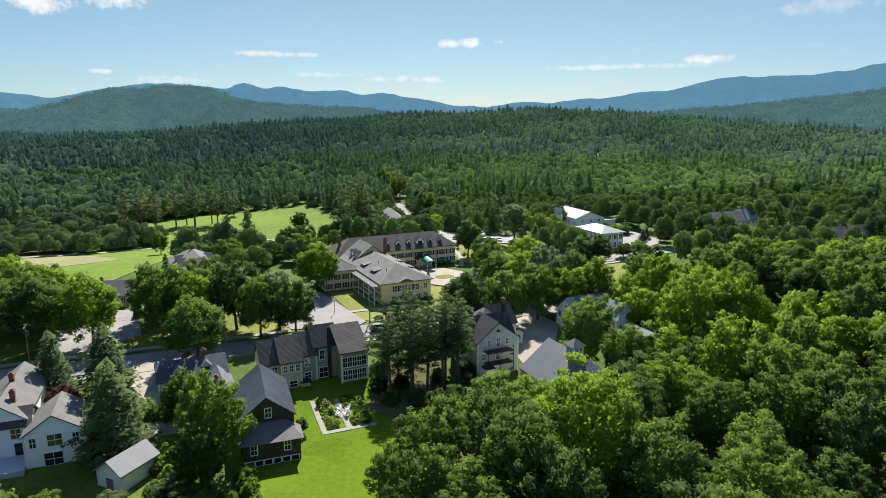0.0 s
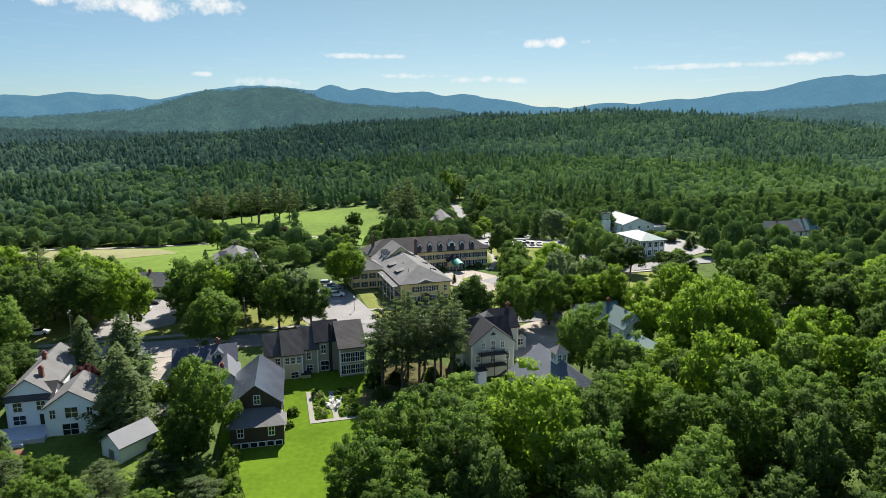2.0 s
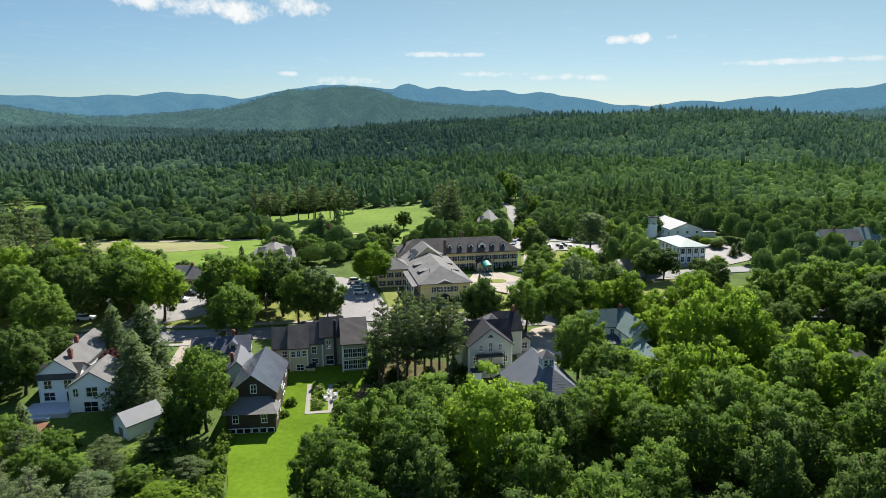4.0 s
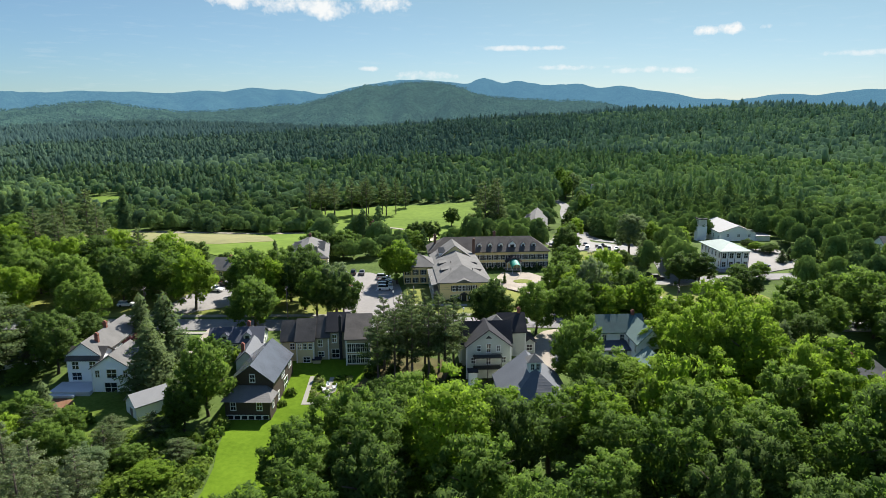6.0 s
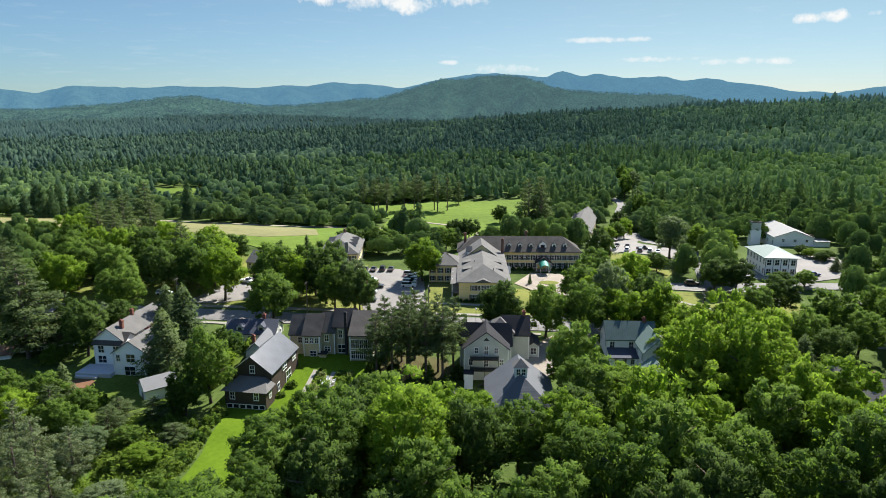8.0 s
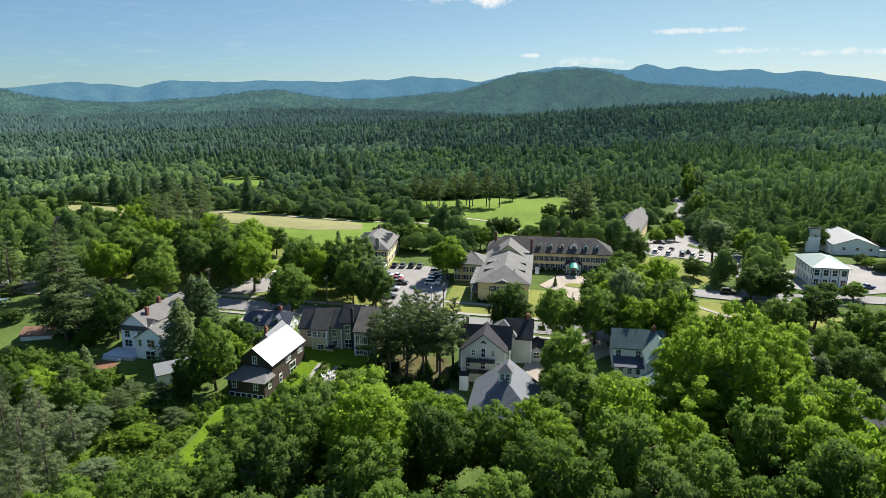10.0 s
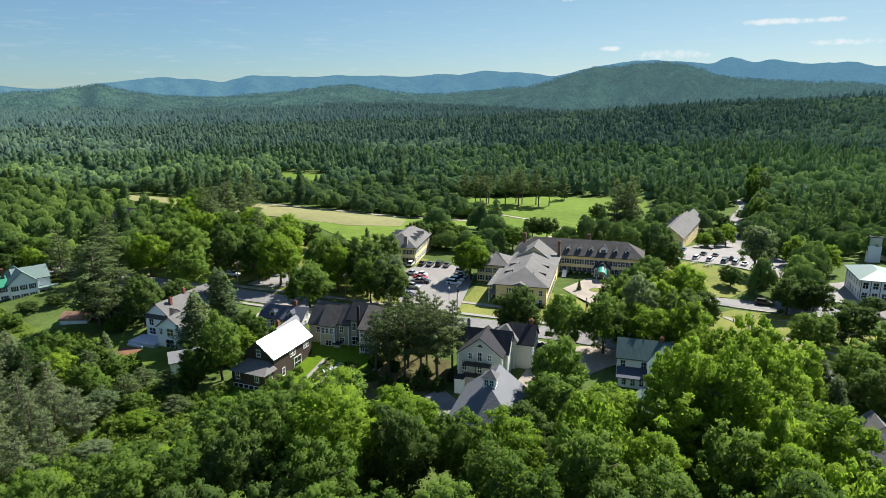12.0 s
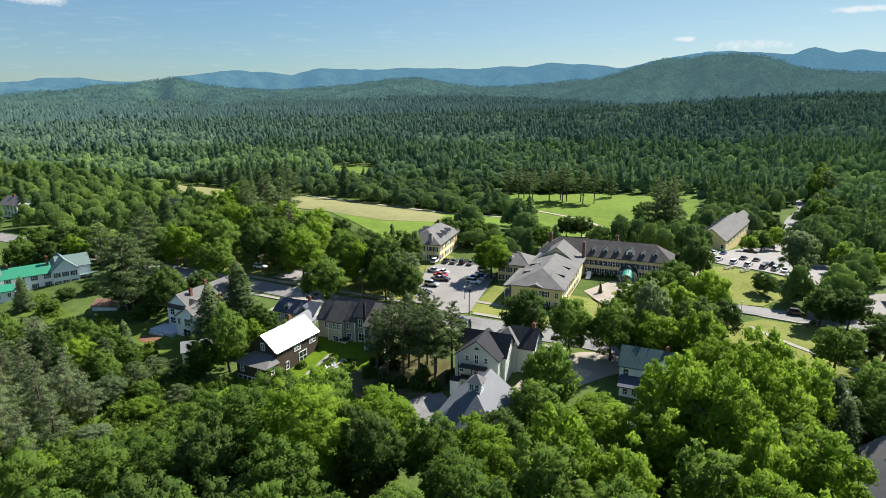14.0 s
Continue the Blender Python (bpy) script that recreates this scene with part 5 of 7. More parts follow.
def block(house, x0, x1, y0, y1, ze, zr, axis, walls, roof, kind="gable", z0=-0.3, over=0.4, run=1.0, open_end=False, label="", roof_label=""):
    """One volume of a house: its wall body and its roof."""
    if kind == "gable" and axis == "x":
        ym = (y0 + y1) / 2
        g = Geo().prism([(x0, y0, z0), (x0, y1, z0), (x0, y1, ze), (x0, ym, zr), (x0, y0, ze)], [(x1, y0, z0), (x1, y1, z0), (x1, y1, ze), (x1, ym, zr), (x1, y0, ze)])
    elif kind == "gable":
        xm = (x0 + x1) / 2
        g = Geo().prism([(x0, y0, z0), (x1, y0, z0), (x1, y0, ze), (xm, y0, zr), (x0, y0, ze)], [(x0, y1, z0), (x1, y1, z0), (x1, y1, ze), (xm, y1, zr), (x0, y1, ze)])
    elif kind == "shed":
        g = Geo().prism([(x0, y0, z0), (x0, y1, z0), (x0, y1, zr), (x0, y0, ze)], [(x1, y0, z0), (x1, y1, z0), (x1, y1, zr), (x1, y0, ze)])
    else:
        g = Geo().box(x0, x1, y0, y1, z0, ze)
    part("wall", g, walls, house, label)
    if kind == "gable":
        r = gable_roof(x0, x1, y0, y1, ze, zr, axis, over)
    elif kind == "hip":
        r = hip_roof(x0, x1, y0, y1, ze, zr, axis, over, run=run, open_end=open_end)
    elif kind == "shed":
        s = (zr - ze) / (y1 - y0)
        a = [(y0 - over, ze - over * s + 0.02), (y1 + 0.02, zr + 0.02), (y1 + 0.02, zr + 0.24), (y0 - over, ze - over * s + 0.24)]
        r = Geo().prism([(x0 - over, y, z) for y, z in a], [(x1 + over, y, z) for y, z in a])
    else:
        r = Geo().box(x0 - over, x1 + over, y0 - over, y1 + over, ze + 0.01, ze + 0.3)
    part("roof", r, roof, house, roof_label)
    if kind == "gable":                                # white corner boards and rakes
        for x in (x0, x1):
            for y in (y0, y1):
                if walls is not BROWN:
                    part("trim", Geo().box(x - 0.12, x + 0.12, y - 0.12, y + 0.12, z0, ze - 0.1), TRIM, house)
    return (x0, x1, y0, y1)


window_meshes = {}


def plate(xs, zs, depth, solid):
    """An upright lattice in one piece: the solid cells of a grid, with their edges."""
    g = Geo()
    nx, nz = len(xs), len(zs)
    g.v = [(x, -depth, z) for z in zs for x in xs] + [(x, 0.02, z) for z in zs for x in xs]
    k = nx * nz
    on = lambda i, j: 0 <= i < nx - 1 and 0 <= j < nz - 1 and solid(i, j)
    for j in range(nz - 1):
        for i in range(nx - 1):
            if not on(i, j):
                continue
            a, b, c, d = j * nx + i, j * nx + i + 1, (j + 1) * nx + i + 1, (j + 1) * nx + i
            g.f.append((a, b, c, d))
            for di, dj, p, q in ((0, -1, b, a), (1, 0, c, b), (0, 1, d, c), (-1, 0, a, d)):
                if not on(i + di, j + dj):
                    g.f.append((p, q, q + k, p + k))
    return g


def window(house, box, face, u, z, w=0.95, h=1.5, shutters=False, bars=True, name="window"):
    """A sash window on a wall: frame with sill and bars, pane, shutters where it has them."""
    key = (round(w, 2), round(h, 2), bars)
    if key not in window_meshes:
        f = 0.12
        g = plate([-w / 2 - f, -w / 2, -0.03, 0.03, w / 2, w / 2 + f], [-f - 0.05, 0, h * 0.5 - 0.04, h * 0.5 + 0.04, h, h + f], 0.09,
                  lambda i, j: i in (0, 4) or j in (0, 4) or (bars and (i == 2 or j == 2)))
        window_meshes[key] = (g.mesh("window", TRIM), Geo().box(-w / 2, w / 2, -0.03, 0.01, 0, h).mesh("pane", GLASS),
                              Geo().box(-w * 0.24, w * 0.24, -0.07, 0.01, -0.02, h + 0.02).mesh("shutter", DARKTRIM))
    fm, pm, sm = window_meshes[key]
    x0, x1, y0, y1 = box
    at = {"S": pose(x0 + u, y0, z), "N": pose(x1 - u, y1, z, 0, 0, 180), "E": pose(x1, y0 + u, z, 0, 0, 90), "W": pose(x0, y1 - u, z, 0, 0, -90)}[face]
    ob = part(name, fm, None, house, at=at)
    part("pane", pm, None, ob)
    if shutters:
        for s in (-1, 1):
            part("shutter", sm, None, ob, at=pose(s * (w * 0.74 + 0.12), 0, 0))
    return ob


def row(house, box, face, zs, n, w=0.95, h=1.5, shutters=False, m0=1.2, m1=1.2):
    """An even row of windows along a wall, on each of the given sills."""
    length = (box[1] - box[0]) if face in "SN" else (box[3] - box[2])
    for z in zs:
        for k in range(n):
            u = m0 + (length - m0 - m1) * (k / (n - 1) if n > 1 else 0.5)
            window(house, box, face, u, z, w, h, shutters)


def door(house, box, face, u, z=0.1, w=1.0, h=2.1, mat=None):
    x0, x1, y0, y1 = box
    at = {"S": pose(x0 + u, y0, z), "N": pose(x1 - u, y1, z, 0, 0, 180), "E": pose(x1, y0 + u, z, 0, 0, 90), "W": pose(x0, y1 - u, z, 0, 0, -90)}[face]
    ob = part("door", Geo().box(-w / 2, w / 2, -0.05, 0.02, 0, h), mat or DARKTRIM, house, at=at)
    part("frame", Geo().box(-w / 2 - 0.14, -w / 2, -0.09, 0.02, 0, h + 0.14).box(w / 2, w / 2 + 0.14, -0.09, 0.02, 0, h + 0.14).box(-w / 2, w / 2, -0.09, 0.02, h, h + 0.14), TRIM, ob)
    return ob


def chimney(house, x, y, z0, z1, w=0.7, mat=None):
    g = Geo().box(x - w / 2, x + w / 2, y - w / 2, y + w / 2, z0, z1).box(x - w / 2 - 0.08, x + w / 2 + 0.08, y - w / 2 - 0.08, y + w / 2 + 0.08, z1 - 0.25, z1 - 0.08)
    g.box(x - w * 0.3, x + w * 0.3, y - w * 0.3, y + w * 0.3, z1, z1 + 0.25)
    return part("chimney", g, mat or BRICK, house)


def dormer(house, x, y, z, face, w=1.5, h=1.5, depth=2.2, walls=None, roof=None):
    """A small gabled dormer whose front stands at (x, y, z)."""
    turn = {"S": 0, "E": 90, "N": 180, "W": -90}[face]
    at = pose(x, y, z, 0, 0, turn)
    d = part("dormer", Geo().prism([(-w / 2, 0, -0.4), (w / 2, 0, -0.4), (w / 2, 0, h), (0, 0, h + w * 0.45), (-w / 2, 0, h)],
                                   [(-w / 2, depth, -0.4), (w / 2, depth, -0.4), (w / 2, depth, h), (0, depth, h + w * 0.45), (-w / 2, depth, h)]), walls or WHITE, house, at=at)
    part("roof", gable_roof(-w / 2, w / 2, 0, depth, h, h + w * 0.45, "y", 0.18, 0.12), roof or SHINGLE, d)
    part("pane", Geo().box(-w * 0.27, w * 0.27, -0.05, 0.02, 0.15, h - 0.1), GLASS, d)
    return d


def shed_dormer(house, x, y, z, face, w=3.0, h=1.0, depth=3.0, roof=None, walls=None):
    at = pose(x, y, z, 0, 0, {"S": 0, "E": 90, "N": 180, "W": -90}[face])
    d = part("dormer", Geo().prism([(-w / 2, 0, -0.4), (-w / 2, depth, -0.4), (-w / 2, depth, h + 0.5), (-w / 2, 0, h)],
                                   [(w / 2, 0, -0.4), (w / 2, depth, -0.4), (w / 2, depth, h + 0.5), (w / 2, 0, h)]), walls or DARKTRIM, house, at=at)
    part("roof", Geo().prism([(-w / 2 - 0.2, -0.3, h + 0.01), (-w / 2 - 0.2, depth, h + 0.56), (-w / 2 - 0.2, depth, h + 0.7), (-w / 2 - 0.2, -0.3, h + 0.14)],
                             [(w / 2 + 0.2, -0.3, h + 0.01), (w / 2 + 0.2, depth, h + 0.56), (w / 2 + 0.2, depth, h + 0.7), (w / 2 + 0.2, -0.3, h + 0.14)]), roof or SHINGLE, d)
    return d


# the dark barn beside the lawn
barn = thing("barn", pose(-30.4, 99.1, 0, 0, 0, 20.0), "dark brown wooden barn with a grey metal roof", "barn")
b = block(barn, -4.2, 4.2, -7.2, 7.2, 6.0, 9.3, "y", BROWN, METAL, over=0.35, roof_label="seamed grey metal roof")
for u, z, w, h in ((3.2, 0.9, 0.9, 1.7), (8.6, 0.6, 2.6, 2.6), (6.2, 4.2, 0.8, 1.2), (7.4, 4.2, 0.8, 1.2), (11.6, 4.2, 0.8, 1.2), (12.8, 4.2, 0.8, 1.2)):
    window(barn, b, "E", u, z, w, h)
window(barn, b, "S", 4.4, 6.0, 0.9, 1.5), window(barn, b, "S", 1.6, 3.0, 0.8, 1.3)
p = (-4.0, 4.6, -11.2, -7.2)
part("porch", Geo().box(-4.0, 4.6, -11.2, -7.2, -0.3, 3.9), BROWN, barn, "brown enclosed porch below the gable")
part("porch_roof", Geo().add([(-4.6, -11.8, 3.9), (5.1, -11.8, 3.9), (5.1, -7.22, 3.9), (-4.6, -7.22, 3.9), (-2.6, -7.22, 5.3), (3.0, -7.22, 5.3)],
                             [(3, 2, 1, 0), (0, 1, 5, 4), (1, 2, 5), (3, 0, 4), (2, 3, 4, 5)]), SHINGLE, barn, "grey shingled hip roof")
for k in range(6):
    window(barn, p, "S", 0.9 + 1.36 * k, 0.15, 1.05, 0.8, bars=False)
window(barn, p, "S", 6.6, 2.1, 0.9, 1.5), window(barn, p, "S", 1.6, 2.1, 0.9, 1.5), window(barn, p, "E", 2.0, 1.9, 0.9, 1.5)

# long grey terraced house behind the lawn
tb = thing("terraced_house", pose(-30.4, 111.1, 0, 0, 0, 25.2), "olive beige clapboard terrace with stepped grey shingle roofs", "house")
b = block(tb, -3.3, 0.3, 1.0, 8.5, 7.3, 10.6, "x", CREAM, OLDSHINGLE)
window(tb, b, "S", 2.3, 5.2, 0.9, 1.3)
b = block(tb, 0.1, 3.8, 0.0, 9.0, 7.5, 11.0, "x", CREAM, OLDSHINGLE)
row(tb, b, "S", (5.5,), 3, 0.7, 1.25, m0=0.7, m1=0.7), window(tb, b, "S", 2.1, 2.4, 1.4, 1.2)
b = block(tb, 3.8, 7.0, 1.2, 9.0, 7.9, 11.2, "x", BEIGE, OLDSHINGLE)
window(tb, b, "S", 1.4, 5.6, 0.9, 1.5), window(tb, b, "S", 1.5, 3.2, 1.2, 1.1)
part("lean_to", Geo().box(3.6, 5.3, -0.5, 1.2, -0.3, 3.0), CREAM, tb), part("lean_to_roof", Geo().box(3.4, 5.5, -0.7, 1.25, 3.01, 3.2), DARKSHINGLE, tb)
b = block(tb, 6.8, 11.4, 1.8, 9.5, 9.0, 12.0, "x", BEIGE, DARKSHINGLE)
window(tb, b, "S", 1.5, 6.3, 0.9, 1.8), window(tb, b, "S", 1.7, 2.6, 1.6, 2.0)
chimney(tb, 9.7, 1.5, 0, 12.6, 0.6, DARKSHINGLE)
b = block(tb, 11.2, 16.4, -1.6, 12.0, 8.2, 11.7, "x", BEIGE, OLDSHINGLE)
row(tb, b, "S", (2.6, 5.2), 5, 0.85, 1.9, m0=0.7, m1=0.7)
part("stairs", Geo().box(17.2, 18.6, -8.0, -1.0, 0.4, 0.6).box(17.2, 17.3, -8.0, -1.0, 0.6, 1.5).box(18.5, 18.6, -8.0, -1.0, 0.6, 1.5).box(17.2, 18.6, -1.0, 1.0, 0.4, 2.2), TRIM, tb, "white wooden stair and ramp")

# white house with two chimneys
wh = thing("farmhouse", pose(-62.3, 85.6, 0, 0, 0, 22.0), "white clapboard house with grey roofs and a wooden terrace", "house")
b = block(wh, 0, 8.0, 0.0, 8.5, 6.2, 8.9, "y", WHITE, SHINGLE)
window(wh, b, "S", 4.0, 4.1, 1.9, 1.8), window(wh, b, "S", 1.1, 4.2, 0.8, 1.5), window(wh, b, "S", 6.8, 4.2, 0.8, 1.5), window(wh, b, "S", 3.6, 1.0, 2.4, 2.0)
b = block(wh, -6.9, 0.1, 3.6, 9.0, 6.6, 8.4, "x", WHITE, OLDSHINGLE)
window(wh, b, "S", 5.2, 4.5, 1.3, 1.6), door(wh, b, "S", 5.4, 1.75, 1.2, 2.0), window(wh, b, "S", 1.6, 4.5, 1.3, 1.6), window(wh, b, "S", 1.7, 2.1, 1.9, 1.6)
b = block(wh, -7.2, -0.4, 4.2, 22.5, 7.4, 10.0, "y", WHITE, SHINGLE)
row(wh, b, "W", (1.6, 4.6), 5), row(wh, b, "E", (1.6, 4.6), 4)
chimney(wh, -3.8, 14.0, 7, 11.4), chimney(wh, -2.4, 7.6, 6, 10.9)
part("terrace", Geo().box(-8.4, -0.1, -1.6, 3.5, -0.3, 1.7), PALEDECK, wh, "pale painted wooden terrace"), part("step", Geo().box(-8.0, -3.0, -2.4, -1.61, -0.3, 1.25), PALEDECK, wh)

# small white shed
sh = thing("shed", pose(-46.6, 84.6, 0, 0, 0, -22), "small white shed with a pale gabled roof", "shed")
b = block(sh, -2.3, 2.3, -3.2, 3.2, 2.9, 4.5, "y", WHITE, PALEMETAL)
door(sh, b, "S", 2.3, 0, 1.4, 1.9, WOOD)

# low house with dark blue roof, and its ell towards the barn
bh = thing("cottage", pose(-48.5, 114.0, 1.6, 0, 0, 27), "white cottage with a blue-black shingle roof", "house")
b = block(bh, -6, 6, -3.6, 3.6, 3.4, 5.7, "x", GREY, SLATE, z0=-1.0)
row(bh, b, "S", (1.3,), 5), window(bh, b, "E", 2.2, 1.3), window(bh, b, "E", 5.0, 1.3), window(bh, b, "E", 3.6, 3.6, 0.7, 1.0)
dormer(bh, -2.6, -3.0, 3.8, "S", 1.6, 1.0, 2.0, GREY, SLATE), dormer(bh, 2.6, -3.0, 3.8, "S", 1.6, 1.0, 2.0, GREY, SLATE)
chimney(bh, 2.5, 0.5, 5, 7.0)
b = block(bh, 2.2, 6.4, -13.0, -3.5, 2.6, 4.6, "y", WHITE, STEELROOF, z0=-1.4)
chimney(bh, 3.2, -10.5, 3, 5.6), row(bh, b, "W", (0.8,), 3)

# grey gabled house with fire stairs, and its carriage barn
gv_ = thing("gabled_house", pose(11.2, 121.4, 0, 0, 0, 25.2), "pale grey gabled house with dark roofs and back stairs", "house")
b = block(gv_, -4.7, 4.7, 0, 7.5, 8.4, 12.0, "y", GREY, DARKSHINGLE)
for u, z, w, h in ((2.6, 7.3, 0.7, 1.2), (4.7, 7.0, 0.8, 1.9), (6.8, 7.3, 0.7, 1.2), (1.4, 4.6, 0.8, 1.3), (4.7, 4.3, 0.9, 1.5), (8.0, 4.6, 0.8, 1.3)):
    window(gv_, b, "S", u, z, w, h)
part("gable_vent", Geo().prism([(-0.7, -0.05, 10.1), (0.7, -0.05, 10.1), (0, -0.05, 10.8)], [(-0.7, 0.02, 10.1), (0.7, 0.02, 10.1), (0, 0.02, 10.8)]), DARKTRIM, gv_)
b = block(gv_, -5.6, 5.4, 3.0, 10.0, 8.2, 11.7, "x", GREY, DARKSHINGLE)
b = block(gv_, 0.4, 6.2, 8.6, 15.0, 8.6, 11.5, "y", GREY, SHINGLE, "hip")
b = block(gv_, 4.0, 9.8, 9.2, 16.6, 8.2, 11.4, "x", GREY, DARKSHINGLE)
row(gv_, b, "E", (3.2, 5.6), 2)
b = block(gv_, 9.8, 12.2, 10.2, 15.8, 5.2, 6.0, "y", GREY, DARKSHINGLE)
row(gv_, b, "S", (3.2,), 1, 1.2, 1.4)
chimney(gv_, -4.6, 8.6, 10, 13.0, 0.7, STONE), chimney(gv_, 8.8, 13.0, 10, 12.6, 0.7)
st = Geo()
for z in (3.9, 6.4):
    st.box(-3.4, 2.6, -2.0, -0.02, z, z + 0.12)
    for x in (-3.35, -0.4, 2.55):
        st.box(x - 0.06, x + 0.06, -2.0, -1.88, 0, z + 1.1)
    st.box(-3.4, 2.6, -2.0, -1.95, z + 0.55, z + 0.6), st.box(-3.4, 2.6, -2.0, -1.95, z + 1.05, z + 1.1)
for k in range(16):
    st.box(-3.0 + 0.32 * k, -2.6 + 0.32 * k, -3.0, -2.05, 0.2 * k, 0.2 * k + 0.05)
part("fire_stairs", st, STEEL, gv_, "dark wooden back stairs and landings")
part("porch", Geo().box(-4.6, -2.8, -3.6, -1.7, -0.3, 4.0), WHITE, gv_), part("porch_roof", Geo().box(-4.8, -2.6, -3.8, -1.6, 4.01, 4.2), DARKSHINGLE, gv_)
cb = thing("carriage_barn", pose(24.0, 108.4, 0, 0, 0, 25.2), "grey barn with a pale metal roof and cupola", "barn")
b = block(cb, -6.2, 6.2, -7.0, 8.3, 5.6, 10.9, "y", GREY, STEELROOF, "hip", open_end=True, run=0.95)
part("gable", Geo().prism([(-6.2, 8.28, 5.6), (6.2, 8.28, 5.6), (0, 8.28, 10.7)], [(-6.2, 8.0, 5.6), (6.2, 8.0, 5.6), (0, 8.0, 10.7)]), GREY, cb)
window(cb, b, "N", 6.2, 6.5)
cu = part("cupola", Geo().box(-1.1, 1.1, -1.1, 1.1, 9.0, 12.2), WHITE, cb, "white cupola with windows")
part("roof", Geo().add([(-1.5, -1.5, 12.2), (1.5, -1.5, 12.2), (1.5, 1.5, 12.2), (-1.5, 1.5, 12.2), (0, 0, 13.5)], [(3, 2, 1, 0), (0, 1, 4), (1, 2, 4), (2, 3, 4), (3, 0, 4)]), SHINGLE, cu)
for f in "SEW":
    window(cb, (-1.1, 1.1, -1.1, 1.1), f, 0.6, 10.7, 0.6, 1.1), window(cb, (-1.1, 1.1, -1.1, 1.1), f, 1.6, 10.7, 0.6, 1.1)

# white house with dark green metal roof
gh = thing("farmhouse", pose(30.6, 143.6, 0, 0, 0, 25.2), "white farmhouse with a dark green metal roof", "house")
b = block(gh, 1.0, 12.0, 0.0, 7.0, 6.6, 9.6, "x", WHITE, GREENMETAL)
row(gh, b, "S", (4.4,), 3), row(gh, b, "W", (4.4,), 2), window(gh, b, "W", 3.5, 6.9, 0.8, 1.2)
# pale roof colour on this wing stands in for glare on green metal
b = block(gh, 7.5, 13.5, -7.5, 3.5, 6.4, 9.4, "y", WHITE, MINT)
window(gh, b, "S", 3.0, 6.4, 0.8, 1.3), row(gh, b, "S", (3.6,), 2), row(gh, b, "W", (4.0,), 3)
b = block(gh, 1.4, 7.4, -3.5, -0.02, 3.4, 4.3, "x", WHITE, SLATE, "shed")
row(gh, b, "S", (1.9,), 3, 0.8, 1.2)
chimney(gh, 10.0, 3.5, 8.6, 10.6)
b = block(gh, 5.5, 12.5, -24.0, -9.5, 3.4, 6.2, "y", WHITE, MINT)

# the yellow inn: front wing, side wing, main block
inn = thing("inn", pose(-16.9, 163.2, 2.8, 0, 0, 26.2), "large yellow clapboard inn with grey hipped roofs and shuttered windows", "hotel")
b = block(inn, 0.4, 15, 0, 38, 5.9, 9.6, "y", YELLOW, SHINGLE, "hip", over=0.7, open_end=True, z0=-1.5)
for u in (4.2, 5.8, 7.1, 8.4, 10.0):
    window(inn, b, "S", u, 3.5, 0.8, 1.5, True)
for u in (4.0, 5.2, 9.2, 10.4):
    window(inn, b, "S", u, 0.8, 0.8, 1.4, True)
window(inn, b, "S", 13.0, 3.4, 0.9, 1.5), window(inn, b, "S", 13.0, 0.8, 0.9, 1.4)
door(inn, b, "S", 7.1, 0.1, 1.4, 2.1)
part("door_hood", Geo().prism([(6.2, -1.2, 2.4), (8.8, -1.2, 2.4), (7.5, -1.2, 3.1)], [(6.2, 0, 2.4), (8.8, 0, 2.4), (7.5, 0, 3.1)]), DARKSHINGLE, inn)
row(inn, b, "E", (0.8, 3.5), 9, 0.85, 1.5, True, 3.0, 12.0), row(inn, b, "W", (0.8, 3.5), 5, 0.85, 1.5, True, 20.5, 2.0)
for k in range(5):                                       # two-storey porch along the west side
    part("porch_post", Geo().box(-1.7, -1.5, 0.1 + 4.4 * k, 0.3 + 4.4 * k, -1.5, 5.7), TRIM, inn)
part("porch_floor", Geo().box(-1.7, 0.38, 0.0, 18.0, -0.3, 0.0), WOOD, inn), part("porch_floor", Geo().box(-1.7, 0.38, 0.0, 18.0, 2.6, 2.85), WOOD, inn)
part("rail", Geo().box(-1.68, -1.6, 0, 18, 3.6, 3.7), TRIM, inn), part("rail", Geo().box(-1.68, -1.6, 0, 18, 0.8, 0.9), TRIM, inn), part("porch_roof", Geo().prism([(-2.1, -0.3, 5.4), (0.38, -0.3, 5.75), (0.38, -0.3, 5.87), (-2.1, -0.3, 5.52)], [(-2.1, 18.3, 5.4), (0.38, 18.3, 5.75), (0.38, 18.3, 5.87), (-2.1, 18.3, 5.52)]), SHINGLE, inn)
part("front_gable", Geo().prism([(4.9, -0.85, 6.13), (9.9, -0.85, 6.13), (7.4, -0.85, 7.1)], [(4.9, 3.0, 6.13), (9.9, 3.0, 6.13), (7.4, 3.0, 7.1)]), SHINGLE, inn)
for y in (10.5, 19.0):
    shed_dormer(inn, 1.8, y, 6.6, "W", 3.2, 0.8, 2.6), shed_dormer(inn, 13.6, y, 6.6, "E", 3.2, 0.8, 2.6)
for x, y in ((4.2, 6.0), (10.6, 5.0), (5.0, 14.5)):
    part("vent_pipe", Geo().tube([(x, y, 7.0), (x, y, 9.0)], [0.09, 0.09], 6), STEEL, inn)
b = block(inn, 1.6, 13.6, 27.0, 38.0, 6.6, 11.0, "y", YELLOW, SHINGLE)
for x, y in ((2.6, 29.0), (2.6, 32.4)):
    dormer(inn, x, y, 7.5, "W", 1.5, 1.2, 1.8)
b = block(inn, -9.5, 0.42, 20.0, 31.0, 5.8, 9.0, "x", YELLOW, SHINGLE, "hip", over=0.6, z0=-1.5)
row(inn, b, "S", (0.8, 3.4), 4, 0.85, 1.5, True), row(inn, b, "W", (0.8, 3.4), 4, 0.85, 1.5, True)
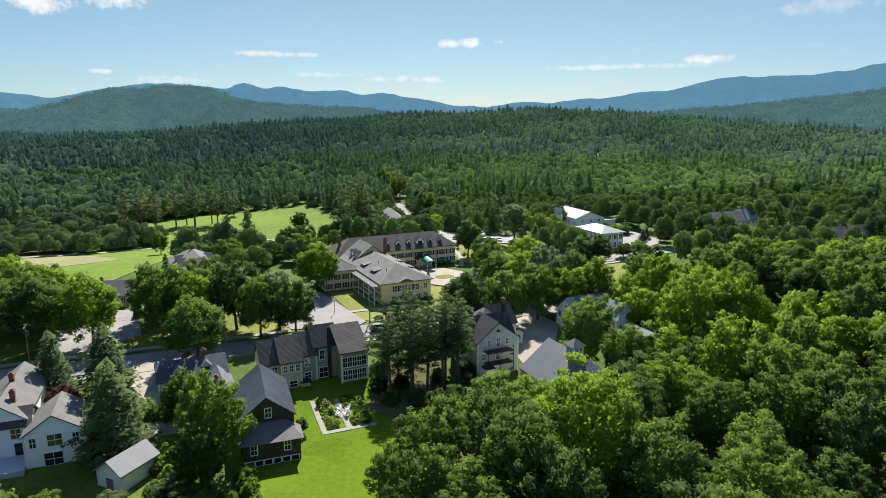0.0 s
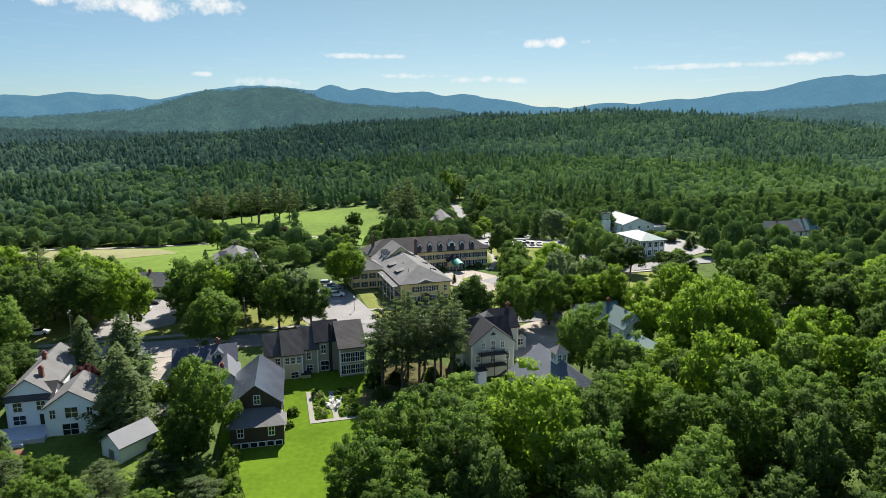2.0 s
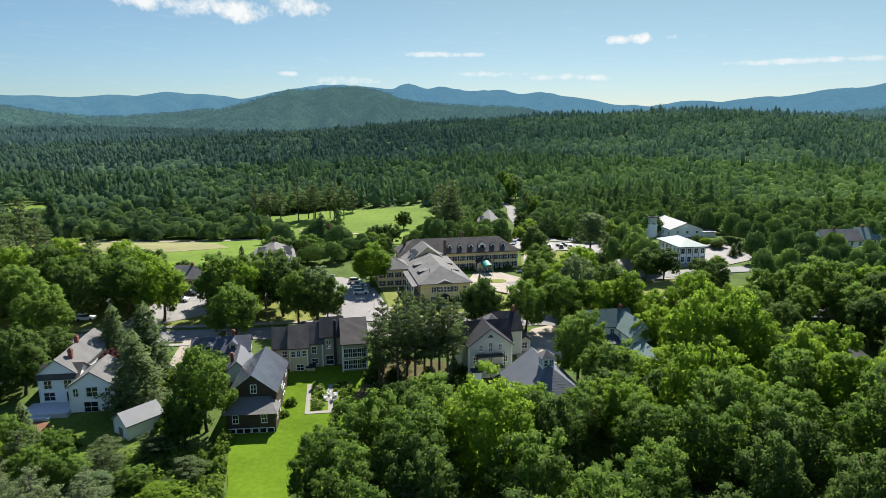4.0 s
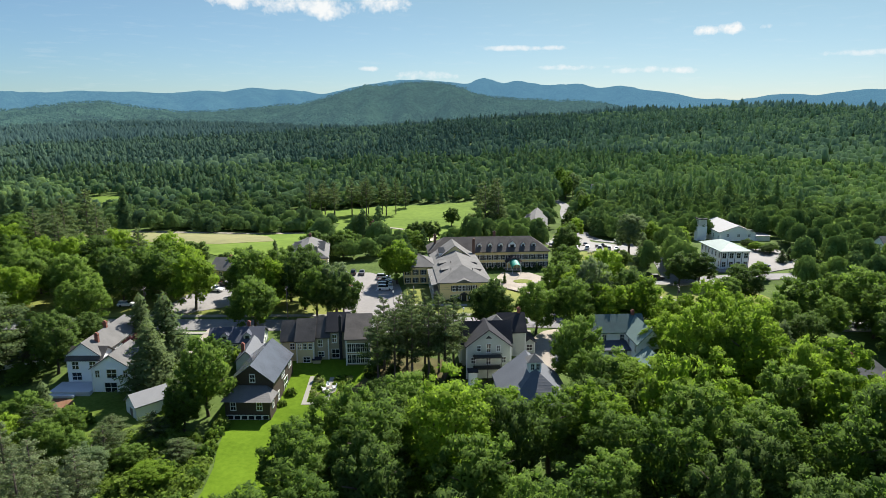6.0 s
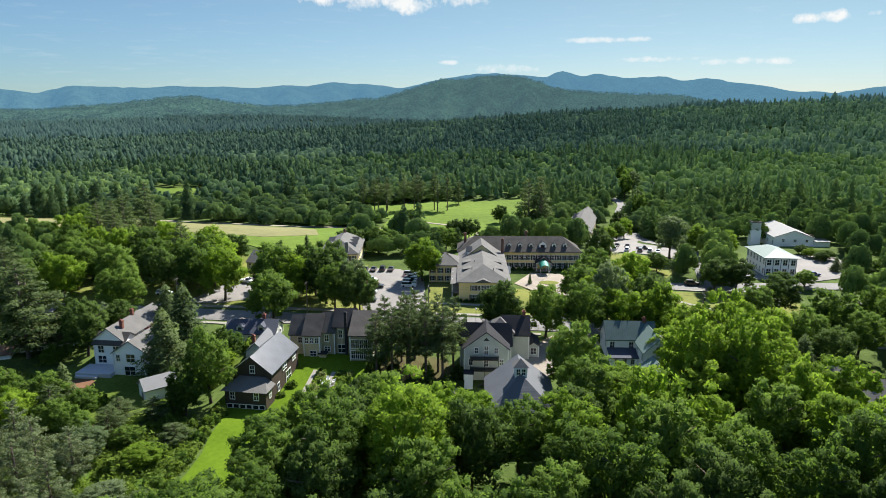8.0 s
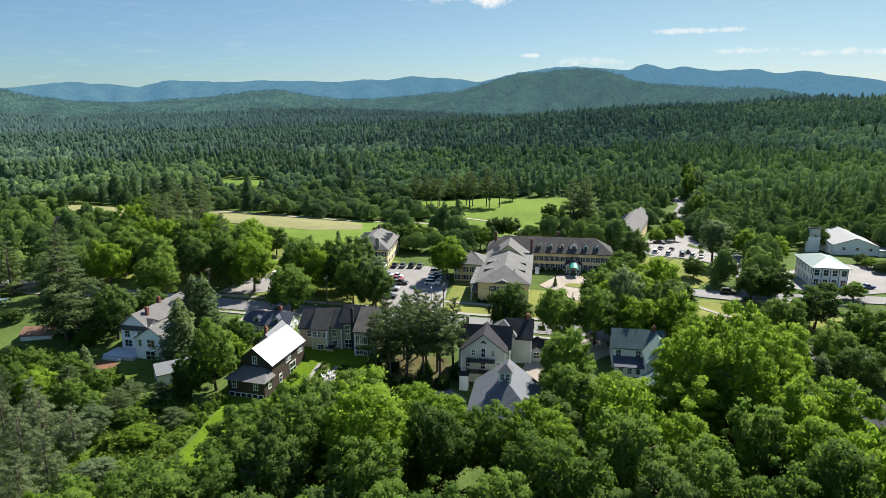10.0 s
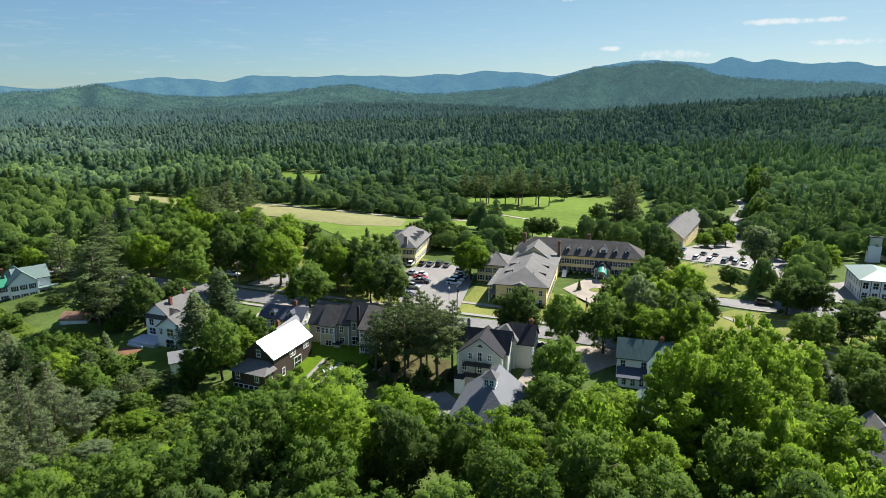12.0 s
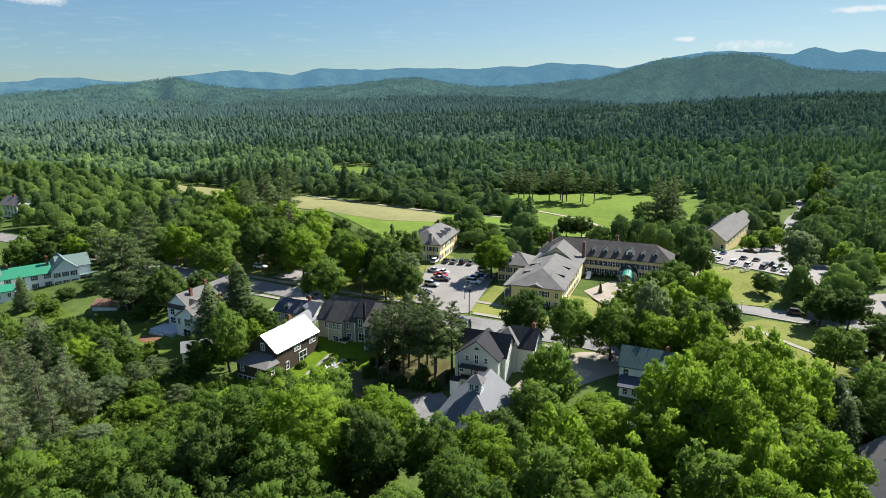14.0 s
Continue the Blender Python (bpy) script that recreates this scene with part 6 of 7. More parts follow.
dormer(inn, -6.0, 21.4, 6.6, "S", 1.5, 1.1, 2.0), dormer(inn, -8.0, 25.5, 6.8, "W", 1.5, 1.1, 2.0)
b = block(inn, 0.0, 42.0, 37.6, 49.5, 6.3, 10.8, "x", YELLOW, OLDSHINGLE, "hip", over=0.7, z0=-1.5, run=0.9)
for z in (0.9, 3.6):
    for k in range(16):
        u = 16.2 + 1.66 * k
        if z < 3 and 26.6 < u < 31.6:
            continue
        window(inn, b, "S", u, z, 0.8, 1.6, True)
row(inn, b, "E", (0.9, 3.6), 4, 0.8, 1.6, True), row(inn, b, "W", (0.9, 3.6), 4, 0.8, 1.6, True)
for x in (17.6, 21.4, 25.2, 33.2, 37.0):
    dormer(inn, x, 39.2, 7.5, "S", 1.5, 1.2, 2.2, None, DARKSHINGLE)
dormer(inn, 29.2, 38.8, 7.2, "S", 2.6, 1.6, 2.8, None, DARKSHINGLE)
for x, y, z in ((14.9, 35.0, 11.6), (2.2, 43.5, 11.8), (24.0, 46.5, 12.0)):
    chimney(inn, x, y, 4, z, 0.9, OLDBRICK)
part("portico", Geo().box(26.6, 31.8, 34.4, 37.6, 2.9, 3.3), TRIM, inn, "white entrance portico"), part("portico_step", Geo().box(26.4, 32.0, 34.2, 37.58, -0.6, 0.5), STONE, inn)
for x in (26.9, 28.2, 30.2, 31.5):
    part("column", Geo().tube([(x, 34.7, 0.5), (x, 34.7, 2.9)], [0.16, 0.13], 8), TRIM, inn)
part("portico_roof", gable_roof(26.8, 31.6, 34.6, 37.7, 3.3, 5.0, "y", 0.4), DARKSHINGLE, inn)
arch = Geo()
n = 10
outer = [(29.2 + 1.6 * math.cos(math.pi * k / n), 1.5 * math.sin(math.pi * k / n)) for k in range(n + 1)]
inner = [(29.2 + 1.52 * math.cos(math.pi * k / n), 1.42 * math.sin(math.pi * k / n)) for k in range(n, -1, -1)]
arch.prism([(x, 29.5, 2.2 + z) for x, z in outer + inner], [(x, 34.7, 3.0 + z) for x, z in outer + inner])
part("awning", arch, AWNING, inn, "green arched canvas awning over the entrance")
for x in (27.7, 30.7):
    part("awning_pole", Geo().tube([(x, 29.6, -0.6), (x, 29.6, 2.3)], [0.05, 0.05], 6), TRIM, inn)
part("stairs", Geo().prism([(16.4, 31.0, -0.4), (16.4, 35.0, -0.4), (16.4, 35.0, 2.0)], [(17.8, 31.0, -0.4), (17.8, 35.0, -0.4), (17.8, 35.0, 2.0)]), TRIM, inn, "white outside stair")

# yellow guest house
an = thing("guest_house", pose(-73.8, 171.2, 2.8, 0, 0, 30), "yellow clapboard guest house with a grey hipped roof", "house")
b = block(an, 0, 12.6, 0, 24.0, 6.2, 10.4, "y", YELLOW, SHINGLE, "hip", over=0.6, z0=-1.5, run=0.8)
for z in (0.9, 3.9):
    for u in (1.5, 3.6, 9.0, 11.1):
        window(an, b, "S", u, z, 0.85, 1.6, True)
window(an, b, "S", 6.3, 3.9, 0.85, 1.6, True), door(an, b, "S", 6.3, 0.2, 1.2, 2.1, TRIM)
row(an, b, "E", (0.9, 3.9), 8, 0.85, 1.6, True), row(an, b, "W", (0.9, 3.9), 8, 0.85, 1.6, True)
for y in (7.0, 11.5, 16.0):
    dormer(an, 11.6, y, 6.9, "E", 1.6, 1.3, 2.4), dormer(an, 1.0, y, 6.9, "W", 1.6, 1.3, 2.4)
chimney(an, 3.6, 0.8, 6, 10.2, 1.2, STONE), chimney(an, 9.0, 0.8, 6, 10.2, 1.2, STONE), chimney(an, 6.3, 18.0, 9, 11.4, 0.9, OLDBRICK)
part("porch_roof", gable_roof(5.4, 7.4, -1.4, 0.0, 2.5, 3.2, "y", 0.2), TRIM, an)
for x in (5.5, 7.2):
    part("column", Geo().tube([(x, -1.3, -0.6), (x, -1.3, 2.5)], [0.12, 0.1], 8), TRIM, an)

# function hall behind the inn
hz = float(land(-18, 296))
fh = thing("function_hall", pose(-24.5, 291.0, hz, 0, 0, 12), "long yellow hall with a grey gabled roof", "hall")
b = block(fh, 0, 12, 0, 44, 4.6, 9.0, "y", YELLOW, SHINGLE, z0=-2.5)
window(fh, b, "S", 6.0, 5.4, 1.2, 1.6), row(fh, b, "S", (1.4,), 3), row(fh, b, "E", (1.4,), 8)
for k in range(5):
    dormer(fh, 1.2, 5 + 8.0 * k, 5.1, "W", 2.2, 1.3, 2.6, YELLOW)
b = block(fh, 2, 11, 44.5, 62, 3.8, 7.4, "y", YELLOW, SHINGLE, z0=-3.5)

# white hall with a tower, and the pale green roofed hall before it
bz = float(land(72, 298))
bw = thing("town_hall", pose(70.6, 298.0, bz - 1.6, 0, 0, 20), "large white hall with a pale low gabled roof and square tower", "hall")
b = block(bw, -8.0, 7.4, 0, 24, 5.2, 8.0, "y", WHITE, PALEMETAL, z0=-1.5)
for u in (3.6, 8.2, 12.8):
    window(bw, b, "S", u, 3.4, 1.0, 1.0)
row(bw, b, "W", (2.2,), 5)
b = block(bw, 7.4, 13.4, -1.0, 14.0, 3.8, 4.2, "x", WHITE, PALEMETAL, "flat", z0=-1.5, over=0.2)
tw = part("tower", Geo().box(-14.5, -10.5, 8.0, 12.0, -1.5, 6.4), WHITE, bw, "square white tower")
part("tower_top", Geo().box(-14.3, -10.7, 8.2, 11.8, 6.4, 9.6), GREY, tw), part("tower_cap", Geo().box(-14.7, -10.3, 7.8, 12.2, 9.61, 9.9), DARKSHINGLE, tw)
gz = float(land(62, 238))
gr = thing("meeting_house", pose(61.3, 238.9, gz, 0, 0, 23), "white hall with a pale green hipped metal roof", "hall")
b = block(gr, 0, 10.2, 0, 16.4, 6.4, 8.8, "y", WHITE, MINT, "hip", over=0.8, z0=-1.0)
row(gr, b, "S", (0.9, 4.0), 4, 1.3, 1.8), row(gr, b, "W", (0.9, 4.0), 6, 0.9, 1.8), row(gr, b, "E", (0.9, 4.0), 6, 0.9, 1.8)
for k in range(5):
    part("batten", Geo().box(0.0 + 2.5 * k, 0.16 + 2.5 * k, -0.06, 0.02, 0, 6.3), SLATE, gr)

# houses at the edges of the village
for x, y, t, L, D, ze, zr, wm, rm, lab in ((118, 268, 20, 16, 9, 6.0, 9.6, WHITE, SHINGLE, "white house with grey gabled roofs among trees"),
                                           (133, 276, 20, 9, 9, 6.0, 9.8, WHITE, MINT, "white house with a pale green roof among trees"),
                                           (152, 236, 22, 20, 9, 4.6, 8.6, WHITE, SHINGLE, "long white barn with a grey roof"),
                                           (-206, 128, 25, 12, 9, 6.0, 9.2, GREY, DARKSHINGLE, "grey house with a dark roof among trees"),
                                           (-262, 76, 25, 12, 9, 6.0, 9.2, WHITE, SHINGLE, "white house half hidden by trees"),
                                           (-97, 160, 8, 13, 9, 3.2, 6.2, CREAM, SHINGLE, "low cream building with a grey roof"),
                                           (44, 560, 10, 12, 8, 4.0, 7.0, GREY, SHINGLE, "small grey house at the wood's edge"),
                                           (-66, 452, 10, 10, 8, 4.0, 7.0, GREY, DARKSHINGLE, "small grey house at the wood's edge"),
                                           (-20, 500, 30, 11, 8, 4.0, 7.0, WHITE, SHINGLE, "small white house at the wood's edge")):
    hs = thing("house", pose(x, y, float(land(x, y)), 0, 0, t), lab, "house", "outlying houses")
    b = block(hs, 0, L, 0, D, ze, zr, "x", wm, rm, z0=-1.5)
    row(hs, b, "S", (1.2, 4.0) if ze > 5 else (1.2,), 5), row(hs, b, "E", (1.2,), 3), row(hs, b, "W", (1.2,), 3)
    chimney(hs, L * 0.4, D * 0.5, ze, zr + 1.0)

# house with a dark hipped roof beside the grove
hh = thing("house", pose(77.9, 135.0, 0.5, 0, 0, 26.5), "pale grey house with a grey hipped roof beside the grove", "house", "outlying houses")
b = block(hh, 0, 15.0, 0, 10.6, 3.4, 7.5, "x", GREY, SHINGLE, "hip", run=0.58, over=0.5, z0=-1.0)
row(hh, b, "S", (0.8,), 5, 0.9, 1.4), row(hh, b, "W", (0.8,), 3, 0.9, 1.4)
b = block(hh, 4.0, 10.0, 10.6, 16.0, 3.2, 6.0, "y", GREY, SHINGLE, z0=-1.0)
chimney(hh, 8.0, 5.6, 6.0, 8.6)

# white house with bright green roofs
ge = thing("farmhouse", pose(-127.5, 54.5, 1.6, 0, 0, 88), "long white farmhouse with bright green roofs", "house")
b = block(ge, -8, 3, -1.0, 7.5, 3.4, 7.0, "x", WHITE, MINT, z0=-1.8)
b = block(ge, -8, 5, -4.5, -1.02, 2.4, 3.5, "x", WHITE, EMERALD, "shed", z0=-1.8)
row(ge, b, "S", (0.6,), 5, 0.8, 1.2)
b = block(ge, 3.0, 16.0, 0.5, 7.0, 4.8, 7.2, "x", WHITE, EMERALD, z0=-1.8)
row(ge, b, "S", (0.6, 3.1), 4, 0.8, 1.3, True)
b = block(ge, 16.0, 23.0, -1.5, 8.0, 5.6, 8.8, "y", WHITE, MINT, z0=-1.8)
row(ge, b, "S", (0.6, 3.3), 3, 0.8, 1.4, True), row(ge, b, "E", (0.6, 3.3), 3, 0.8, 1.4, True)
b = block(ge, 18.0, 27.0, 1.0, 7.5, 5.6, 8.6, "x", WHITE, MINT, z0=-1.8)
row(ge, b, "E", (0.6, 3.3), 2, 0.8, 1.4, True)
part("porch_roof", Geo().box(23.0, 29.0, -1.2, 0.98, 2.6, 2.8), MINT, ge)
for x in (23.4, 25.4, 27.4, 28.8):
    part("post", Geo().box(x - 0.08, x + 0.08, -1.1, -0.94, -1.8, 2.6), TRIM, ge)
chimney(ge, 5.0, 3.7, 6, 8.4), chimney(ge, 15.6, 3.0, 6.5, 9.6)

# low white building with a new wooden deck
lw = thing("bungalow", pose(-94.0, 76.0, 0.6, 0, 0, 44), "low white bungalow with a grey roof and new deck", "house")
b = block(lw, 4, 19, 2.0, 8.5, 3.0, 4.8, "x", WHITE, SHINGLE, z0=-0.8)
row(lw, b, "S", (0.9,), 6)
b = block(lw, -2.5, 4.5, -0.5, 5.5, 2.2, 3.4, "x", WHITE, RUST, z0=-0.8)
part("deck", Geo().box(10.0, 16.0, -1.5, 1.95, -0.5, 0.45), DECK, lw, "new pale wooden deck")

# ---------------------------------------------------------------- cars
CARPAINT = {}


def paint(name, colour, metal=0.0):
    if name not in CARPAINT:
        m = bpy.data.materials.new(name)
        m.use_nodes = True
        N = Nodes(m.node_tree)
        dust = N.noise(N.add("ShaderNodeTexCoord").outputs["Object"], 3.0, 4.0)
        b_ = N.add("ShaderNodeBsdfPrincipled", Base_Color=colour + (1,), Metallic=metal, Roughness=N.math("ADD", 0.25, N.math("MULTIPLY", dust, 0.2)), Coat_Weight=0.4)
        N.add("ShaderNodeOutputMaterial", Surface=b_.outputs[0])
        CARPAINT[name] = m
    return CARPAINT[name]


TYRE = material("tyre rubber", (0.02, 0.02, 0.02), 0.9, 0.2)


def car_shape(length, height, wagon, truck=False):
    """Side outlines of a car, swept across its width and drawn in towards the roof."""
    L, H = length / 2, height
    low = [(-L, 0.35), (-L + 0.05, 0.75), (-L * 0.96, H * 0.56), (-L * 0.45, H * 0.60), (L * 0.35, H * 0.62), (L * 0.92, H * 0.52), (L, 0.72), (L, 0.35), (L * 0.8, 0.26), (-L * 0.8, 0.26)]
    body = Geo()
    W_ = 0.88
    n = len(low)
    rows_ = [(-W_, 0.94), (-W_ - 0.03, 1.0), (W_ + 0.03, 1.0), (W_, 0.94)]
    for y, k in rows_:
        body.v += [(x * (0.985 if k < 1 else 1.0), y, z * (1.0 if z < 0.5 else k)) for x, z in low]
    for r_ in range(3):
        body.f += [(r_ * n + i, r_ * n + (i + 1) % n, (r_ + 1) * n + (i + 1) % n, (r_ + 1) * n + i) for i in range(n)]
    body.f += [tuple(range(n)), tuple(range(3 * n, 4 * n))]
    back, front = (-L * (0.90 if wagon else 0.55), L * 0.42)
    if truck:
        back = -L * 0.12
    r0, r1 = (back + (0.25 if wagon or truck else 0.55), front - 0.75)
    z0, z1 = H * 0.585, H
    cab = Geo().prism([(back, -0.80, z0), (front, -0.80, z0), (r1, -0.66, z1 - 0.06), (r0, -0.66, z1 - 0.06)], [(back, 0.80, z0), (front, 0.80, z0), (r1, 0.66, z1 - 0.06), (r0, 0.66, z1 - 0.06)])
    top = Geo().prism([(r0 - 0.06, -0.68, z1 - 0.06), (r1 + 0.06, -0.68, z1 - 0.06), (r1 + 0.02, 0.68, z1 - 0.06), (r0 - 0.06, 0.68, z1 - 0.06)],
                      [(r0 + 0.05, -0.58, z1 + 0.02), (r1 - 0.05, -0.58, z1 + 0.02), (r1 - 0.05, 0.58, z1 + 0.02), (r0 + 0.05, 0.58, z1 + 0.02)])
    wheel = Geo().tube([(0, -0.11, 0), (0, 0.11, 0)], [0.34, 0.34], 12)
    wheel.f.append(tuple(range(11, -1, -1)))
    return body.mesh("body", TRIM), cab.mesh("glasshouse", GLASS), top.mesh("roof", TRIM), wheel.mesh("wheel", TYRE)


SHAPES = {"car": car_shape(4.6, 1.45, False), "suv": car_shape(4.75, 1.72, True), "pickup": car_shape(5.6, 1.80, False, True)}
LAMP_W, LAMP_R = material("headlamp", (0.7, 0.7, 0.7), 0.2, 0.1), material("tail lamp", (0.35, 0.01, 0.01), 0.3, 0.1)
LAMP = Geo().box(-0.06, 0.06, -0.16, 0.16, -0.07, 0.07)
lamp_mesh = LAMP.mesh("headlight", LAMP_W), LAMP.mesh("taillight", LAMP_R)
PAINTS = {"white": paint("white car paint", (0.78, 0.78, 0.77)), "black": paint("black car paint", (0.012, 0.012, 0.014)), "grey": paint("grey car paint", (0.16, 0.165, 0.17), 0.5),
          "silver": paint("silver car paint", (0.45, 0.46, 0.47), 0.6), "red": paint("red car paint", (0.32, 0.015, 0.012)), "blue": paint("blue car paint", (0.03, 0.07, 0.22))}


def car(shape, colour, x, y, turn, group):
    words = {"car": "saloon car", "suv": "estate car", "pickup": "pickup truck"}[shape]
    bm_, cm, rm, wm = SHAPES[shape]
    c = thing("car", pose(x, y, float(land(x, y)) + 0.3, 0, 0, turn), colour + " parked " + words + " on pale asphalt", "car", group)
    part("body", recolour(bm_, PAINTS[colour]), None, c), part("glasshouse", cm, None, c), part("roof", recolour(rm, PAINTS[colour]), None, c)
    L = {"car": 2.3, "suv": 2.375, "pickup": 2.8}[shape]
    for sx in (-0.62, 0.62):
        for sy in (-0.80, 0.80):
            part("wheel", wm, None, c, at=pose(sx * L, sy, 0.34))
    for sy in (-0.62, 0.62):
        part("headlight", lamp_mesh[0], None, c, at=pose(L - 0.04, sy, 0.72)), part("taillight", lamp_mesh[1], None, c, at=pose(-L + 0.04, sy, 0.85))
    return c


for shape, colour, x, y, turn in [("suv", "white", -63, 175.5, 115), ("car", "black", -60.5, 178.5, 115), ("car", "grey", -58, 180, 115), ("suv", "black", -55.5, 182, 115), ("car", "grey", -52.8, 183, 115),
                                  ("car", "silver", -54.5, 167.5, 20), ("car", "white", -51.5, 168.5, 200), ("car", "red", -49, 165.5, 20), ("car", "grey", -47, 162.5, 200), ("car", "black", -45.5, 163.5, 20),
                                  ("suv", "silver", -43.8, 157, 20), ("car", "black", -39.5, 150.5, 20), ("suv", "silver", -43.2, 180, 20), ("car", "grey", -41.2, 177.2, 20), ("car", "blue", -39.6, 174.4, 200),
                                  ("suv", "silver", -38.2, 171.4, 20), ("suv", "white", -36.8, 168.4, 20)]:
    car(shape, colour, x, y, turn, "cars beside the inn")
for shape, colour, x, y, turn in [("car", "grey", -3, 256, 95), ("car", "white", 1.5, 255.5, 95), ("suv", "white", 7, 255.5, 95), ("suv", "white", 12, 255.5, 95), ("suv", "grey", 17, 256, 95), ("suv", "silver", 20.5, 257, 95),
                                  ("car", "white", 23.4, 257.6, 95), ("pickup", "black", 17, 262.5, 10), ("car", "black", 5, 268.5, 95), ("car", "black", 9, 270, 95), ("car", "blue", -5, 274, 100), ("car", "white", -7.5, 271, 100),
                                  ("pickup", "black", -4, 298, 15), ("car", "black", -11, 326, 15), ("car", "white", -13, 334, 15), ("car", "white", 19, 306, 120), ("car", "black", -12, 318, 15)]:
    car(shape, colour, x, y, turn, "cars behind the inn")
for shape, colour, x, y, turn in [("suv", "black", -15, 141.8, 22), ("suv", "black", 41, 218, 22), ("car", "grey", 62.5, 201, 25), ("car", "red", 17, 202, 45), ("car", "silver", 12, 197, 45), ("suv", "black", -77.5, 153, 110),
                                  ("pickup", "white", -85, 148, 5), ("car", "black", -86, 154.5, 5), ("suv", "white", -97.5, 126.5, 25), ("car", "blue", 76, 246, 40), ("car", "grey", 50, 222.5, 22)]:
    car(shape, colour, x, y, turn, "cars on the streets")

# ---------------------------------------------------------------- street furniture
POLEWOOD = material("weathered pole", (0.17, 0.14, 0.11), 0.9, 0.25, 2.0)


def utility_pole(x, y, h, turn):
    p = thing("utility_pole", pose(x, y, float(land(x, y)), 0, 0, turn), "weathered wooden utility pole with crossarm", "pole", "utility poles")
    part("pole", Geo().tube([(0, 0, -0.5), (0, 0, h)], [0.17, 0.11], 8), POLEWOOD, p)
    part("crossarm", Geo().box(-0.06, 0.06, -1.2, 1.2, h - 0.7, h - 0.56), POLEWOOD, p)
    for s in (-1.05, -0.4, 0.4, 1.05):
        part("insulator", Geo().tube([(0, s, h - 0.56), (0, s, h - 0.38)], [0.05, 0.035], 6), TRIM, p)
    part("transformer", Geo().tube([(0.3, 0, h - 2.4), (0.3, 0, h - 1.5)], [0.2, 0.2], 10), STEEL, p)
    return p


POLES = [(-120, 106.5), (-84, 120.5), (-49, 134.5), (-18, 148), (14, 161), (48, 181), (84, 192)]
for x, y in POLES:
    utility_pole(x, y, 9.0, 22.5)
for (x0, y0), (x1, y1) in zip(POLES, POLES[1:]):
    for s in (-1.05, 1.05):
        n = 9
        pts = []
        for k in range(n):
            t = k / (n - 1)
            x, y = x0 + (x1 - x0) * t, y0 + (y1 - y0) * t
            z = (float(land(x0, y0)) * (1 - t) + float(land(x1, y1)) * t) + 8.6 - 0.7 * 4 * t * (1 - t)
            pts.append((x - s * 0.38, y + s * 0.92, z))
        w = part("power_line", Geo().tube(pts, [0.014] * n, 4), STEEL)
        tagged(w, "thin black power line between wooden poles", "cable", "power lines")


def street_lamp(x, y):
    p = thing("street_lamp", pose(x, y, float(land(x, y))), "slim dark street lamp with a lantern head", "street lamp", "street lamps")
    part("post", Geo().tube([(0, 0, -0.3), (0, 0, 0.6), (0, 0, 3.6)], [0.12, 0.06, 0.05], 8), STEEL, p)
    part("lantern", Geo().tube([(0, 0, 3.6), (0, 0, 3.75), (0, 0, 4.1), (0, 0, 4.25)], [0.08, 0.2, 0.24, 0.05], 8), TRIM, p)
    return p


for x, y in ((-28, 156), (-4, 148.5), (36, 171), (31, 205), (66, 196), (24, 153)):
    street_lamp(x, y)

# parking lines
for k in range(11):
    x, y = -37.0 - 0.62 * k * 1.0, 167.0 + 1.35 * k
    if k < 9:
        l_ = part("parking_line", Geo().box(-2.4, 2.4, -0.06, 0.06, 0, 0.02), LINES, at=pose(x + 0.3, y + 0.2, float(land(x, y)) + 0.23, 0, 0, 20))
        tagged(l_, "faded white parking line on asphalt", "road marking", "parking lines", "structure")

# ---------------------------------------------------------------- garden behind the terrace
gd = pose(-20.2, 97.2, 0, 0, 0, 23)


def bed_at(u, v):
    q_ = gd @ Vector((u, v, 0))
    return q_.x, q_.y


for poly in ([(0, 0), (9.5, 0), (9.5, 0.9), (0, 0.9)], [(0, 0.9), (0.9, 0.9), (0.9, 11), (0, 11)], [(4.3, 0.9), (5.3, 0.9), (5.3, 10.5), (4.3, 10.5)]):
    sheet("garden_path", [bed_at(*p_) for p_ in poly], PAVING, "pale stone garden path", "path", 0.22)
sheet("garden_path", [bed_at(4.8 + 1.5 * math.cos(k * math.pi / 6), 5.6 + 1.5 * math.sin(k * math.pi / 6)) for k in range(12)], PAVING, "round pale stone sitting place in the garden", "path", 0.24)


def shrub(x, y, r, h, mat, label, group, leaves=260):
    p_, n_ = bush(1.0, 1.0, leaves, 0.2)
    v, f = cards(p_ * np.array([r, r, h]), n_, np.full(leaves, 0.16 + 0.10 * r))
    b_ = thing("shrub", pose(x, y, float(land(x, y))), label, "shrub", group)
    part("foliage", big_mesh("foliage", v, f, mat), None, b_)
    part("stems", Geo().tube([(0, 0, -0.2), (0.05, 0, h * 0.6)], [0.06, 0.03], 5).tube([(0, 0, 0), (r * 0.4, 0.1, h * 0.6)], [0.04, 0.02], 5), BARK, b_)
    return b_


BLOOM = leafy("flowering leaves", (0.08, 0.13, 0.02), (0.30, 0.32, 0.16))
gr_ = np.random.default_rng(77)
for u0, u1 in ((1.1, 4.1), (5.5, 9.2)):
    for v0 in np.arange(1.6, 10.4, 1.25):
        for u in np.arange(u0 + 0.5, u1, 1.25):
            if math.hypot(u - 4.8, v0 - 5.6) < 2.1:
                continue
            x, y = bed_at(u + gr_.uniform(-0.3, 0.3), v0 + gr_.uniform(-0.3, 0.3))
            shrub(x, y, gr_.uniform(0.55, 0.85), gr_.uniform(0.4, 1.0), [SHRUB, BLOOM, MAPLE][int(gr_.integers(3))], "leafy perennial clump in the garden bed", "garden plants", 90)


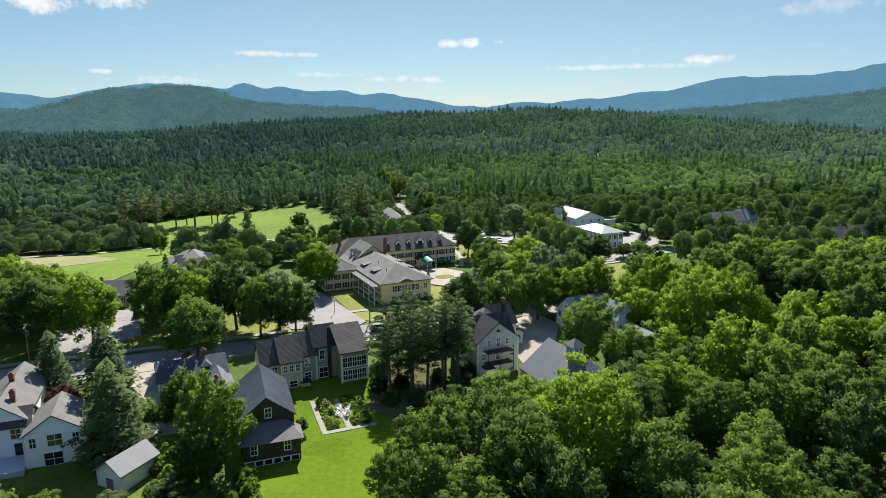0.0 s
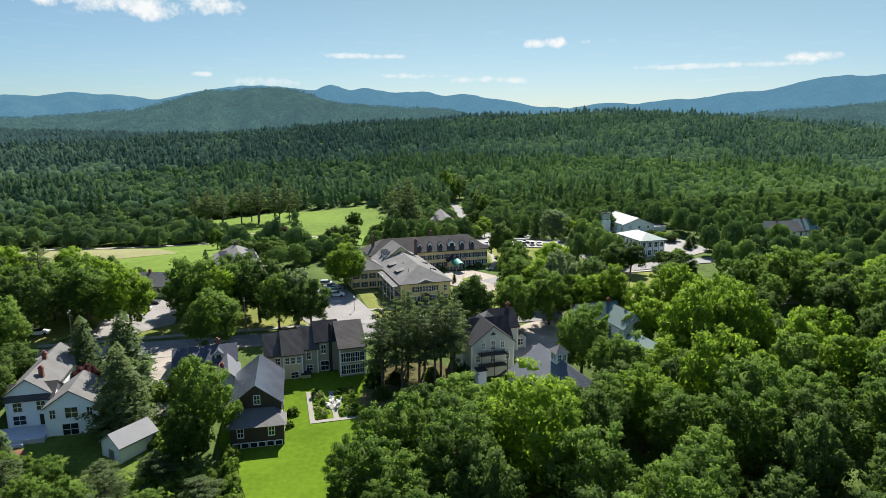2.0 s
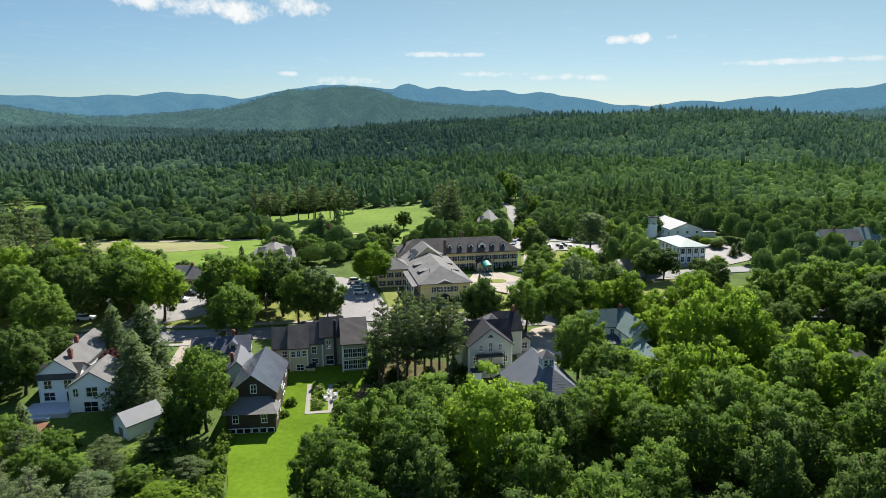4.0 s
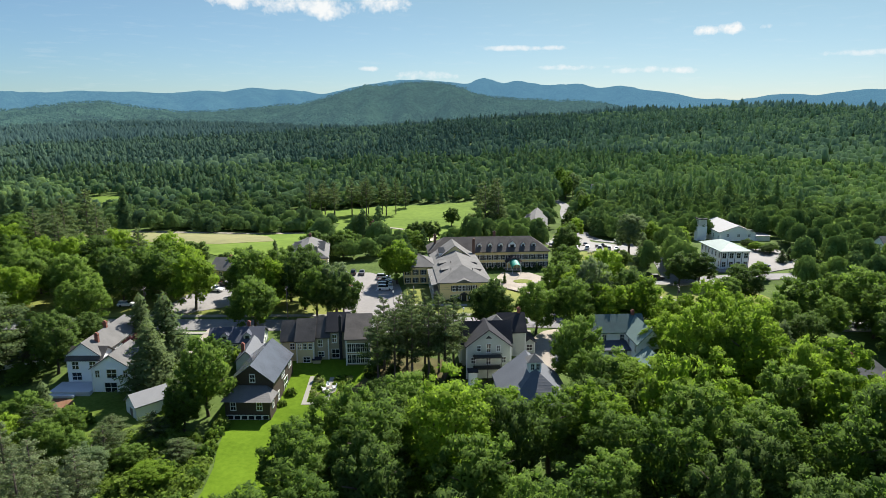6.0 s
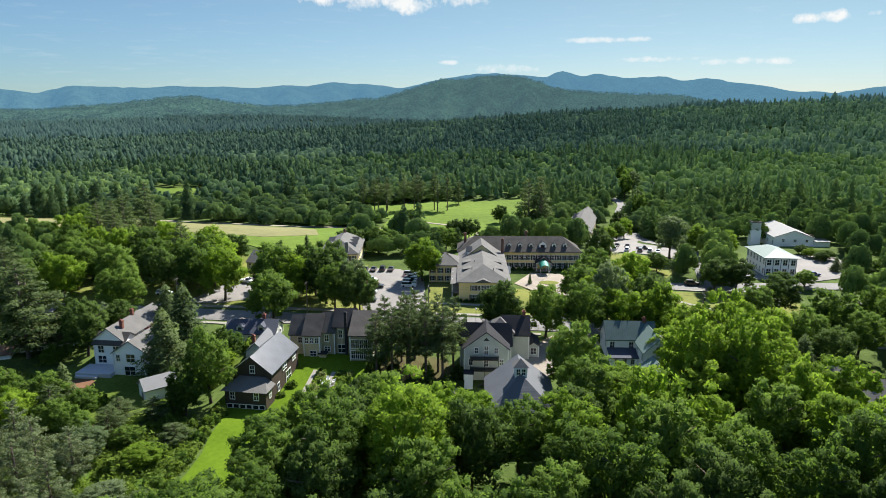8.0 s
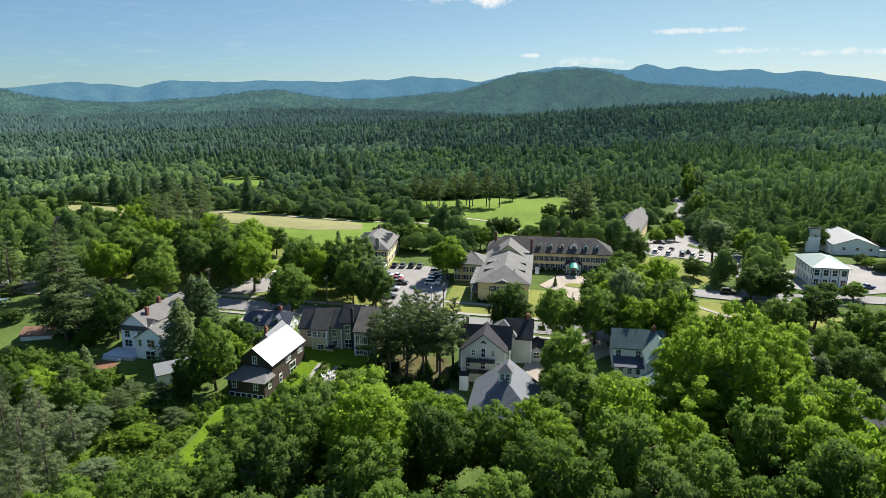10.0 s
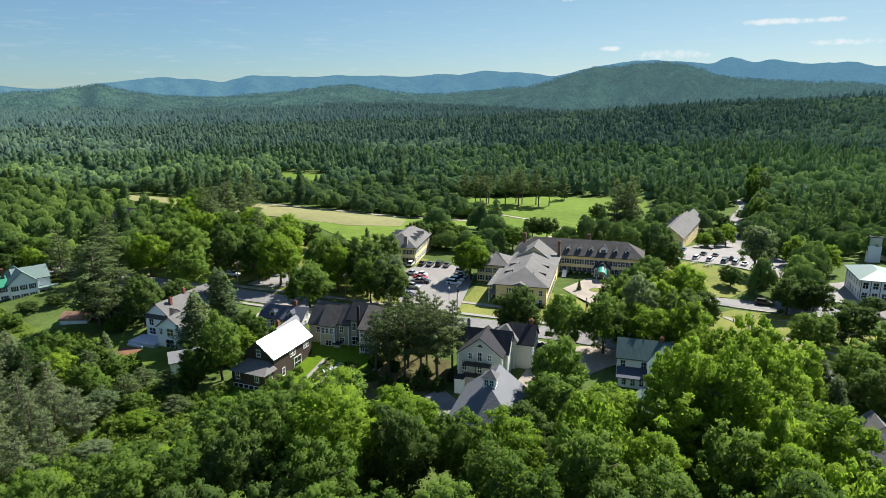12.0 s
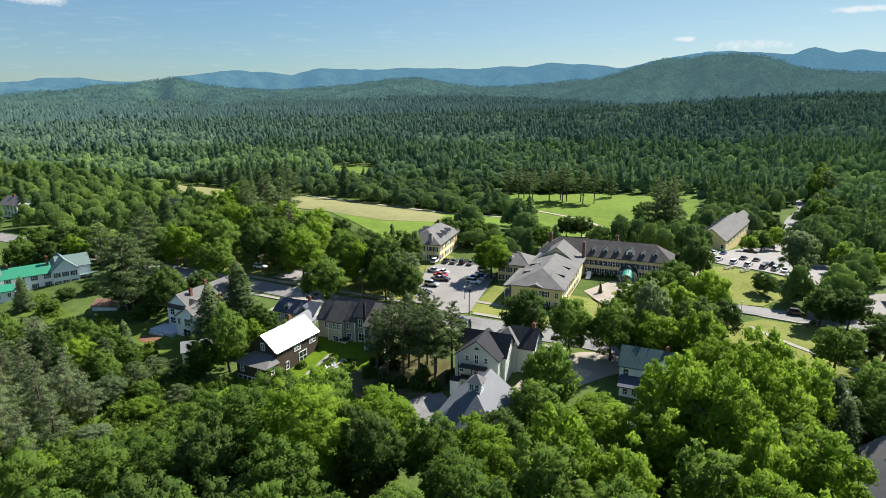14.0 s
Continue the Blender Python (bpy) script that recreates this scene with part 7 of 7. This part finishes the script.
def garden_chair(x, y, turn):
    c = thing("garden_chair", pose(x, y, float(land(x, y)) + 0.25, 0, 0, turn), "white wooden garden chair on the stone circle", "chair", "garden chairs")
    part("seat", Geo().prism([(-0.3, -0.3, 0.38), (0.3, -0.3, 0.38), (0.3, 0.28, 0.28), (-0.3, 0.28, 0.28)], [(-0.3, -0.3, 0.42), (0.3, -0.3, 0.42), (0.3, 0.28, 0.32), (-0.3, 0.28, 0.32)]), TRIM, c)
    part("backrest", Geo().prism([(-0.28, 0.26, 0.28), (0.28, 0.26, 0.28), (0.28, 0.31, 0.28), (-0.28, 0.31, 0.28)], [(-0.24, 0.56, 1.0), (0.24, 0.56, 1.0), (0.24, 0.61, 1.0), (-0.24, 0.61, 1.0)]), TRIM, c)
    for s in (-0.33, 0.33):
        part("armrest", Geo().box(s - 0.06, s + 0.06, -0.34, 0.36, 0.56, 0.60), TRIM, c)
        part("leg", Geo().box(s - 0.03, s + 0.03, -0.33, -0.25, 0, 0.56), TRIM, c), part("leg", Geo().box(s - 0.03, s + 0.03, 0.3, 0.38, 0, 0.56), TRIM, c)
    return c


for a_ in (20, 110, 200, 290):
    x, y = bed_at(4.8 + 1.05 * math.cos(radians(a_)), 5.6 + 1.05 * math.sin(radians(a_)))
    garden_chair(x, y, a_ + 23 - 90)

# shrubs round the houses
for x, y, r, h in [(-24.5, 100, 1.2, 1.2), (-23.8, 96, 1.0, 0.9), (-47, 104, 2.2, 2.6), (-44, 108, 2.0, 2.4), (-51, 100, 2.2, 2.8), (-40, 92, 1.8, 2.2), (-39, 79, 2.0, 2.2), (-37, 74, 2.2, 2.6),
                   (-33, 74, 2.2, 2.4), (-30, 78, 1.8, 2.0), (-29, 84, 1.6, 1.8), (-54, 76, 2.0, 2.2), (-60, 78, 1.6, 1.6), (-27, 68, 2.4, 2.6), (-29, 62, 2.4, 2.8)]:
    shrub(x, y, r, h, SHRUB, "dense green shrub beside lawn and houses", "garden shrubs", 420)
for k in range(13):
    t_ = k / 12
    x, y = -28.6 + 13.0 * t_ + float(gr_.uniform(-0.7, 0.4)), 84.0 - 26.0 * t_ + float(gr_.uniform(-0.6, 0.6))
    shrub(x - 0.6, y, float(gr_.uniform(1.1, 1.9)), float(gr_.uniform(1.0, 2.2)), [SHRUB, MAPLE, SHRUB][k % 3], "bushy green shrub at the mown lawn's edge", "lawn edge shrubs", 300)
for x, y, r, h in [(-43, 86.5, 1.8, 2.0), (-41.5, 88, 2.0, 2.4), (-43.2, 90, 1.8, 2.0), (-40, 84, 1.9, 2.2), (-41, 81, 1.5, 1.6), (-37, 80, 2.0, 3.0), (-34.5, 77, 2.2, 3.5),
                   (-32.5, 75.5, 2.0, 3.0), (-36, 76, 2.0, 2.6), (-38.5, 78, 1.8, 2.2), (-48, 100.5, 2.2, 2.6), (-46, 103.5, 2.0, 2.4), (-52, 97, 2.0, 2.2)]:
    shrub(x, y, r, h, SHRUB if h < 2.3 else MAPLE, "rounded leafy shrub beside the shed and drive", "yard shrubs", 420)
# brush between the trunks; its dark leaf colour also stands in for shade
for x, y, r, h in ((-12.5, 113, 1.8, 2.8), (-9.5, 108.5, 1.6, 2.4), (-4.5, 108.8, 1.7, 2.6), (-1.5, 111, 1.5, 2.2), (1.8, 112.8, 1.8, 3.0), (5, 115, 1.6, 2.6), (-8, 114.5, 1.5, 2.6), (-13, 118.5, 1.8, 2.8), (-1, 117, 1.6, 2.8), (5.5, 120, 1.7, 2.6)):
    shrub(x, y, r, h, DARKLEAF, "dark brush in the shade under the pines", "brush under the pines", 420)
for k in range(9):
    x, y = -16.9 + (0.9 + 1.7 * k) * 0.897 + 1.0 * 0.44, 163.2 + (0.9 + 1.7 * k) * 0.4415 - 1.0 * 0.897
    if k != 4:
        shrub(x, y, 0.8, 1.0, DARKLEAF, "clipped dark shrub along the inn's front", "inn hedge", 120)
for k in range(12):
    x, y = -16.9 + (17 + 2.0 * k) * 0.897 - 36.3 * 0.4415, 163.2 + (17 + 2.0 * k) * 0.4415 + 36.3 * 0.897
    if not 26 < 17 + 2.0 * k < 33:
        shrub(x, y, 0.9, 1.1, DARKLEAF, "clipped dark shrub along the inn's front", "inn hedge", 120)
for x, y in ((-4.6, 190.2), (1.5, 209.5)):
    s_ = tree("spruce", x, y, 3.0 + float(land(x, y)) + 0.8, 0.8, False, "clipped conifers before the inn")
    tagged(s_, "narrow dark clipped conifer on the forecourt", "tree")
flag = thing("flagpole", pose(-2.2, 201.2, float(land(-2, 201)) + 0.2), "white flagpole with a furled flag", "flagpole")
part("pole", Geo().tube([(0, 0, 0), (0, 0, 6.0)], [0.05, 0.03], 6), TRIM, flag)
part("flag", Geo().tube([(0.06, 0, 5.8), (0.16, 0.05, 5.2), (0.10, -0.05, 4.6)], [0.05, 0.14, 0.05], 6), paint("red cloth", (0.45, 0.03, 0.03)), flag)
for x, y, t in ((10, 246.5, 10), (15, 247.2, 12), (9.5, 244.0, 10), (14.6, 244.8, 12)):
    tb_ = thing("picnic_table", pose(x, y, float(land(x, y)) + 0.14, 0, 0, t), "pale wooden picnic table on the grass", "table", "picnic tables")
    part("tabletop", Geo().box(-0.9, 0.9, -0.38, 0.38, 0.70, 0.75), PAVING, tb_)
    for s in (-0.75, 0.75):
        part("bench", Geo().box(-0.9, 0.9, s - 0.13, s + 0.13, 0.42, 0.46), PAVING, tb_)
    for s in (-0.65, 0.65):
        part("leg", Geo().box(s - 0.05, s + 0.05, -0.8, 0.8, 0.36, 0.42).box(s - 0.05, s + 0.05, -0.5, -0.4, 0, 0.70).box(s - 0.05, s + 0.05, 0.4, 0.5, 0, 0.70), WOOD, tb_)

# undergrowth: weeds and brush nobody could count
ug = np.random.default_rng(55)
V_, n0 = [], 0
for poly, gap, rr, hh in (([(-66, 64), (-80, 42), (-60, 22), (-22, 32), (-13, 54), (-18.5, 66), (-24.5, 77), (-37, 80), (-47, 71)], 1.5, 1.2, 1.4), ([(-24, 50), (-12, 54), (-6, 60), (-4, 92), (4, 100), (-1, 100), (-5, 88), (-9, 72), (-14, 57)], 1.9, 0.9, 1.2),
                          ([(-120, 60), (-92, 62), (-76, 74), (-80, 84), (-100, 66), (-118, 72)], 2.4, 1.2, 1.3)):
    xs, ys = [p_[0] for p_ in poly], [p_[1] for p_ in poly]
    n = int((max(xs) - min(xs)) * (max(ys) - min(ys)) / gap ** 2)
    px_, py_ = ug.uniform(min(xs), max(xs), n), ug.uniform(min(ys), max(ys), n)
    ok = inside(px_, py_, poly)
    for x, y in zip(px_[ok], py_[ok]):
        p_, n_ = bush(1.0, 1.0, 46, 0.3)
        k = ug.uniform(0.6, 1.3)
        v, _ = cards(p_ * np.array([rr * k, rr * k, hh * k]) + [x, y, float(land(x, y))], n_, np.full(46, 0.26))
        V_.append(v)
V_ = np.concatenate(V_)
tagged(new("undergrowth", big_mesh("undergrowth", V_, np.arange(len(V_)).reshape(-1, 4), SHRUB)), "tangled green brush and weeds at the wood's edge", "undergrowth", kind="stuff")
